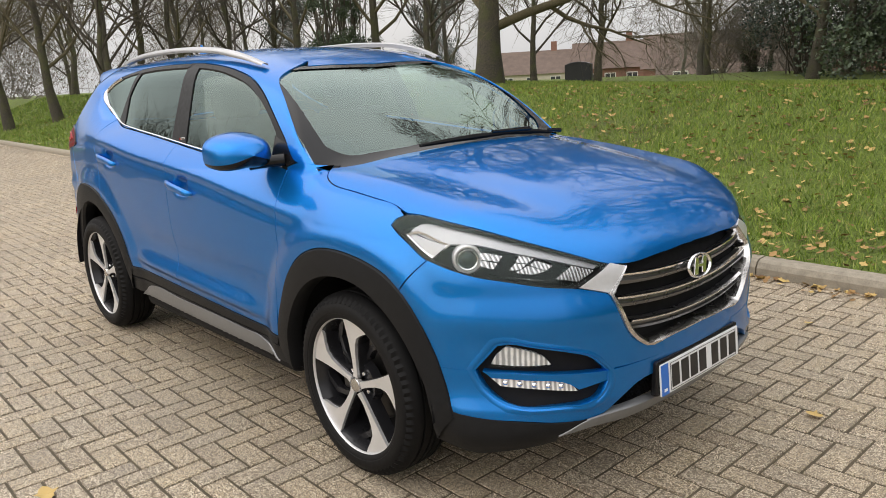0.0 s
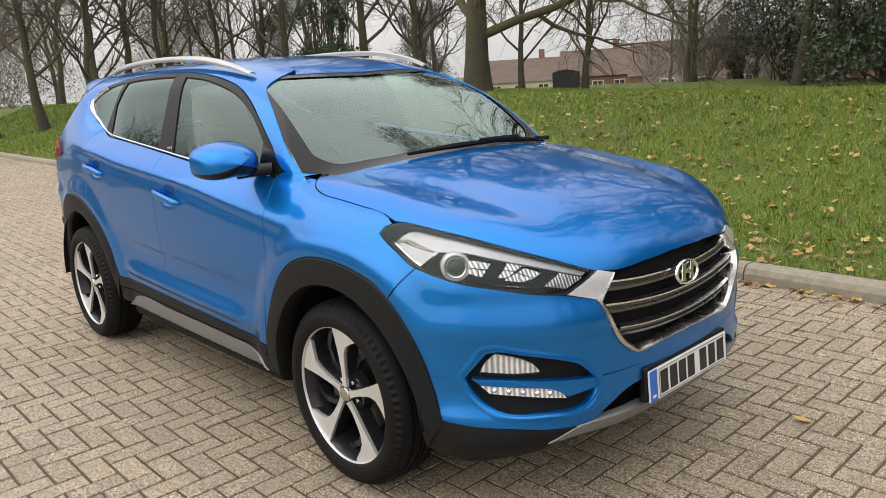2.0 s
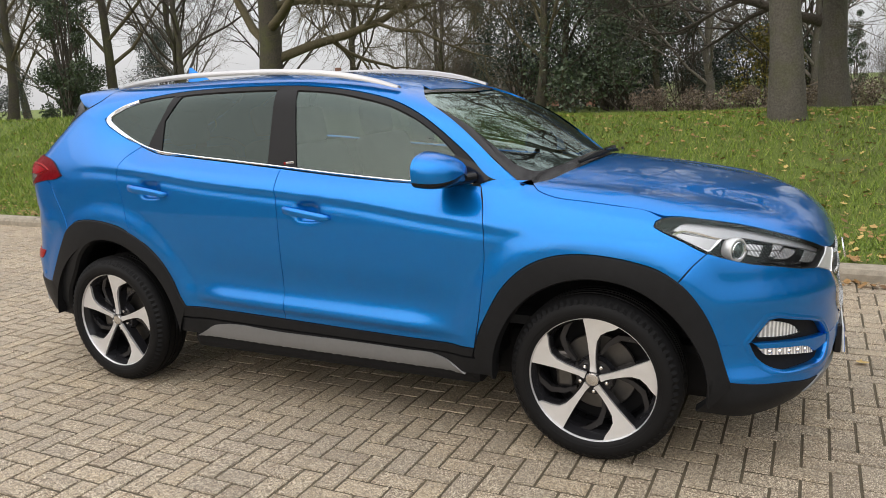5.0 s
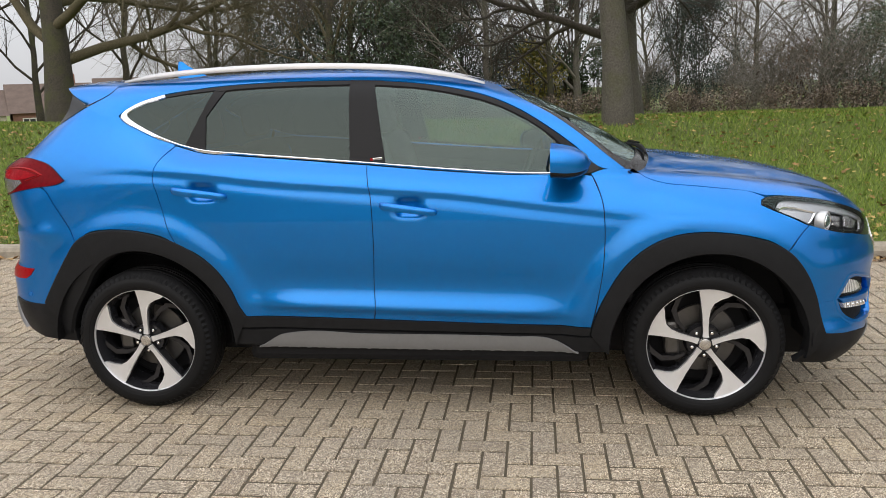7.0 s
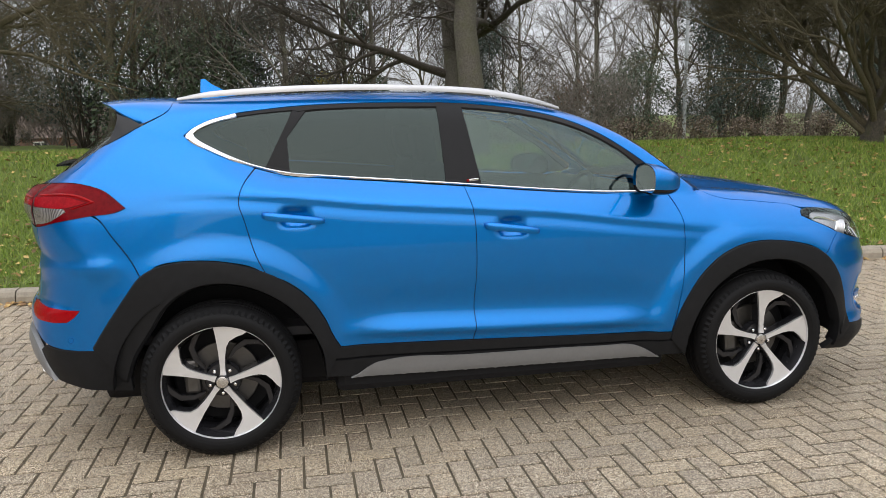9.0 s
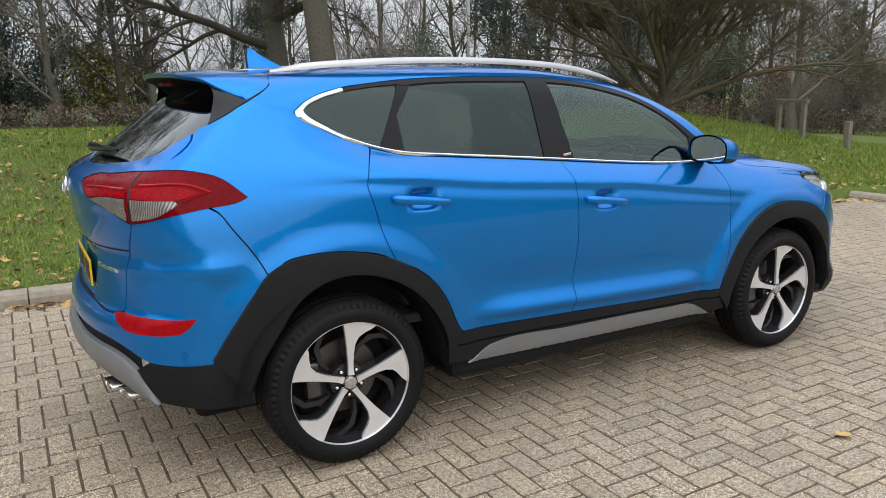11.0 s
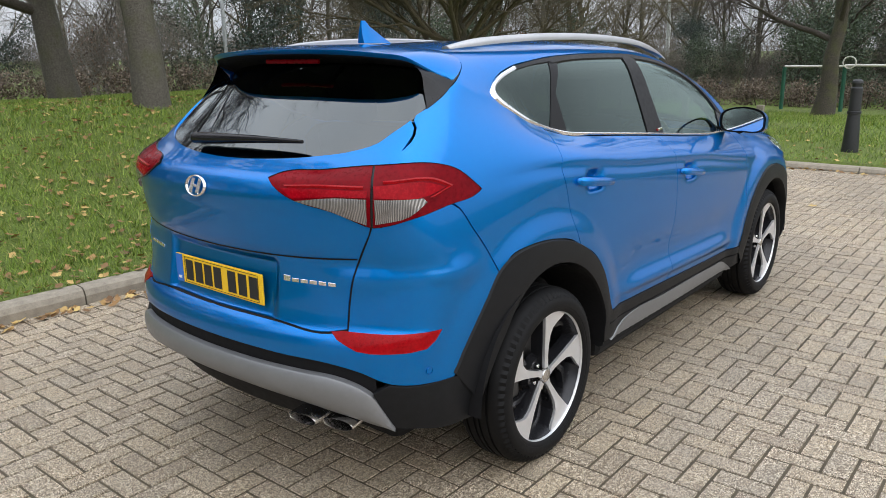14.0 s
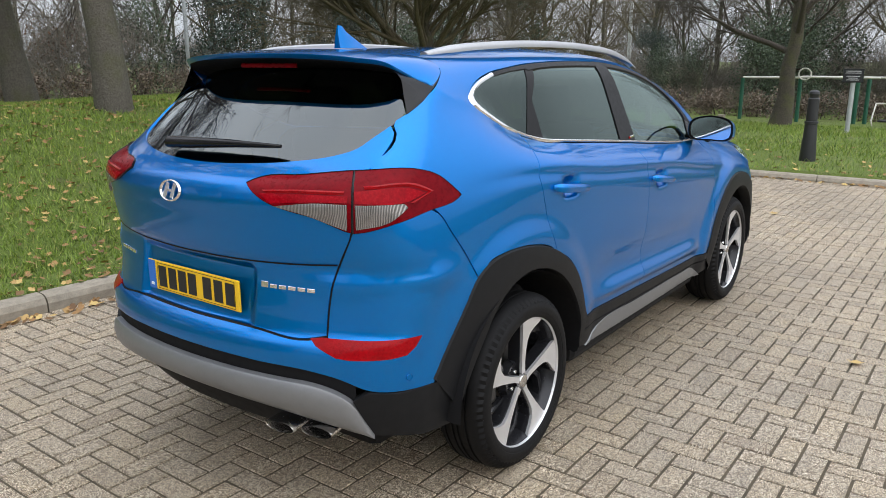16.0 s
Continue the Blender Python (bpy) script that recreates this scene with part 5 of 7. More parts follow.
# rear wiper
wl_pts = on_rear(np.array([(13.5, 1.272), (5, 1.278), (-8, 1.286), (-22, 1.288)]))
wl_pts = wl_pts + skin_normal(wl_pts) * 0.030
part("rear_wiper", tube(bmesh.new(), [tuple(p) for p in wl_pts], [0.022, 0.020, 0.014, 0.006], 8), GLOSS_BLACK, car, smooth=50)
# twin tailpipes under the right side
for y0 in (-0.415, -0.545):
    bm = bmesh.new()
    m = Matrix.Translation((-2.198 + (0.045 if y0 < -0.5 else 0), y0, 0.382)) @ Matrix.Rotation(radians(14 if y0 < -0.5 else 9), 4, "Z") @ Matrix.Rotation(-math.pi / 2, 4, "Y")
    out = [(0.026 * math.sin(a) * (1 if abs(math.sin(a)) > 0.2 else 0.8), 0.062 * math.cos(a)) for a in np.linspace(0, 2 * math.pi, 19)[:-1]]
    rings = [[bm.verts.new(m @ Vector((x * s, y * s, z + 0.35 * x))) for x, y in out] for s, z in ((1.0, -0.20), (1.0, 0.0), (0.95, 0.005), (0.90, 0.0), (0.86, -0.14))]
    for a, b in zip(rings, rings[1:]):
        for i in range(len(out)):
            bm.faces.new((a[i], a[(i + 1) % len(out)], b[(i + 1) % len(out)], b[i]))
    bm.faces.new(rings[-1])
    bmesh.ops.recalc_face_normals(bm, faces=bm.faces)
    part("tailpipe", bm, SATIN_CHROME, car, "satin chrome tailpipe", smooth=40)
# ---- wheels ----
ALLOY = plain("machined_alloy", (0.70, 0.70, 0.71), 0.42, 0.70, vary=0.05, scale=40)
ALLOY_DARK = plain("gloss_dark_alloy", (0.022, 0.022, 0.025), 0.22, 0.3, scale=30)
DISC = plain("brushed_brake_steel", (0.11, 0.105, 0.10), 0.45, 0.9, vary=0.15, scale=60)


def polar(deg, r):
    a = radians(deg)
    return r * math.sin(a), r * math.cos(a)


def dish(r):
    return 0.070 + 0.010 * (r / 0.25) ** 2 + 0.008 * max(0, 1 - r / 0.06)


def plate_on_dish(bm, outline, top, depth, grow=0.0):
    """A spoke-like plate that follows the wheel's dish."""
    n = len(outline)
    up = [bm.verts.new((x, y, dish(math.hypot(x, y)) + top)) for x, y in outline]
    dn = [bm.verts.new((x, y, dish(math.hypot(x, y)) + top - depth)) for x, y in outline]
    fs = [bm.faces.new(up), bm.faces.new(dn[::-1])] + [bm.faces.new((up[i], dn[i], dn[(i + 1) % n], up[(i + 1) % n])) for i in range(n)]
    bmesh.ops.triangulate(bm, faces=fs[:2])
    bmesh.ops.recalc_face_normals(bm, faces=bm.faces)


def build_wheel():
    wheel = empty("wheel")
    wheel.parent = car
    # tyre with grooves round it and blocks on its shoulders
    half = [(0.250, 0.098), (0.256, 0.107), (0.268, 0.1125), (0.273, 0.1125), (0.275, 0.1145), (0.292, 0.1165), (0.308, 0.1130), (0.322, 0.1060), (0.3235, 0.1075), (0.334, 0.098), (0.343, 0.086), (0.349, 0.073), (0.352, 0.056), (0.345, 0.055), (0.345, 0.046), (0.3525, 0.045), (0.3525, 0.018), (0.345, 0.017), (0.345, 0.007), (0.3525, 0.006)]
    half = [(0.258 + (r - 0.25) * 0.925, h) for r, h in half]
    prof = half + [(r, -h * 0.93) for r, h in half[::-1]]
    n, bm, rings = 144, bmesh.new(), []
    for r, h in prof:
        shoulder = 0.324 < r < 0.349 and abs(h) > 0.060
        rings.append([bm.verts.new(((r - (0.009 if shoulder and k % 2 == 0 else 0)) * math.cos(2 * math.pi * k / n), (r - (0.009 if shoulder and k % 2 == 0 else 0)) * math.sin(2 * math.pi * k / n), h)) for k in range(n)])
    for a, b in zip(rings, rings[1:] + rings[:1]):
        for k in range(n):
            bm.faces.new((a[k], b[k], b[(k + 1) % n], a[(k + 1) % n]))
    bmesh.ops.recalc_face_normals(bm, faces=bm.faces)
    part("tyre", bm, RUBBER, wheel, "black road tyre", smooth=32)
    bm = bmesh.new()
    lathe(bm, [(0.2585, 0.098), (0.256, 0.090), (0.243, 0.070), (0.236, 0.02), (0.230, -0.09), (0.240, -0.11)], Matrix.Identity(4), 72)
    part("rim_barrel", bm, ALLOY_DARK, wheel, smooth=40)
    bm = bmesh.new()
    lathe(bm, [(0.2560, 0.093), (0.2575, 0.100), (0.2595, 0.1025), (0.2625, 0.101), (0.2635, 0.094)], Matrix.Identity(4), 90)
    part("rim_lip", bm, ALLOY, wheel, "bright machined rim edge", smooth=50)
    edge = [(-16, 0.034), (-7, 0.058), (-5.2, 0.10), (-5.0, 0.15), (-5.6, 0.20), (-6.2, 0.2335), (0, 0.2345), (7, 0.2345), (14, 0.2345), (21, 0.2345), (27, 0.2335), (24, 0.217), (18, 0.199), (11.5, 0.178), (8.2, 0.150), (8.0, 0.115), (11, 0.075), (17, 0.052), (30, 0.036)]
    edge = [(a, r if r < 0.07 else 0.058 + (r - 0.058) * 1.130) for a, r in edge]
    for i in range(5):
        turn = 72 * i + 3
        bm = bmesh.new()
        plate_on_dish(bm, [polar(a + turn, r) for a, r in edge], 0.012, 0.012)
        spoke = part("spoke", bm, ALLOY, wheel, "machined silver spoke face")
        bm = bmesh.new()
        wide = [(a + (2.2 if a > 5 else -1.2) * 0.12 / max(r, 0.05), r) for a, r in edge]
        plate_on_dish(bm, [polar(a + turn, min(r, 0.254)) for a, r in wide], -0.0015, 0.050)
        part("spoke_back", bm, ALLOY_DARK, spoke, "gloss black spoke flank")
        bm = bmesh.new()
        blade = [(20, 0.085), (26, 0.13), (35, 0.175), (47, 0.205), (56, 0.222), (52, 0.226), (41, 0.212), (29, 0.186), (20, 0.14), (14, 0.09)]
        plate_on_dish(bm, [polar(a + turn, r * 1.115) for a, r in blade], -0.030, 0.030)
        part("spoke_blade", bm, ALLOY_DARK, spoke)
        bm = bmesh.new()
        x, y = polar(turn + 36, 0.057)
        lathe(bm, [(0.0, 0.010), (0.007, 0.008), (0.0105, 0.0), (0.0105, -0.02)], Matrix.Translation((x, y, 0.062)), 12)
        part("wheel_nut", bm, CHROME, wheel, smooth=40)
    bm = bmesh.new()
    lathe(bm, [(0.0, 0.0905), (0.020, 0.0900), (0.0255, 0.0885), (0.0275, 0.085), (0.030, 0.070)], Matrix.Identity(4), 36)
    part("hub", bm, SATIN_CHROME, wheel, smooth=40)
    bm = bmesh.new()
    lathe(bm, [(0.0, 0.058), (0.075, 0.052), (0.085, 0.02)], Matrix.Identity(4), 36)
    part("hub_well", bm, ALLOY_DARK, wheel, smooth=40)
    bm = bmesh.new()
    lathe(bm, [(0.0, 0.0), (0.158, 0.0), (0.162, -0.006), (0.158, -0.020), (0.0, -0.020)], Matrix.Translation((0, 0, -0.015)), 48)
    part("brake_disc", bm, DISC, wheel, smooth=40)
    bm = bmesh.new()
    box(bm, (0.07, 0.16, 0.06), Matrix.Translation((-0.135, 0.02, 0.0)), 0.015)
    part("brake_caliper", bm, DISC, wheel)
    bm = bmesh.new()
    lathe(bm, [(0.0, -0.06), (0.22, -0.06), (0.232, -0.07)], Matrix.Identity(4), 36)
    part("wheel_back", bm, INNER, wheel)
    return wheel


RIGHT = Matrix(((1, 0, 0), (0, 0, -1), (0, 1, 0))).to_4x4()
LEFT = Matrix(((-1, 0, 0), (0, 0, 1), (0, 1, 0))).to_4x4()
wheel = build_wheel()
wheel.matrix_basis = Matrix.Translation((AXLE_F, -0.772, HUB_Z)) @ RIGHT @ Matrix.Rotation(radians(4.5), 4, "Z")
copy_thing(wheel, Matrix.Translation((AXLE_R, -0.772, HUB_Z)) @ RIGHT @ Matrix.Rotation(radians(2), 4, "Z"))
for ax in (AXLE_F, AXLE_R):
    copy_thing(wheel, Matrix.Translation((ax, 0.772, HUB_Z)) @ LEFT)
# wheel housings and the dark underside
for ax in (AXLE_F, AXLE_R):
    for sy in (-1, 1):
        bm, rows = bmesh.new(), []
        for k in range(25):
            a = math.pi * (k / 24)
            rows.append([bm.verts.new((ax + 0.455 * math.cos(a), sy * y, HUB_Z + 0.445 * math.sin(a))) for y in (0.875, 0.70, 0.52)] + [bm.verts.new((ax + 0.1 * math.cos(a), sy * 0.52, HUB_Z + 0.1 * math.sin(a)))])
        for a, b in zip(rows, rows[1:]):
            for i in range(3):
                bm.faces.new((a[i], a[i + 1], b[i + 1], b[i]))
        part("wheel_housing", bm, INNER, car, smooth=40)
for name, size, at in (("underbody", (3.8, 1.16, 0.24), (0.0, 0, 0.33)), ("floor_pan", (1.66, 1.62, 0.20), (0.0, 0, 0.335)), ("engine_bay", (1.0, 1.02, 0.42), (1.50, 0, 0.62)), ("boot_well", (0.85, 1.02, 0.60), (-1.55, 0, 0.72))):
    part(name, box(bmesh.new(), size, Matrix.Translation(at), 0.04), INNER, car)
# ---- door handles ----
for sy in (-1, 1):
    for (x0, z0), (x1, z1) in (((-1.122, 1.096), (-0.850, 1.062)), ((-0.124, 1.011), (0.140, 0.976))):
        pts = np.array([(x0 + (x1 - x0) * s, z0 + (z1 - z0) * s) for s in (0, 0.06, 0.25, 0.5, 0.75, 0.94, 1)])
        p = on_side(pts)
        bm, rows = bmesh.new(), []
        for i, q in enumerate(p):
            out = (0.004, 0.020, 0.030, 0.034, 0.030, 0.020, 0.004)[i]
            hh = (0.010, 0.017, 0.018, 0.017, 0.016, 0.014, 0.008)[i]
            yy = -max(abs(q[1]), 0.842 if x0 < -1 else 0.858) - out
            rows.append([bm.verts.new((q[0], (yy - dy) * (1 if sy < 0 else -1), q[2] + dz)) for dy, dz in ((-0.006, -hh * 0.85), (0.004, -hh), (0.010, 0.0), (0.006, hh * 0.8), (-0.004, hh), (-0.012, 0.0))])
        for a, b in zip(rows, rows[1:]):
            for k in range(6):
                bm.faces.new((a[k], a[(k + 1) % 6], b[(k + 1) % 6], b[k]))
        bm.faces.new(rows[0])
        bm.faces.new(rows[-1])
        bmesh.ops.recalc_face_normals(bm, faces=bm.faces)
        handle = part("door_handle", bm, PAINT, car, smooth=60)
        if x0 > -1:
            bm = bmesh.new()
            lathe(bm, [(0.0, 0.002), (0.007, 0.0015), (0.009, 0.0)], Matrix.Translation((x0 + 0.030, sy * 0.893, 1.007)) @ (RIGHT if sy < 0 else LEFT), 14)
            part("key_lock", bm, CHROME, handle)

# ---- door mirrors ----
for sy in (-1, 1):
    def shell(u, v, push=1.0):
        """A rounded pod: u round it, v from its face at the back to its nose."""
        a = 2 * math.pi * u
        w, h = 0.130, 0.070
        r = (abs(math.cos(a)) ** 3.2 + abs(math.sin(a)) ** 3.2) ** (-1 / 3.2)
        s = math.sqrt(max(0.0, 1 - v ** 2.6))
        y, z = r * math.cos(a) * w * s, r * math.sin(a) * h * s
        z += 0.012 * (1 - abs(y) / w) - 0.004
        return Vector((0.655 + 0.172 * v - 0.10 * (y + w) * 0.45, sy * (0.892 + y), 1.198 + z - 0.02 * v))
    mirror = None
    for name, mat, lo, hi in (("door_mirror", PAINT, -0.070, 0.570), ("mirror_base", GLOSS_BLACK, 0.570, 0.930)):
        bm = bmesh.new()
        rows = [[bm.verts.new(shell(lo + (hi - lo) * i / 24, j / 10)) for j in range(11)] for i in range(25)]
        for a, b in zip(rows, rows[1:]):
            for j in range(10):
                bm.faces.new((a[j], a[j + 1], b[j + 1], b[j]))
        bmesh.ops.recalc_face_normals(bm, faces=bm.faces)
        ob = part(name, bm, mat, car if mirror is None else mirror, smooth=60)
        mirror = mirror or ob
    bm = bmesh.new()
    bm.faces.new([bm.verts.new(shell(i / 32, 0.0) + Vector((0.012, 0, 0))) for i in range(32)])
    part("mirror_bezel", bm, GLOSS_BLACK, mirror)
    bm = bmesh.new()
    mid = Vector((0.655, sy * 0.892, 1.198))
    bm.faces.new([bm.verts.new(mid + (shell(i / 32, 0.0) - mid) * 0.88 + Vector((0.006, 0, 0))) for i in range(32)])
    part("mirror_glass", bm, MIRROR, mirror, "silvered mirror glass")
    bm = bmesh.new()
    tube(bm, [tuple(shell(u, 0.45 + 0.25 * abs(u - 0.72)) * 1.0 + Vector((0.004, sy * 0.002, 0))) for u in (0.50, 0.54, 0.58, 0.63, 0.70)], 0.007, 6)
    part("indicator_strip", bm, SILVER, mirror)
    bm = bmesh.new()
    tube(bm, [(0.80, sy * 0.745, 1.152), (0.765, sy * 0.80, 1.150), (0.72, sy * 0.86, 1.152)], [0.026, 0.024, 0.034], 12)
    part("mirror_arm", bm, GLOSS_BLACK, mirror, smooth=60)
    if sy > 0:
        # folded back against the door
        hinge = Vector((0.75, 0.80, 1.15))
        mirror.matrix_basis = Matrix.Translation(hinge + Vector((-0.02, -0.015, -0.02))) @ Matrix.Rotation(radians(62), 4, "Z") @ Matrix.Translation(-hinge)

for sy in (-1, 1):
    m = Matrix.Translation((-0.148, sy * 0.7555, 1.213)) @ Matrix.Rotation(radians(-5), 4, "Y")
    badge = part("pillar_badge", box(bmesh.new(), (0.050, 0.006, 0.011), m, 0.002), CHROME, car, "small chrome badge on the door pillar")
    part("badge_end", box(bmesh.new(), (0.012, 0.007, 0.011), m @ Matrix.Translation((-0.026, 0, 0)), 0.001), RED_BRIGHT, badge)

# ---- windscreen border, scuttle, wipers ----
SCR_LINE = [(0.452, 0.0), (0.417, -0.352), (0.357, -0.580), (0.5, -0.634), (0.8, -0.696), (1.024, -0.729), (1.08, -0.66), (1.14, -0.45), (1.175, -0.2), (1.18, 0.0)]
SCR_INNER = [(0.50, 0.0), (0.465, -0.34), (0.41, -0.545), (0.5, -0.567), (0.78, -0.622), (0.945, -0.640), (1.0, -0.60), (1.06, -0.43), (1.095, -0.2), (1.10, 0.0)]
band("screen_border", SCR_LINE, SCR_INNER, TOP, GLOSS_BLACK, car, profile=((0, -0.0052), (0.4, -0.0044), (1, -0.0036)), n=110, both=True)
panel("roof_frame", [[(0.28, -0.50), (0.42, -0.50), (0.40, -0.585), (0.345, -0.62), (0.27, -0.62)]], TOP, PAINT, car, off=-0.011, lip=0, both=True, gap=0, smooth=False)
panel("pillar_foot", [[(0.90, -0.715), (1.0, -0.70), (1.05, -0.735), (1.03, -0.775), (0.90, -0.775)]], TOP, PAINT, car, off=-0.010, lip=0, both=True, gap=0, smooth=False)
pair("wing_flange", [[(1.42, 1.056), (1.545, 1.034), (1.550, 1.012), (1.42, 1.03)]], SIDE, PAINT, car, off=-0.007, lip=0, gap=0, smooth=False)
panel("cowl_corner", [[(0.94, -0.715), (1.00, -0.70), (1.07, -0.70), (1.10, -0.73), (1.04, -0.772), (0.95, -0.765)]], TOP, PAINT, car, off=-0.0075, lip=0, both=True, gap=0, smooth=False)
panel("scuttle", [[(1.00, -0.72), (1.13, -0.60), (1.22, -0.3), (1.25, 0.0), (1.12, 0.0), (1.09, -0.3), (1.0, -0.62)]], TOP, INNER, car, off=-0.022, lip=0, both=True, gap=0)
for y0, y1, dx in ((-0.30, 0.28, 0.0), (0.18, 0.56, 0.0)):
    ps = on_top(np.array([(1.155 - 0.10 * abs(y) ** 1.6 - 0.01 + dx, y) for y in np.linspace(y0, y1, 7)]))
    ps = ps + skin_normal(ps) * 0.018
    wiper = part("wiper_blade", tube(bmesh.new(), [tuple(p) for p in ps], [0.007, 0.010, 0.012, 0.014, 0.012, 0.010, 0.006], 6), RUBBER, car, smooth=50)
    arm = on_top(np.array([(1.13, min(y1 + 0.10, 0.60)), (1.15, (y0 + y1) / 2 + 0.12)])) + (0, 0, 0.032)
    part("wiper_arm", tube(bmesh.new(), [tuple(arm[0]), tuple(arm[1])], [0.012, 0.007], 6), GLOSS_BLACK, wiper)

# ---- cabin ----
def seat(x, y, w=0.50, back=0.62):
    cushion = part("seat_cushion", box(bmesh.new(), (0.52, w, 0.16), Matrix.Translation((x, y, 0.66)) @ Matrix.Rotation(radians(-8), 4, "Y"), 0.05, 3), CABIN, car, smooth=60)
    part("seat_back", box(bmesh.new(), (0.15, w * 0.96, back), Matrix.Translation((x - 0.31, y, 0.98)) @ Matrix.Rotation(radians(-16), 4, "Y"), 0.055, 3), CABIN, cushion, smooth=60)
    part("headrest", box(bmesh.new(), (0.10, 0.26, 0.19), Matrix.Translation((x - 0.42, y, 1.37)) @ Matrix.Rotation(radians(-10), 4, "Y"), 0.04, 3), CABIN, cushion, smooth=60)


for y in (-0.36, 0.36):
    seat(0.10, y)
    seat(-0.72, y, 0.56, 0.56)
pair("door_lining", [[(-1.08, 1.275), (-0.82, 1.248), (-0.2, 1.192), (0.48, 1.136), (0.78, 1.122), (0.80, 0.62), (-0.80, 0.62), (-1.05, 0.95)]], SIDE, CABIN, car, off=-0.040, lip=0, gap=0, smooth=False)
part("dashboard", box(bmesh.new(), (0.46, 1.34, 0.26), Matrix.Translation((0.88, 0, 0.98)) @ Matrix.Rotation(radians(8), 4, "Y"), 0.07, 3), CABIN, car, smooth=60)
bm = bmesh.new()
mw = Matrix.Translation((0.50, -0.36, 1.03)) @ Matrix.Rotation(radians(-66), 4, "Y")
lathe(bm, [(0.185 + 0.014 * math.cos(a), 0.014 * math.sin(a)) for a in np.linspace(0, 2 * math.pi, 9)[:-1]], mw, 36, closed=True)
box(bm, (0.10, 0.34, 0.02), mw, 0.008)
part("steering_wheel", bm, INNER, car, smooth=60)
part("cabin_floor", box(bmesh.new(), (2.9, 1.36, 0.04), Matrix.Translation((-0.3, 0, 0.52))), CABIN, car)
part("luggage_cover", box(bmesh.new(), (0.85, 1.10, 0.03), Matrix.Translation((-1.50, 0, 1.10)), 0.01), CABIN, car)
panel("headlining", [[(0.36, 0.0), (0.30, -0.45), (-0.2, -0.50), (-1.45, -0.45), (-1.45, 0.0)]], TOP, CABIN_LIGHT, car, off=-0.035, lip=0, both=True, gap=0, grid=(0.2, 0.2))
for sy in (-1, 1):
    bm = bmesh.new()
    tube(bm, [tuple(Vector((x, sy * (abs(on_side(np.array([(x, z)]))[0][1]) - 0.06), z))) for x, z in ((0.85, 1.16), (0.62, 1.33), (0.40, 1.45))], 0.022, 6)
    part("inner_pillar", bm, CABIN, car)

# ---- trees, shrubs, hedges ----
def make_bark(name, dark, light, moss=0.0):
    s = Shade(name)
    fine, big = s.noise(38, 6, 0.7), s.noise(3, 3)
    c = s.ramp(fine, (0.3, dark), (0.7, light))
    if moss:
        c = s.mix(s.ramp(big, (0.45, 0.0), (0.65, moss)), c, (0.085, 0.095, 0.03))
    s.into(c, "Base Color").put(Roughness=0.9).bump(fine, 0.9, 0.02)
    return s.mat


def make_leaf(name, a, b, c, rough=0.5):
    s = Shade(name)
    s.into(s.ramp(s.by_island(), (0.0, a), (0.5, b), (1.0, c)), "Base Color").put(Roughness=rough)
    return s.mat


BARK = make_bark("mossy_grey_bark", (0.030, 0.026, 0.019), (0.105, 0.091, 0.068), 0.6)
BARK_GREY = make_bark("pale_smooth_bark", (0.060, 0.054, 0.043), (0.155, 0.140, 0.116), 0.35)
TWIG = make_bark("dark_twigs", (0.036, 0.030, 0.023), (0.105, 0.088, 0.069))
TWIG_OLIVE = make_bark("olive_twigs", (0.070, 0.059, 0.032), (0.165, 0.140, 0.082))
TWIG_PALE = make_bark("pale_twigs", (0.115, 0.102, 0.084), (0.25, 0.225, 0.19))
EVERGREEN = make_leaf("dark_evergreen_leaves", (0.030, 0.048, 0.028), (0.062, 0.092, 0.050), (0.11, 0.145, 0.080))
IVY = make_leaf("ivy_leaves", (0.022, 0.038, 0.020), (0.044, 0.072, 0.030), (0.080, 0.115, 0.050))
CONIFER = make_leaf("conifer_needles", (0.020, 0.032, 0.026), (0.042, 0.062, 0.048), (0.074, 0.100, 0.072))
BROWN_LEAF = make_leaf("withered_hedge_leaves", (0.085, 0.062, 0.046), (0.165, 0.125, 0.095), (0.26, 0.21, 0.165), 0.8)
YELLOW_LEAF = make_leaf("yellowing_leaves", (0.10, 0.10, 0.016), (0.19, 0.165, 0.022), (0.28, 0.22, 0.04))
RUST_LEAF = make_leaf("rusty_leaves", (0.10, 0.045, 0.020), (0.17, 0.08, 0.035), (0.26, 0.13, 0.06), 0.8)


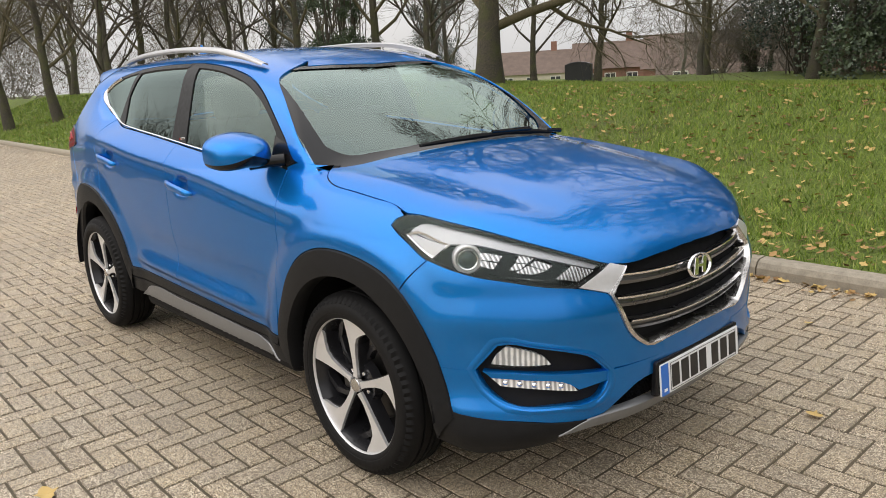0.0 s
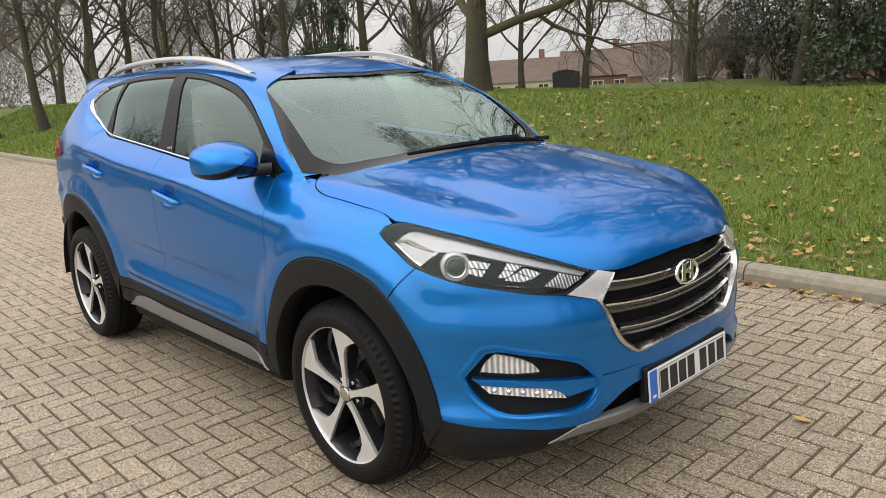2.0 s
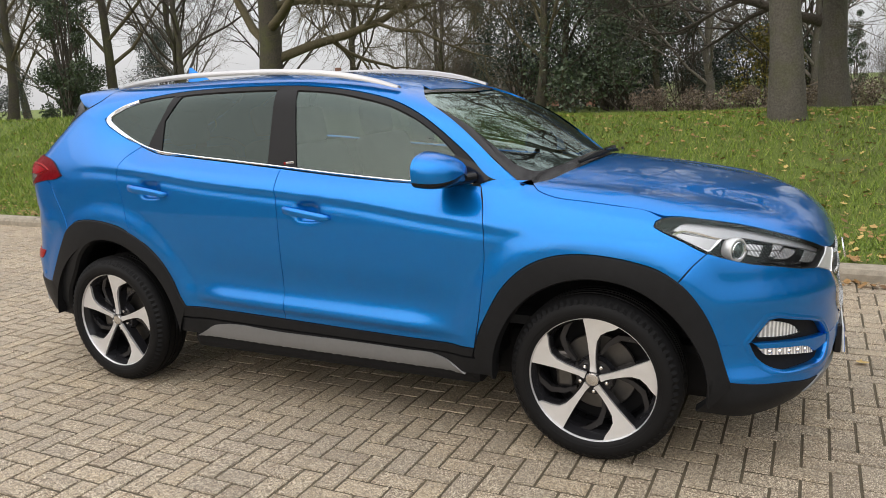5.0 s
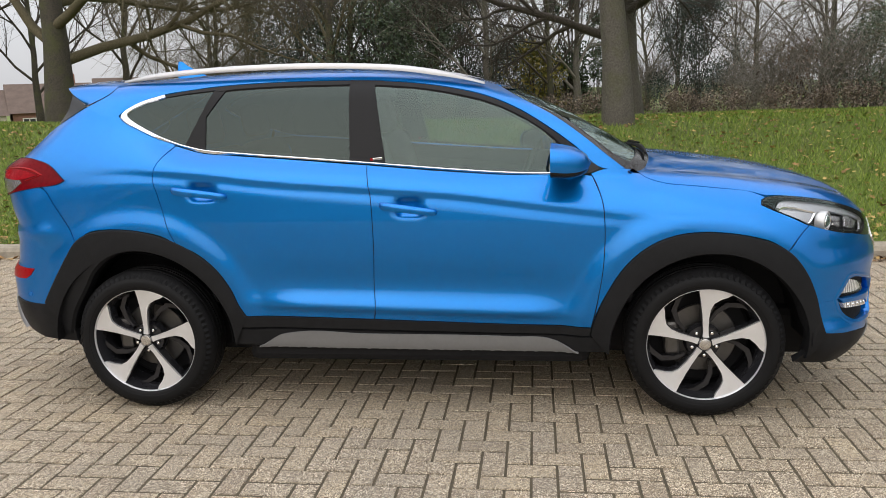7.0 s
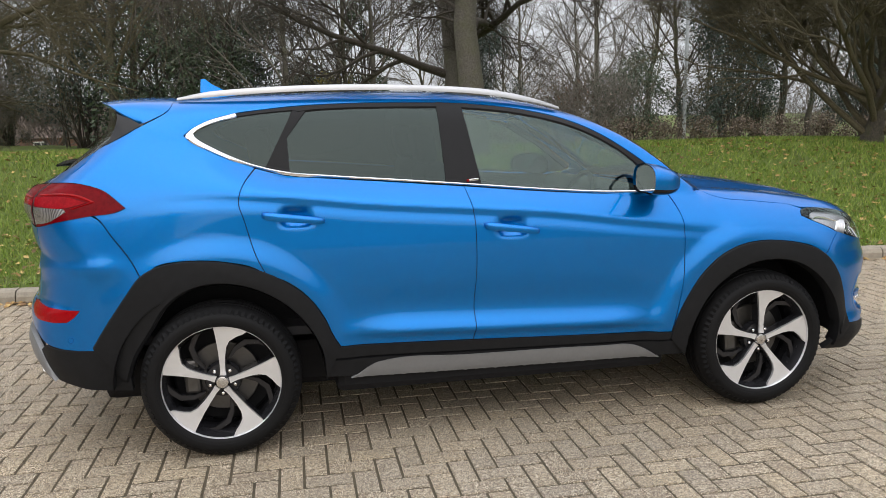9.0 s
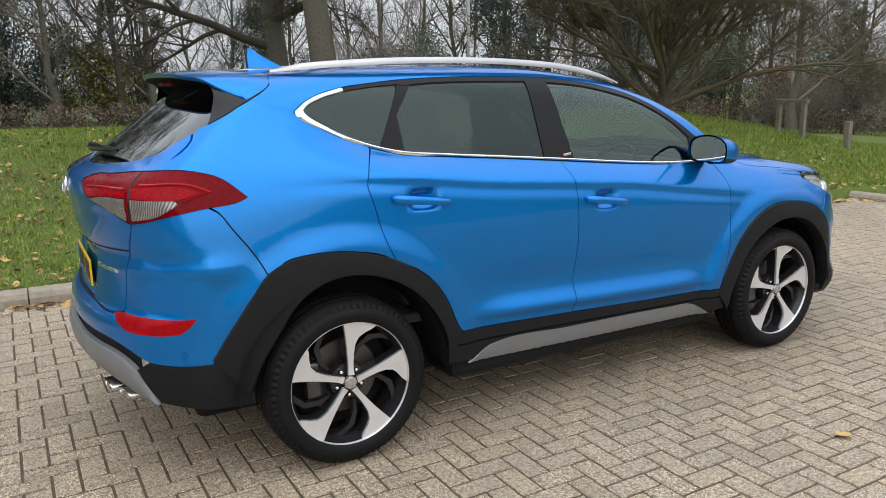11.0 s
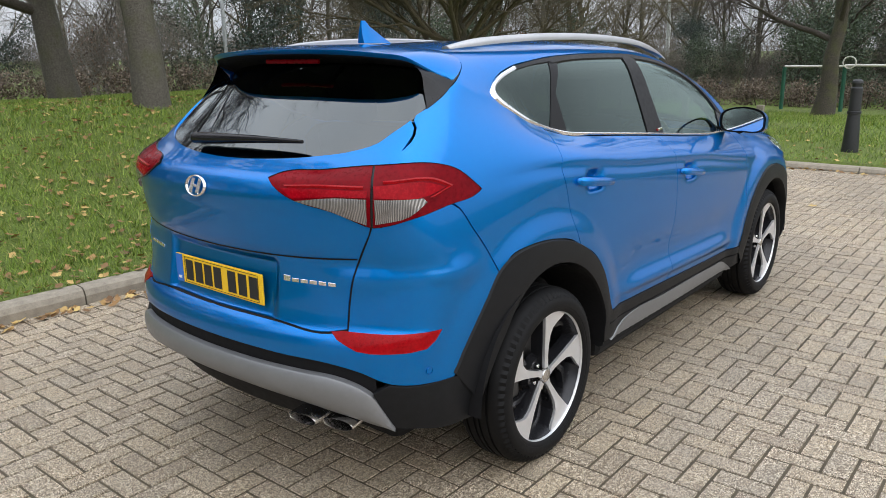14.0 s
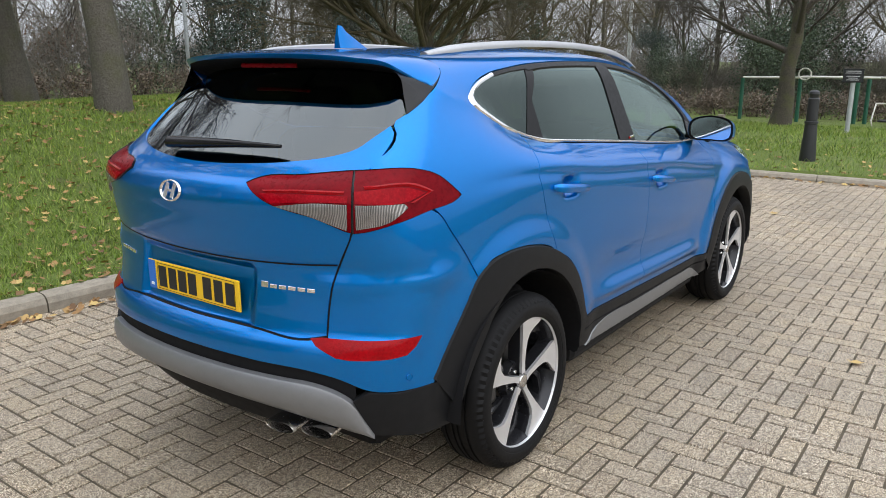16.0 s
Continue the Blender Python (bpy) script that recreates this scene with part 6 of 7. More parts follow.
class Wood:
    """Gathers tapered tubes into arrays."""

    def __init__(self):
        self.v, self.f, self.n, self.q, self.ends = [], [], 0, [], []

    def limb(self, pts, radii, sides):
        pts = np.array(pts)
        d = np.gradient(pts, axis=0)
        d /= np.maximum(np.linalg.norm(d, axis=1), 1e-9)[:, None]
        ref = np.where(np.abs(d[:, 2:3]) > 0.9, np.array([[1.0, 0, 0]]), np.array([[0, 0, 1.0]]))
        a = np.cross(d, ref)
        a /= np.maximum(np.linalg.norm(a, axis=1), 1e-9)[:, None]
        b = np.cross(d, a)
        t = 2 * math.pi * np.arange(sides) / sides
        ring = pts[:, None] + np.array(radii)[:, None, None] * (np.cos(t)[None, :, None] * a[:, None] + np.sin(t)[None, :, None] * b[:, None])
        self.v.append(ring.reshape(-1, 3))
        k, m = self.n, len(pts)
        for i in range(m - 1):
            for j in range(sides):
                j2 = (j + 1) % sides
                self.f.append((k + i * sides + j, k + i * sides + j2, k + (i + 1) * sides + j2, k + (i + 1) * sides + j))
        self.n += m * sides

    def spray(self, rg, p, d, length, radius, spread, bend=0.25, single=False):
        """Many thin twigs at once: from places p, along ways near d. Returns places and ways along them for smaller twigs."""
        n = len(p)
        w = d + rg.normal(0, spread, (n, 3))
        w /= np.linalg.norm(w, axis=1)[:, None]
        w2 = w + rg.normal(0, bend, (n, 3))
        w2 /= np.linalg.norm(w2, axis=1)[:, None]
        q = p + w * length[:, None] * 0.5
        r = q + w2 * length[:, None] * 0.5
        a = np.cross(w, rg.normal(0, 1, (n, 3)))
        a /= np.maximum(np.linalg.norm(a, axis=1), 1e-9)[:, None]
        b = np.cross(w, a)
        t = 2 * math.pi * np.arange(3) / 3
        ring = np.cos(t)[None, :, None] * a[:, None] + np.sin(t)[None, :, None] * b[:, None]
        ends = ((p, 1.0), (r, 0.35)) if single else ((p, 1.0), (q, 0.7), (r, 0.35))
        m = len(ends)
        v = np.concatenate([c[:, None] + ring * (radius * k)[:, None, None] for c, k in ends], 1)
        self.v.append(v.reshape(-1, 3))
        quad = np.array([(i * 3 + j, i * 3 + (j + 1) % 3, (i + 1) * 3 + (j + 1) % 3, (i + 1) * 3 + j) for i in range(m - 1) for j in range(3)])
        self.q.append((self.n + 3 * m * np.arange(n)[:, None, None] + quad[None]).reshape(-1, 4))
        self.n += 3 * m * n
        return p, q, r, w, w2

    def mesh(self, name, mat, parent, label=""):
        v = np.concatenate(self.v)
        q = np.concatenate([np.array(self.f, np.int32).reshape(-1, 4)] + self.q)
        me = bpy.data.meshes.new(name)
        me.vertices.add(len(v))
        me.vertices.foreach_set("co", v.ravel())
        me.loops.add(4 * len(q))
        me.loops.foreach_set("vertex_index", q.ravel().astype(np.int32))
        me.polygons.add(len(q))
        me.polygons.foreach_set("loop_start", np.arange(0, 4 * len(q), 4, dtype=np.int32))
        me.polygons.foreach_set("use_smooth", np.ones(len(q), bool))
        me.update(calc_edges=True)
        me.materials.append(mat)
        ob = new(name, me)
        ob.parent = parent
        return tagged(ob, label)


def unit(v):
    return v / max(np.linalg.norm(v), 1e-9)


def grow(wood, rg, start, way, length, radius, level, plan):
    """A limb that wanders, and the limbs that leave it."""
    segs, sides, kids, spread, ratio, lift, wander = plan[level]
    pts, radii, p, d = [start], [radius], start.copy(), unit(way)
    for i in range(segs):
        d = unit(d + rg.normal(0, wander, 3) + np.array([0, 0, lift]))
        p = p + d * length / segs
        pts.append(p)
        radii.append(radius * (1 - 0.82 * (i + 1) / segs) + 0.002)
    wood.limb(pts, radii, sides)
    if level + 1 == len(plan):
        wood.ends.append((np.array(pts), radius, length))
    if level + 1 < len(plan):
        n = kids if isinstance(kids, int) else rg.integers(kids[0], kids[1] + 1)
        for j in range(n):
            s = 0.22 + 0.78 * (j + rg.random()) / n
            i = min(int(s * segs), segs - 1)
            f = s * segs - i
            q = pts[i] + (pts[i + 1] - pts[i]) * f
            axis = unit(pts[i + 1] - pts[i])
            side = unit(np.cross(axis, rg.normal(0, 1, 3)))
            a = radians(spread * rg.uniform(0.7, 1.25))
            way2 = axis * math.cos(a) + side * math.sin(a)
            grow(wood, rg, q, way2, length * ratio * rg.uniform(0.7, 1.15) * (1.1 - 0.45 * s), max(0.004, (radii[i] + (radii[i + 1] - radii[i]) * f) * 0.62), level + 1, plan)


def bare_tree(seed, height, girth, fork, limbs, plan, bark, twig, lean=0.05, reach=0.62, rise=0.7, label="", flare=1.7, twigs=(7, 6), droop=0.0, top=0.75):
    """A leafless tree: a flared trunk, limbs from the fork upwards, and twigs."""
    rg = np.random.default_rng(seed)
    tree = empty("tree", None, label or "bare winter tree with a grey trunk on grass", "tree", "bare trees round the court")
    trunk, crown = Wood(), Wood()
    d = unit(np.array([rg.normal(0, lean), rg.normal(0, lean), 1]))
    n = 10
    pts = [np.array([0, 0, -0.15])] + [d * height * top * (i / n) ** 1.0 + rg.normal(0, 0.04, 3) * (i > 0) for i in range(n + 1)]
    radii = [girth * flare] + [girth * (1 - 0.80 * i / n) * (1 + (flare - 1) * math.exp(-i * 1.3)) for i in range(n + 1)]
    trunk.limb(pts, radii, 14)
    for j in range(limbs):
        s = fork + (1 - fork) * ((j + rg.random() * 0.8) / limbs) ** 1.1
        k = 1 + s * n
        i = min(int(k), n)
        q = pts[i] + (pts[i + 1] - pts[i]) * (k - i)
        a = 2.4 * j + rg.normal(0, 0.4)
        up = rise * rg.uniform(0.5, 1.3) + 0.6 * s
        grow(crown, rg, q, np.array([math.cos(a), math.sin(a), up]), height * reach * rg.uniform(0.75, 1.1) * (1.15 - 0.6 * s), girth * 0.46 * (1 - 0.55 * s), 0, plan)
    # twigs and smaller twigs, drawn from the last limbs
    first, second = twigs
    p, d, ln = [], [], []
    for pts_, r_, l_ in crown.ends:
        m = len(pts_) - 1
        t = rg.random(first) * m
        i = np.minimum(t.astype(int), m - 1)
        p.append(pts_[i] + (pts_[i + 1] - pts_[i]) * (t - i)[:, None])
        way = pts_[i + 1] - pts_[i]
        d.append(way / np.maximum(np.linalg.norm(way, axis=1), 1e-9)[:, None])
        ln.append(l_ * rg.uniform(0.45, 0.85, first))
    p, d, ln = np.concatenate(p), np.concatenate(d), np.concatenate(ln)
    a0, b0, c0, w0, w1 = crown.spray(rg, p, d + (0, 0, droop), ln, np.full(len(p), 0.006), 0.55)
    f = rg.random((len(p), second))[:, :, None]
    pp = np.where(f < 0.5, a0[:, None] + (b0 - a0)[:, None] * f * 2, b0[:, None] + (c0 - b0)[:, None] * (f * 2 - 1)).reshape(-1, 3)
    crown.spray(rg, pp, np.repeat(w1, second, 0) + (0, 0, droop), np.repeat(ln, second) * rg.uniform(0.3, 0.7, len(pp)), np.full(len(pp), 0.0035), 0.6, single=True)
    trunk.mesh("trunk", bark, tree)
    crown.mesh("crown", twig, tree, "bare branches and twigs")
    return tree


def leaf_cloud(rg, centres, radii, count, size, flat=1.0):
    """Many small folded leaves scattered through rounded clumps."""
    k = rg.integers(0, len(centres), count)
    u = rg.normal(0, 1, (count, 3))
    u /= np.linalg.norm(u, axis=1)[:, None]
    r = rg.random(count) ** 0.45
    c = np.array(centres)[k] + u * (r * np.array(radii)[k])[:, None] * (1, 1, flat)
    a = rg.normal(0, 1, (count, 3))
    a /= np.linalg.norm(a, axis=1)[:, None]
    b = np.cross(a, rg.normal(0, 1, (count, 3)))
    b /= np.maximum(np.linalg.norm(b, axis=1), 1e-6)[:, None]
    s = size * rg.uniform(0.6, 1.4, count)[:, None]
    v = np.stack([c - a * s, c + b * s * 0.55, c + a * s, c - b * s * 0.55], 1).reshape(-1, 3)
    f = [(4 * i, 4 * i + 1, 4 * i + 2, 4 * i + 3) for i in range(count)]
    return v, f


def shrub(seed, w, h, mat, count, size, label, clumps=14, stems=TWIG, name="shrub", base=0.1, bare=0, twig=0.5, thick=0.005):
    rg = np.random.default_rng(seed)
    ob = empty(name, None, label, name.replace("_", " "), "shrubs behind the lawn")
    cs, rs = [], []
    for i in range(clumps):
        z = h * (base + (0.92 - base) * rg.random())
        k = 1 - 0.55 * (z / h) ** 2
        a = rg.uniform(0, 2 * math.pi)
        d = w * 0.5 * k * rg.random() ** 0.6
        cs.append((d * math.cos(a), d * math.sin(a), z))
        rs.append(w * rg.uniform(0.13, 0.27))
    wood = Wood()
    for c, r in zip(cs, rs):
        p0 = np.array([rg.normal(0, w * 0.06), rg.normal(0, w * 0.06), -0.1])
        mid = (p0 + np.array(c)) / 2 + rg.normal(0, 0.08 * w, 3)
        wood.limb([p0, mid, np.array(c)], [0.035, 0.022, 0.008], 5)
        for _ in range(5):
            wood.limb([np.array(c), np.array(c) + rg.normal(0, r * 0.8, 3) + (0, 0, r * 0.5)], [0.008, 0.003], 3)
    if bare:
        k = rg.integers(0, len(cs), bare)
        p = np.array(cs)[k] + rg.normal(0, 0.45, (bare, 3)) * np.array(rs)[k][:, None]
        wood.spray(rg, p, rg.normal(0, 0.4, (bare, 3)) + (0, 0, 0.8), twig * rg.uniform(0.5, 1.6, bare), np.full(bare, thick), 0.35, single=True)
    wood.mesh("stem", stems, ob)
    v, f = leaf_cloud(rg, cs, rs, count, size)
    mesh_object("foliage", v, f, mat, ob, smooth=False)
    return ob


def hedge(seed, a, b, width, height, mat, count, size, label, z_of):
    """A clipped hedge along a line: stems and leaves."""
    rg = np.random.default_rng(seed)
    a, b = np.array(a, float), np.array(b, float)
    ob = empty("hedge", None, label, "hedge")
    n = int(np.linalg.norm(b - a) / 0.5)
    cs, rs, wood = [], [], Wood()
    for i in range(n):
        for lev in (0.25, 0.55, 0.82):
            p = a + (b - a) * (i + rg.random()) / n
            z0 = float(z_of(p[0], p[1]))
            cs.append((p[0] + rg.normal(0, width * 0.2), p[1] + rg.normal(0, width * 0.2), z0 + height * (lev + rg.normal(0, 0.04))))
            rs.append(width * rg.uniform(0.32, 0.5))
        wood.limb([np.array([p[0], p[1], z0 - 0.05]), np.array([p[0] + rg.normal(0, 0.15), p[1] + rg.normal(0, 0.15), z0 + height * rg.uniform(0.8, 1.1)])], [0.02, 0.005], 4)
    tagged(wood.mesh("stem", TWIG, ob), kind="stuff")
    v, f = leaf_cloud(rg, cs, rs, count, size)
    mesh_object("foliage", v, f, mat, ob, smooth=False)
    return ob


def stand(ob, x, y, turn=0.0, size=1.0, dz=0.0):
    m = Matrix.Translation((x, y, float(lawn_z(np.array(x), np.array(y))) + dz - 0.05)) @ Matrix.Rotation(turn, 4, "Z")
    ob.matrix_basis = m
    ob.scale = (size, size, size)
    return ob


def again(ob, x, y, turn, size):
    c = copy_thing(ob, Matrix.Identity(4))
    return stand(c, x, y, turn, size)


# plans of growth: segments, sides, children, spread, length ratio, lift, wander
OAK = [(7, 7, 9, 42, 0.50, 0.02, 0.15), (5, 5, 7, 44, 0.55, -0.01, 0.20), (4, 4, 0, 44, 0.58, -0.02, 0.22)]
THIN = [(5, 5, 8, 36, 0.48, 0.10, 0.14), (4, 4, 0, 38, 0.5, 0.06, 0.18)]
FAN = [(6, 5, 9, 28, 0.50, 0.05, 0.12), (4, 3, 6, 32, 0.55, 0.05, 0.16), (3, 3, 0, 32, 0.6, 0.04, 0.18)]

# the large trees near the court
stand(bare_tree(11, 11.0, 0.27, 0.15, 17, OAK, BARK, TWIG_OLIVE, reach=0.52, rise=0.26, label="broad bare tree with mossy trunk and low spreading limbs", flare=1.4), -8.94, 10.4, 0.4)
stand(bare_tree(12, 13.0, 0.20, 0.15, 12, OAK, BARK_GREY, TWIG, reach=0.36, rise=0.30, label="tall bare tree with a pale grey trunk", flare=1.22), 1.77, 7.14, 1.1)
stand(bare_tree(13, 13.0, 0.22, 0.15, 12, OAK, BARK_GREY, TWIG, reach=0.36, rise=0.30, label="tall bare tree with a pale grey trunk", flare=1.22), 2.39, 10.89, 2.9)
stand(bare_tree(14, 7.5, 0.15, 0.03, 34, FAN, BARK, TWIG_OLIVE, reach=0.60, rise=0.75, label="low bare tree with limbs fanning from its base", top=0.30, twigs=(8, 6)), 9.4, 8.0, 0.2)
stand(bare_tree(15, 9.0, 0.185, 0.24, 13, OAK, BARK, TWIG, reach=0.44, rise=0.50, label="broad bare tree beside the exercise frame", flare=1.5), 15.39, 2.08, 0.9)
# rows of smaller bare trees
thin_a = bare_tree(21, 11.0, 0.115, 0.13, 17, THIN, BARK, TWIG, reach=0.40, rise=0.85, flare=1.4, twigs=(4, 5))
thin_b = bare_tree(22, 12.5, 0.13, 0.14, 18, THIN, BARK, TWIG_OLIVE, reach=0.36, rise=0.95, flare=1.4, twigs=(4, 5))
thin_c = bare_tree(23, 10.0, 0.10, 0.08, 18, THIN, BARK_GREY, TWIG_PALE, reach=0.34, rise=1.0, twigs=(4, 4))
stand(thin_a, -19.5, 5.3, 0.3, 0.85)
stand(thin_b, -25.0, 5.6, 1.3, 1.15)
stand(thin_c, -12.5, 26.0, 0.4, 1.1)
for i, (src, x, y, s) in enumerate(((thin_b, -27.5, 4.6, 1.2), (thin_a, -24.0, 7.2, 1.1), (thin_b, -30.0, 10.5, 1.2), (thin_a, -24.0, 9.4, 1.0), (thin_b, -33, 14, 1.2), (thin_a, -26.5, 13.2, 1.1), (thin_b, -22.5, 13.6, 1.15), (thin_a, -30, 17, 1.2), (thin_b, -19.5, 15.5, 1.25), (thin_a, -18.0, 17.0, 1.0), (thin_a, -38, 20, 1.2), (thin_b, -36, 24, 1.3), (thin_a, -14.6, 13.6, 0.95), (thin_b, -44, 12, 1.3), (thin_a, -48, 22, 1.3), (thin_b, -40, 6, 1.2), (thin_a, -34, 5, 1.2), (thin_c, -28, 20, 1.2), (thin_c, -22, 21, 1.1), (thin_a, -16, 20, 1.0), (thin_b, -52, 9, 1.4), (thin_a, -58, 16, 1.4))):
    again(src, x, y, i * 1.7, s)

# the wood behind the lawn: bare trees, ivy-clad trunks, dark evergreens
rg = np.random.default_rng(77)
oval_bush = shrub(31, 5.0, 4.5, EVERGREEN, 13000, 0.055, "dense dark evergreen shrub behind the lawn", 22)
tall_bush = shrub(32, 5.5, 8.5, CONIFER, 18000, 0.062, "tall dark conifer behind the lawn", 34, name="conifer")
ivy_tree = shrub(33, 1.9, 8.5, IVY, 9000, 0.050, "ivy-clad trunk in the wood", 26, name="ivy_tree", base=0.02)
brown_bush = shrub(34, 4.2, 2.6, BROWN_LEAF, 1100, 0.04, "brown tangled bare undergrowth behind the hedge", 18, stems=TWIG_PALE, bare=1500, twig=0.9, thick=0.008)
rust_bush = shrub(35, 3.4, 2.4, RUST_LEAF, 2400, 0.06, "rust-coloured shrub behind the hedge", 14)
gold_bush = shrub(36, 3.2, 3.0, YELLOW_LEAF, 2400, 0.07, "yellow-green shrub beside the road", 14)
stand(tall_bush, -8.3, 25.5, 0.0, 0.88)
stand(oval_bush, -4.4, 24.0, 0.5, 1.15)
stand(ivy_tree, 2.0, 26.0, 0.0, 1.1)
stand(brown_bush, 8.0, 19.5, 0.0, 1.0)
stand(rust_bush, 22.0, 14.5, 0.0, 1.0)
stand(gold_bush, 0.6, 25.0, 0.0, 0.9)
spots = []
for i in range(26):
    ang, dist = radians(-2 + 112 * (i + rg.random()) / 26), rg.uniform(25, 36)
    spots.append((-1.0 + dist * math.cos(ang), -2.0 + dist * math.sin(ang), dist))
for i, (x, y, dist) in enumerate(spots):
    src = (brown_bush, ivy_tree, brown_bush, oval_bush, brown_bush, tall_bush)[i % 6]
    again(src, x, y, rg.uniform(0, 6), rg.uniform(0.5, 0.8) * (0.75 if src is tall_bush else 1))
for i in range(46):
    ang, dist = radians(-6 + 125 * (i + rg.random()) / 46), rg.uniform(24, 44)
    again((thin_a, thin_b, thin_c)[i % 3], -1.0 + dist * math.cos(ang), -2.0 + dist * math.sin(ang), rg.uniform(0, 6), rg.uniform(0.85, 1.25))
for x, y, s in ((-13, 28, 0.8), (-10.5, 30, 0.7)):
    again(brown_bush, x, y, x, s * 1.3)
for x, y, s in ((-5.8, 27.5, 0.9), (-2.2, 26.0, 0.7), (14.5, 21.0, 0.8)):
    again(tall_bush, x, y, x, s)
for x, y, s in ((-26, 24, 0.8), (-33, 20, 0.9)):
    again(tall_bush, x, y, x, s * 0.7)
for x, y, s in ((-17.6, 12.0, 0.75), (-20.5, 14.4, 0.9), (-23, 17, 0.9)):
    again(ivy_tree, x, y, x, s)
again(rust_bush, 9.5, 22.5, 1.0, 0.9)
again(rust_bush, 20.5, 16.0, 2.0, 0.8)
# undergrowth close behind the hedge
for i in range(15):
    y = -7 + 23 * (i + rg.random()) / 15
    again((brown_bush, oval_bush, brown_bush)[i % 3], 25.5 + rg.uniform(0, 3) - 0.15 * max(0, y - 8), y, rg.uniform(0, 6), rg.uniform(0.55, 0.85))
# far belt that closes the view; its pale colours stand in for haze
far_wood = shrub(41, 16.0, 9.0, BROWN_LEAF, 1500, 0.16, "distant brown leafless wood beyond the road", 40, stems=TWIG_PALE, name="far_wood", bare=2600, twig=2.2, thick=0.022)
stand(far_wood, 40, 40)
for i in range(32):
    a = radians(-35 + 360 * i / 32)
    if 112 < math.degrees(a) < 150 or math.degrees(a) > 252 or math.degrees(a) < -22:
        continue
    # copies past 198 degrees are unseen, added to darken reflections in the car
    deg_ = math.degrees(a)
    dist = 46 if deg_ < 55 or deg_ > 198 else 66
    again(far_wood, dist * math.cos(a), dist * math.sin(a), i, rg.uniform(0.9, 1.1) * (1.0 if deg_ > 198 else 0.75 if deg_ > 150 else 0.40 if deg_ > 60 else 0.55))
lawn_here = lambda x, y: lawn_z(np.array(x), np.array(y))
hedge(51, (-3.0, 20.5), (21.0, 14.2), 0.8, 0.66, BROWN_LEAF, 30000, 0.034, "low brown hedge along the back of the lawn", lawn_here)
hedge(52, (21.5, 14.0), (22.5, -4.0), 0.9, 0.70, BROWN_LEAF, 26000, 0.034, "low brown hedge beyond the exercise frame", lawn_here)

# ---- grass blades and fallen leaves ----
GRASS = Shade("grass_blades")
GRASS.into(GRASS.ramp(GRASS.by_island(), (0.0, (0.060, 0.105, 0.010)), (0.45, (0.150, 0.240, 0.022)), (0.85, (0.250, 0.335, 0.045)), (1.0, (0.36, 0.33, 0.12))), "Base Color").put(Roughness=0.55)
rg = np.random.default_rng(8)


def scatter(n, x0, x1, depth, rgx):
    """Places on the lawn beside the court and beyond the front kerb, denser near the kerb."""
    x = rgx.uniform(x0, x1, n)
    y = kerb_y(x) + 0.16 + depth * rgx.random(n) ** 1.6
    return x, y


x1, y1 = scatter(380000, -13, 13, 12.0, rg)
x2 = FRONT_KERB + 0.2 + 9 * rg.random(45000) ** 1.5
y2 = rg.uniform(-5, 3.5, 45000)
x3, y3 = scatter(60000, -36, -13, 10.0, rg)
gx, gy = np.concatenate([x1, x2, x3]), np.concatenate([y1, y2, y3])
patch = np.sin(gx * 2.1 + 3 * np.sin(gy * 0.9)) * np.sin(gy * 1.7 + 2 * np.sin(gx * 0.7))
worn = ((gy - kerb_y(gx) < 0.55) & (gx < 8)) | ((gx - FRONT_KERB < 1.9) & (gx > FRONT_KERB) & (np.abs(gy - 0.2) < 1.3))
keep = (patch + rg.normal(0, 0.5, len(gx)) > -0.75) & ~(worn & (rg.random(len(gx)) < 0.75))
gx, gy = gx[keep], gy[keep]
n = len(gx)
gz = lawn_z(gx, gy)
size = rg.uniform(0.025, 0.065, n) * (1 + 0.03 * np.hypot(gx, gy))
a = rg.uniform(0, 2 * math.pi, n)
lean = rg.normal(0, 0.5, (n, 2))
wx, wy = np.cos(a) * 0.0030 * (1 + 0.12 * np.hypot(gx, gy)), np.sin(a) * 0.0030 * (1 + 0.12 * np.hypot(gx, gy))
v = np.stack([np.stack([gx - wx, gy - wy, gz - 0.005], 1), np.stack([gx + wx, gy + wy, gz - 0.005], 1), np.stack([gx + lean[:, 0] * size, gy + lean[:, 1] * size, gz + size], 1)], 1).reshape(-1, 3)
me = bpy.data.meshes.new("grass")
me.vertices.add(3 * n)
me.vertices.foreach_set("co", v.ravel())
me.loops.add(3 * n)
me.loops.foreach_set("vertex_index", np.arange(3 * n, dtype=np.int32))
me.polygons.add(n)
me.polygons.foreach_set("loop_start", np.arange(0, 3 * n, 3, dtype=np.int32))
me.update(calc_edges=True)
me.materials.append(GRASS.mat)
tagged(new("grass", me), "short green winter grass with worn patches", "grass", kind="stuff")

LITTER = make_leaf("fallen_leaves", (0.13, 0.068, 0.028), (0.31, 0.175, 0.062), (0.56, 0.40, 0.14), 0.7)
LEAF_SHAPE = [(0, -1.0), (0.35, -0.75), (0.55, -0.25), (0.95, 0.0), (0.5, 0.2), (0.42, 0.65), (0, 1.0), (-0.42, 0.65), (-0.5, 0.2), (-0.95, 0.0), (-0.55, -0.25), (-0.35, -0.75)]


def leaf_mesh(bm, m, curl=0.25):
    mid = bm.verts.new(m @ Vector((0, 0, 0)))
    ring = [bm.verts.new(m @ Vector((x, y, curl * (x * x + 0.5 * y * y)))) for x, y in LEAF_SHAPE]
    for i in range(len(ring)):
        bm.faces.new((mid, ring[i], ring[(i + 1) % len(ring)]))


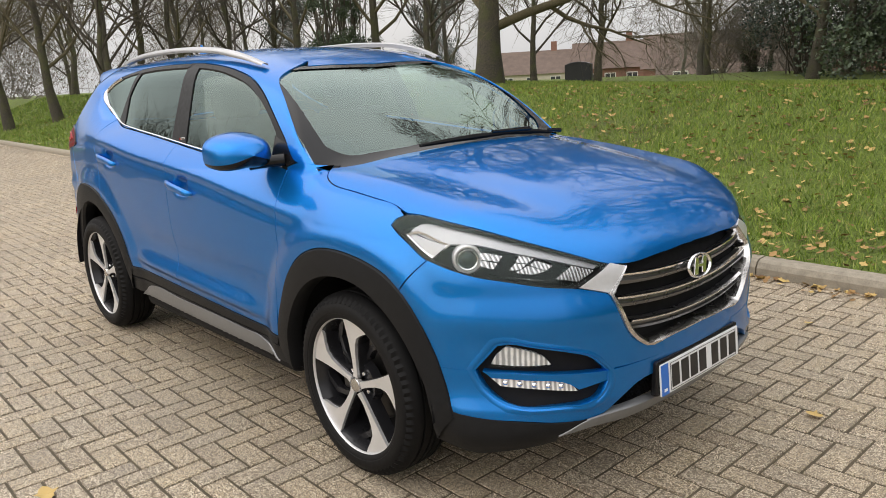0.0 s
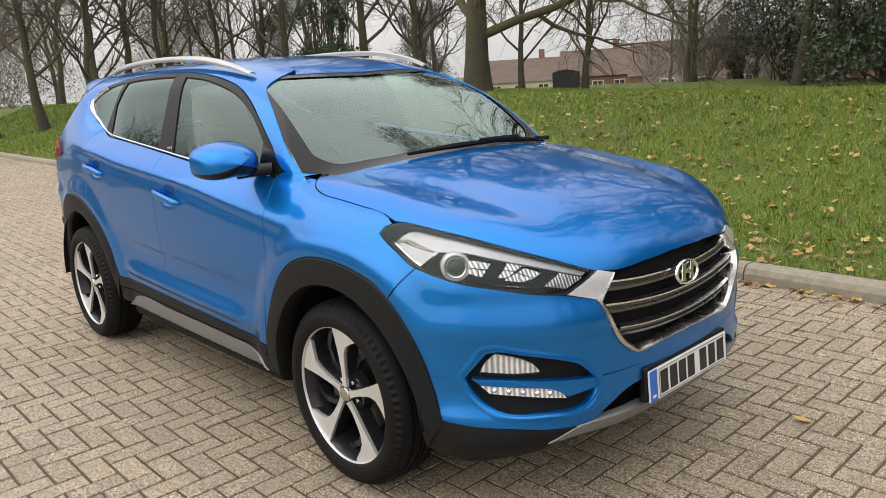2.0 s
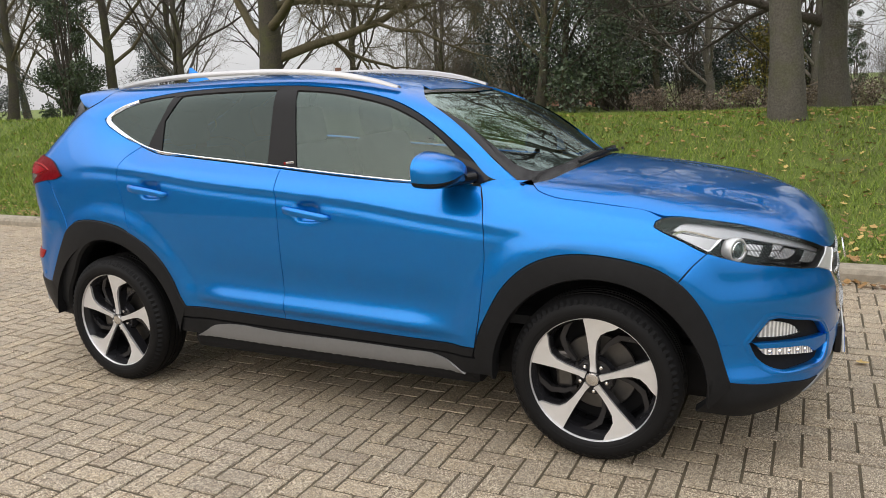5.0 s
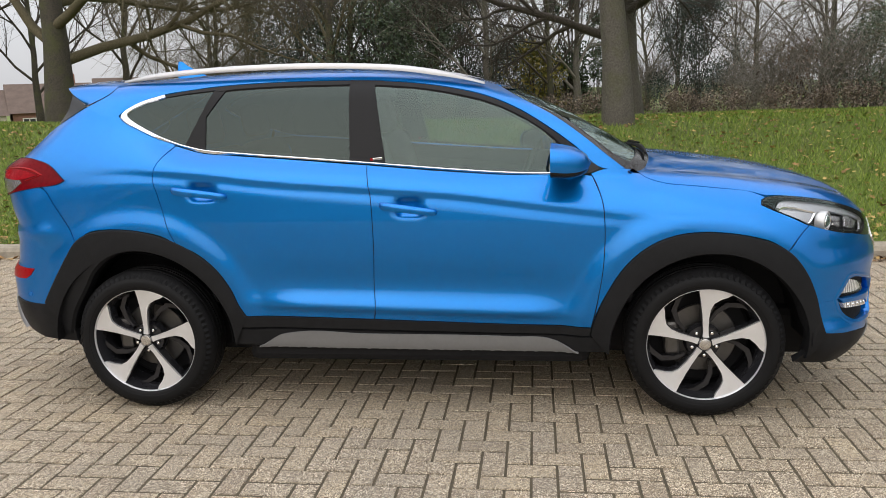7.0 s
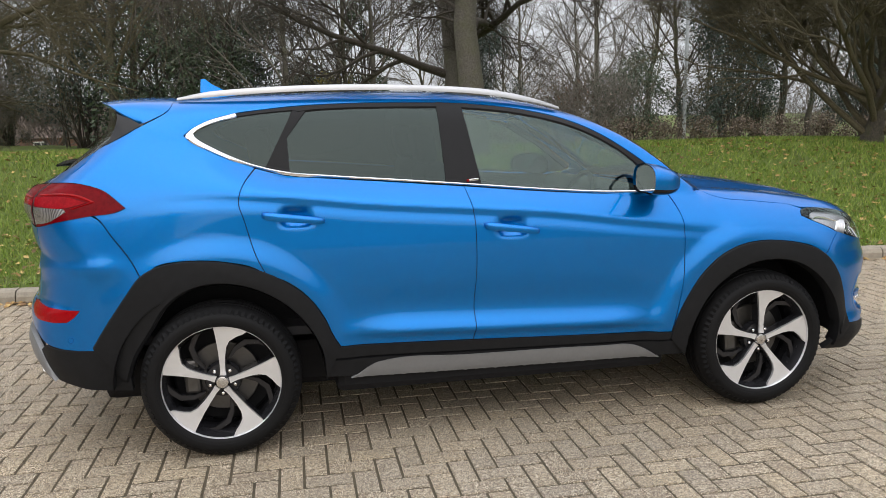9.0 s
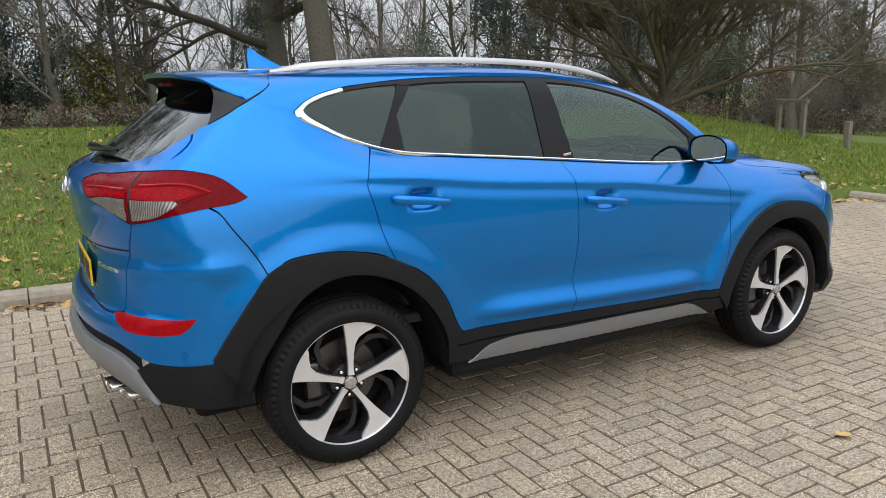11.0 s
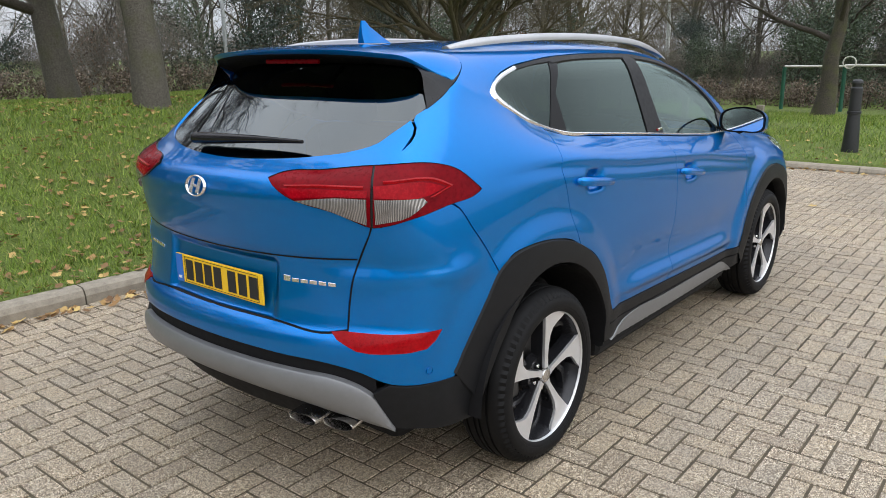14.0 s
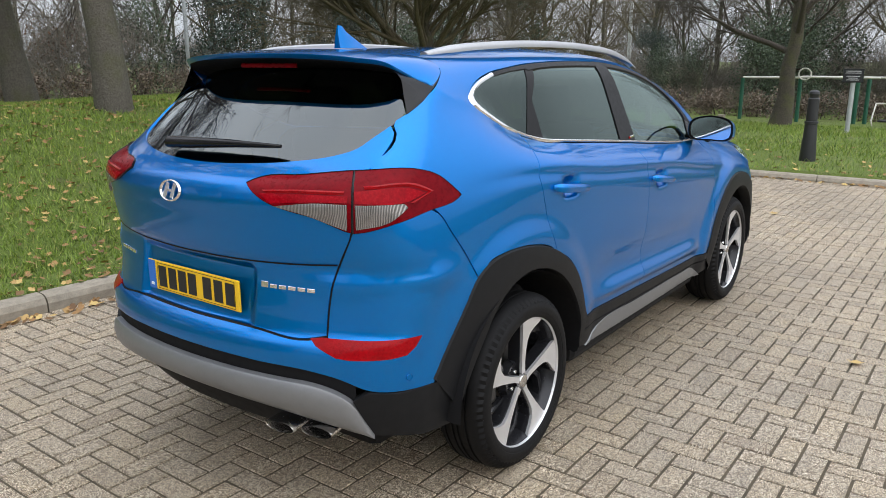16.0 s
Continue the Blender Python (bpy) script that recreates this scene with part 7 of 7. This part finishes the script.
rr = random.Random(4)
bm = bmesh.new()
for i in range(11000):
    if i >= 7200:
        x = rr.uniform(-9, 9)
        y = kerb_y(x) + 0.15 + 6.5 * rr.random() ** 1.2
        z = float(lawn_z(np.array(x), np.array(y))) + 0.025
    elif i >= 6000:
        x = rr.uniform(-30, -12)
        y = kerb_y(x) + 0.1 + 9.0 * rr.random() ** 1.3
        z = float(lawn_z(np.array(x), np.array(y))) + 0.03
    elif i < 4900:
        x = rr.uniform(-12, 12)
        y = kerb_y(x) + 0.1 + 8.0 * rr.random() ** 1.4
        z = float(lawn_z(np.array(x), np.array(y))) + 0.03
    elif i < 5150:
        x, y = FRONT_KERB + 0.1 + 3 * rr.random() ** 2, rr.uniform(-4, 3)
        z = float(lawn_z(np.array(x), np.array(y))) + 0.03
    elif i < 5800:
        x = rr.uniform(-6, 7)
        y, z = kerb_y(x) - 0.05 - 0.16 * rr.random() ** 2, 0.012
    else:
        x, y, z = FRONT_KERB - 0.05 - 0.15 * rr.random() ** 2, rr.uniform(-4, 2.2), 0.012
    s = rr.uniform(0.013, 0.040) if i < 5150 or i >= 7200 else rr.uniform(0.016, 0.042)
    leaf_mesh(bm, Matrix.Translation((x, y, z)) @ Euler((rr.uniform(-0.5, 0.5), rr.uniform(-0.5, 0.5), rr.uniform(0, 6.3))).to_matrix().to_4x4() @ Matrix.Scale(s, 4))
tagged(part("leaf_litter", bm, LITTER), "fallen brown and yellow leaves scattered on the grass", "leaves", kind="stuff")
for x, y, s in ((2.38, 0.67, 0.035), (0.59, -1.78, 0.048), (2.05, -3.05, 0.055), (-0.62, -2.62, 0.040), (3.4, 1.5, 0.03), (1.9, 1.75, 0.03), (0.2, -2.42, 0.012), (-2.9, -1.2, 0.03), (4.6, -0.4, 0.045)):
    bm = bmesh.new()
    leaf_mesh(bm, Matrix.Translation((0, 0, 0.010)) @ Euler((rr.uniform(-0.2, 0.2), rr.uniform(-0.2, 0.2), rr.uniform(0, 6.3))).to_matrix().to_4x4() @ Matrix.Scale(s, 4), 0.35)
    ob = tagged(part("fallen_leaf", bm, LITTER), "curled tan fallen leaf lying on the paving", "leaf", "leaves on the paving")
    ob.location = (x, y, 0)

# ---- things on the lawn and beyond ----
IRON = plain("black_painted_iron", (0.018, 0.019, 0.021), 0.5, vary=0.3, scale=40, bump=0.15)
TIMBER = plain("weathered_timber", (0.20, 0.175, 0.135), 0.9, vary=0.3, scale=50, bump=0.4)
GALV = plain("galvanised_steel", (0.42, 0.44, 0.45), 0.5, 0.4, vary=0.15, scale=40)
PALE_POLE = plain("pale_painted_steel", (0.60, 0.61, 0.60), 0.5, vary=0.1, scale=20)
GREEN_STEEL = plain("green_painted_steel", (0.012, 0.085, 0.050), 0.45, vary=0.2, scale=30)
WHITE_STEEL = plain("cream_painted_steel", (0.62, 0.60, 0.55), 0.45, vary=0.1, scale=30)
SIGN_BLUE = plain("blue_sign_sheet", (0.02, 0.09, 0.42), 0.4)
BRICK = plain("red_brick_wall", (0.22, 0.115, 0.085), 0.9, vary=0.3, scale=30)
RENDERED = plain("cream_render", (0.55, 0.50, 0.42), 0.9)
TILES = plain("brown_roof_tiles", (0.120, 0.086, 0.070), 0.9, vary=0.3, scale=12)
DARK_PANE = plain("dark_house_pane", (0.05, 0.055, 0.06), 0.1)


def ground_at(x, y):
    return float(lawn_z(np.array(x), np.array(y)))


# cast-iron style bollard
bm = bmesh.new()
lathe(bm, [(0.0, 1.07), (0.045, 1.065), (0.070, 1.04), (0.075, 1.01), (0.066, 0.995), (0.066, 0.955), (0.078, 0.94), (0.080, 0.62), (0.096, 0.615), (0.096, 0.585), (0.084, 0.575), (0.118, 0.0), (0.118, -0.1)], Matrix.Identity(4), 24)
bollard = tagged(part("bollard", bm, IRON, smooth=35), "black tapered bollard standing in worn grass", "bollard")
bollard.location = (8.6, 0.10, ground_at(8.6, 0.10) - 0.03)
for x, y, h in ((9.7, 1.74, 0.50), (10.51, 3.36, 0.52), (11.3, 5.1, 0.5), (9.2, -3.4, 0.5)):
    bm = bmesh.new()
    box(bm, (0.11, 0.11, h + 0.1), Matrix.Translation((0, 0, h / 2 - 0.05)), 0.012)
    tagged(part("timber_post", bm, TIMBER), "short weathered timber post on the grass", "post", "short posts on the grass").location = (x, y, ground_at(x, y))
# notice on a grey post
sx, sy = 13.05, 0.29
sign = empty("notice_sign", Matrix.Translation((sx, sy, ground_at(sx, sy))), "black notice board on a grey post", "sign")
part("post", rod(bmesh.new(), (0, 0, -0.1), (0, 0, 1.20), 0.045, n=14), GALV, sign, smooth=40)
part("board", box(bmesh.new(), (0.02, 0.36, 0.26), Matrix.Translation((-0.05, 0, 1.13)), 0.006), IRON, sign)
bm = bmesh.new()
for z, w in ((1.215, 0.26), (1.18, 0.28), (1.12, 0.24), (1.085, 0.16), (1.05, 0.22)):
    box(bm, (0.002, w, 0.010), Matrix.Translation((-0.0615, 0, z)))
part("notice_lines", bm, WHITE_INK, sign)
# outdoor exercise frame
gym = empty("exercise_frame", Matrix.Translation((19.4, 2.0, ground_at(19.4, 2.0))), "outdoor exercise frame with green posts and cream bars", "exercise frame")
posts = ((0.0, 2.1), (0.3, 0.62), (-0.2, -0.9), (0.25, -1.1), (-0.9, -0.5))
for px, py in posts[:4]:
    part("post", rod(bmesh.new(), (px, py, -0.2), (px, py, 1.18), 0.055, n=12), GREEN_STEEL, gym, smooth=40)
part("top_bar", rod(bmesh.new(), (0.0, 2.1, 1.20), (0.3, 0.5, 1.20), 0.028), WHITE_STEEL, gym, smooth=40)
part("top_bar", rod(bmesh.new(), (0.3, 0.62, 1.22), (-0.2, -1.4, 1.22), 0.028), WHITE_STEEL, gym, smooth=40)
part("top_bar", rod(bmesh.new(), (0.6, 0.62, 1.22), (0.2, -3.0, 1.22), 0.028), WHITE_STEEL, gym, smooth=40)
bm = bmesh.new()
lathe(bm, [(0.16 + 0.018 * math.cos(a), 0.018 * math.sin(a)) for a in np.linspace(0, 2 * math.pi, 7)[:-1]], Matrix.Translation((0.2, 0.5, 1.30)) @ Matrix.Rotation(1.4, 4, "Y"), 20, closed=True)
part("turning_wheel", bm, WHITE_STEEL, gym, smooth=60)
for k, (py, h) in enumerate(((-1.55, 0.62), (-2.0, 0.7))):
    bm = bmesh.new()
    tube(bm, [(-1.2, py, -0.18), (-1.3, py + 0.1, 0.2), (-1.1, py + 0.05, h), (-1.0, py - 0.35, h), (-1.1, py - 0.4, 0.25), (-1.3, py - 0.3, -0.18)], 0.022, 8)
    part("seat_frame", bm, WHITE_STEEL, gym, smooth=60)
part("seat_pad", box(bmesh.new(), (0.3, 0.3, 0.05), Matrix.Translation((-1.2, -1.75, 0.2)), 0.02), IRON, gym)
# poles and the round blue sign
for x, y, h, r, mat in ((30.5, 8.75, 4.5, 0.10, PALE_POLE), (33.0, 13.4, 9.0, 0.11, PALE_POLE), (26.0, 17.0, 6.5, 0.08, GALV), (12.5, 20.5, 7.0, 0.07, GALV), (37.5, 7.2, 7.0, 0.10, PALE_POLE)):
    bm = bmesh.new()
    rod(bm, (0, 0, -0.5), (0, 0, h), r, r * 0.7, 12)
    tagged(part("lamp_post", bm, mat, smooth=40), "tall pale metal post beside the road", "post", "roadside posts").location = (x, y, ground_at(x, y))
disc_sign = empty("round_sign", Matrix.Translation((32.1, 10.2, ground_at(32.1, 10.2))), "round blue road sign on a thin post", "sign")
part("post", rod(bmesh.new(), (0, 0, -0.3), (0, 0, 0.45), 0.035, n=10), GALV, disc_sign)
part("disc", rod(bmesh.new(), (-0.06, 0, 0.25), (-0.04, 0, 0.25), 0.20, n=28), SIGN_BLUE, disc_sign)
part("arrow_mark", box(bmesh.new(), (0.01, 0.05, 0.16), Matrix.Translation((-0.068, 0, 0.25)), 0.004), WHITE_INK, disc_sign)
# dark cabinet on the crest of the bank
cab = empty("dark_cabinet", Matrix.Translation((-12.6, 18.4, ground_at(-12.6, 18.4))) @ Matrix.Rotation(radians(32), 4, "Z"), "black cabinet with an arched top on the grass", "cabinet")
bm = bmesh.new()
slab(bm, [(-0.43, -0.2), (0.43, -0.2), (0.43, 0.62), (0.25, 0.68), (0.0, 0.71), (-0.25, 0.68), (-0.43, 0.62)], Matrix.Rotation(math.pi / 2, 4, "X"), 0.5, 0.02)
part("body", bm, IRON, cab)
# gateway-like timber rail near the corner of the court
rail = empty("timber_rail", Matrix.Translation((11.4, 6.4, ground_at(11.4, 6.4))), "short pale timber rail on two posts", "rail")
for y in (-0.28, 0.28):
    part("post", box(bmesh.new(), (0.09, 0.09, 0.75), Matrix.Translation((0, y, 0.3)), 0.01), TIMBER, rail)
part("top_rail", box(bmesh.new(), (0.10, 0.72, 0.07), Matrix.Translation((0, 0, 0.68)), 0.01), TIMBER, rail)


def house(x, y, turn, width, depth, eave, ridge, base, wall_mat, floors=2):
    """A terraced brick house with a tiled roof and windows."""
    h = empty("house", Matrix.Translation((x, y, base)) @ Matrix.Rotation(turn, 4, "Z"), "brick terraced house with brown tiled roof", "house", "houses beyond the green")
    part("wall", box(bmesh.new(), (width, depth, eave), Matrix.Translation((0, 0, eave / 2))), wall_mat, h)
    bm = bmesh.new()
    o = 0.35
    pts = [(-width / 2 - o, -depth / 2 - o, eave - 0.1), (width / 2 + o, -depth / 2 - o, eave - 0.1), (width / 2 + o, depth / 2 + o, eave - 0.1), (-width / 2 - o, depth / 2 + o, eave - 0.1), (-width / 2 - o, 0, ridge), (width / 2 + o, 0, ridge)]
    vs = [bm.verts.new(p) for p in pts]
    for f in ((0, 1, 5, 4), (2, 3, 4, 5), (1, 2, 5), (3, 0, 4), (0, 3, 2, 1)):
        bm.faces.new([vs[i] for i in f])
    roof = part("roof", bm, TILES, h)
    part("chimney", box(bmesh.new(), (0.7, 0.7, 1.4), Matrix.Translation((width * 0.3, 0.2, ridge + 0.3))), BRICK, roof)
    for fl in range(floors):
        for k in range(3):
            wx = width * (k - 1) * 0.31
            win = part("window", box(bmesh.new(), (1.3, 0.12, 1.2), Matrix.Translation((wx, -depth / 2 - 0.02, 1.5 + fl * 2.5))), WHITE_STEEL, h)
            for sx_ in (-0.3, 0.3):
                part("pane", box(bmesh.new(), (0.5, 0.06, 1.0), Matrix.Translation((wx + sx_, -depth / 2 - 0.07, 1.5 + fl * 2.5))), DARK_PANE, win)
    return h


house(-60, 70, radians(40), 9, 8, 5.0, 7.6, -4.6, RENDERED)
house(-53, 76, radians(38), 8, 8, 5.2, 8.2, -4.6, BRICK)
house(-38, 74, radians(28), 14, 8, 5.2, 8.6, -4.8, BRICK)
house(-31, 62, radians(26), 10, 7, 3.2, 6.4, -4.4, BRICK)
house(-22, 80, radians(24), 14, 8, 5.0, 8.0, -4.8, BRICK)
# ---- paving of the court: herringbone blocks ----
MODULE, OX, OY = 0.1035, -0.271, -1.347


def blocks(x0, x1, y0, y1):
    i0, i1, j0, j1 = int((x0 - OX) / MODULE), int((x1 - OX) / MODULE), int((y0 - OY) / MODULE), int((y1 - OY) / MODULE)
    for j in range(j0, j1):
        for i in range(i0, i1):
            k = (i - j) % 4
            if k == 0:
                yield OX + i * MODULE, OY + j * MODULE, 2, 1
            elif k == 3:
                yield OX + i * MODULE, OY + j * MODULE, 1, 2


rng = random.Random(5)
pv, pf = [], []
near = []
court = tagged(mesh_object("paving", [(-60, -60, -0.0042), (FRONT_KERB, -60, -0.0042), (FRONT_KERB, kerb_y(FRONT_KERB) - 0.02, -0.0042), (-60, kerb_y(-60) - 0.02, -0.0042)], [(0, 1, 2, 3)], JOINT), "buff concrete block paving in herringbone with mossy joints", "paving", kind="structure")
for x, y, a, b in blocks(-26.0, FRONT_KERB, -10.0, 3.4):
    w, h = a * MODULE, b * MODULE
    if y > kerb_y(x) - 0.03 or x > FRONT_KERB - 0.03 or (x < -13 and y < -5):
        continue
    if -1.9 < x < 1.7 and -2.30 < y < -1.05 and len(near) < 296:
        near.append((x, y, a))
        continue
    g, t = 0.0038, rng.uniform(-0.0015, 0.0018)
    k = len(pv)
    tl = [rng.uniform(-0.0012, 0.0012) for _ in range(4)]
    lo = ((x + g, y + g), (x + w - g, y + g), (x + w - g, y + h - g), (x + g, y + h - g))
    c = 0.0030
    hi = ((x + g + c, y + g + c), (x + w - g - c, y + g + c), (x + w - g - c, y + h - g - c), (x + g + c, y + h - g - c))
    pv += [(px, py, -0.012) for px, py in lo] + [(px, py, t + d) for (px, py), d in zip(hi, tl)]
    pf += [(k + 4, k + 5, k + 6, k + 7)] + [(k + i, k + (i + 1) % 4, k + 4 + (i + 1) % 4, k + 4 + i) for i in range(4)]
field = mesh_object("paving_blocks", pv, pf, PAVER, court, smooth=False)
tagged(field, kind="stuff")
block_mesh = {}
for a in (2, 1):
    w, h, g, c = a * MODULE / 2, (3 - a) * MODULE / 2, 0.0038, 0.0030
    v = [(sx * (w - g), sy * (h - g), -0.012) for sx, sy in ((-1, -1), (1, -1), (1, 1), (-1, 1))] + [(sx * (w - g - c), sy * (h - g - c), 0.0) for sx, sy in ((-1, -1), (1, -1), (1, 1), (-1, 1))]
    me = bpy.data.meshes.new("paving_block")
    me.from_pydata(v, [], [(4, 5, 6, 7)] + [(i, (i + 1) % 4, 4 + (i + 1) % 4, 4 + i) for i in range(4)])
    me.materials.append(PAVER_ONE)
    block_mesh[a] = me
for x, y, a in near:
    ob = new("paving_block", block_mesh[a])
    ob.parent = court
    ob.location = (x + a * MODULE / 2, y + (3 - a) * MODULE / 2, rng.uniform(-0.0018, 0.0018))
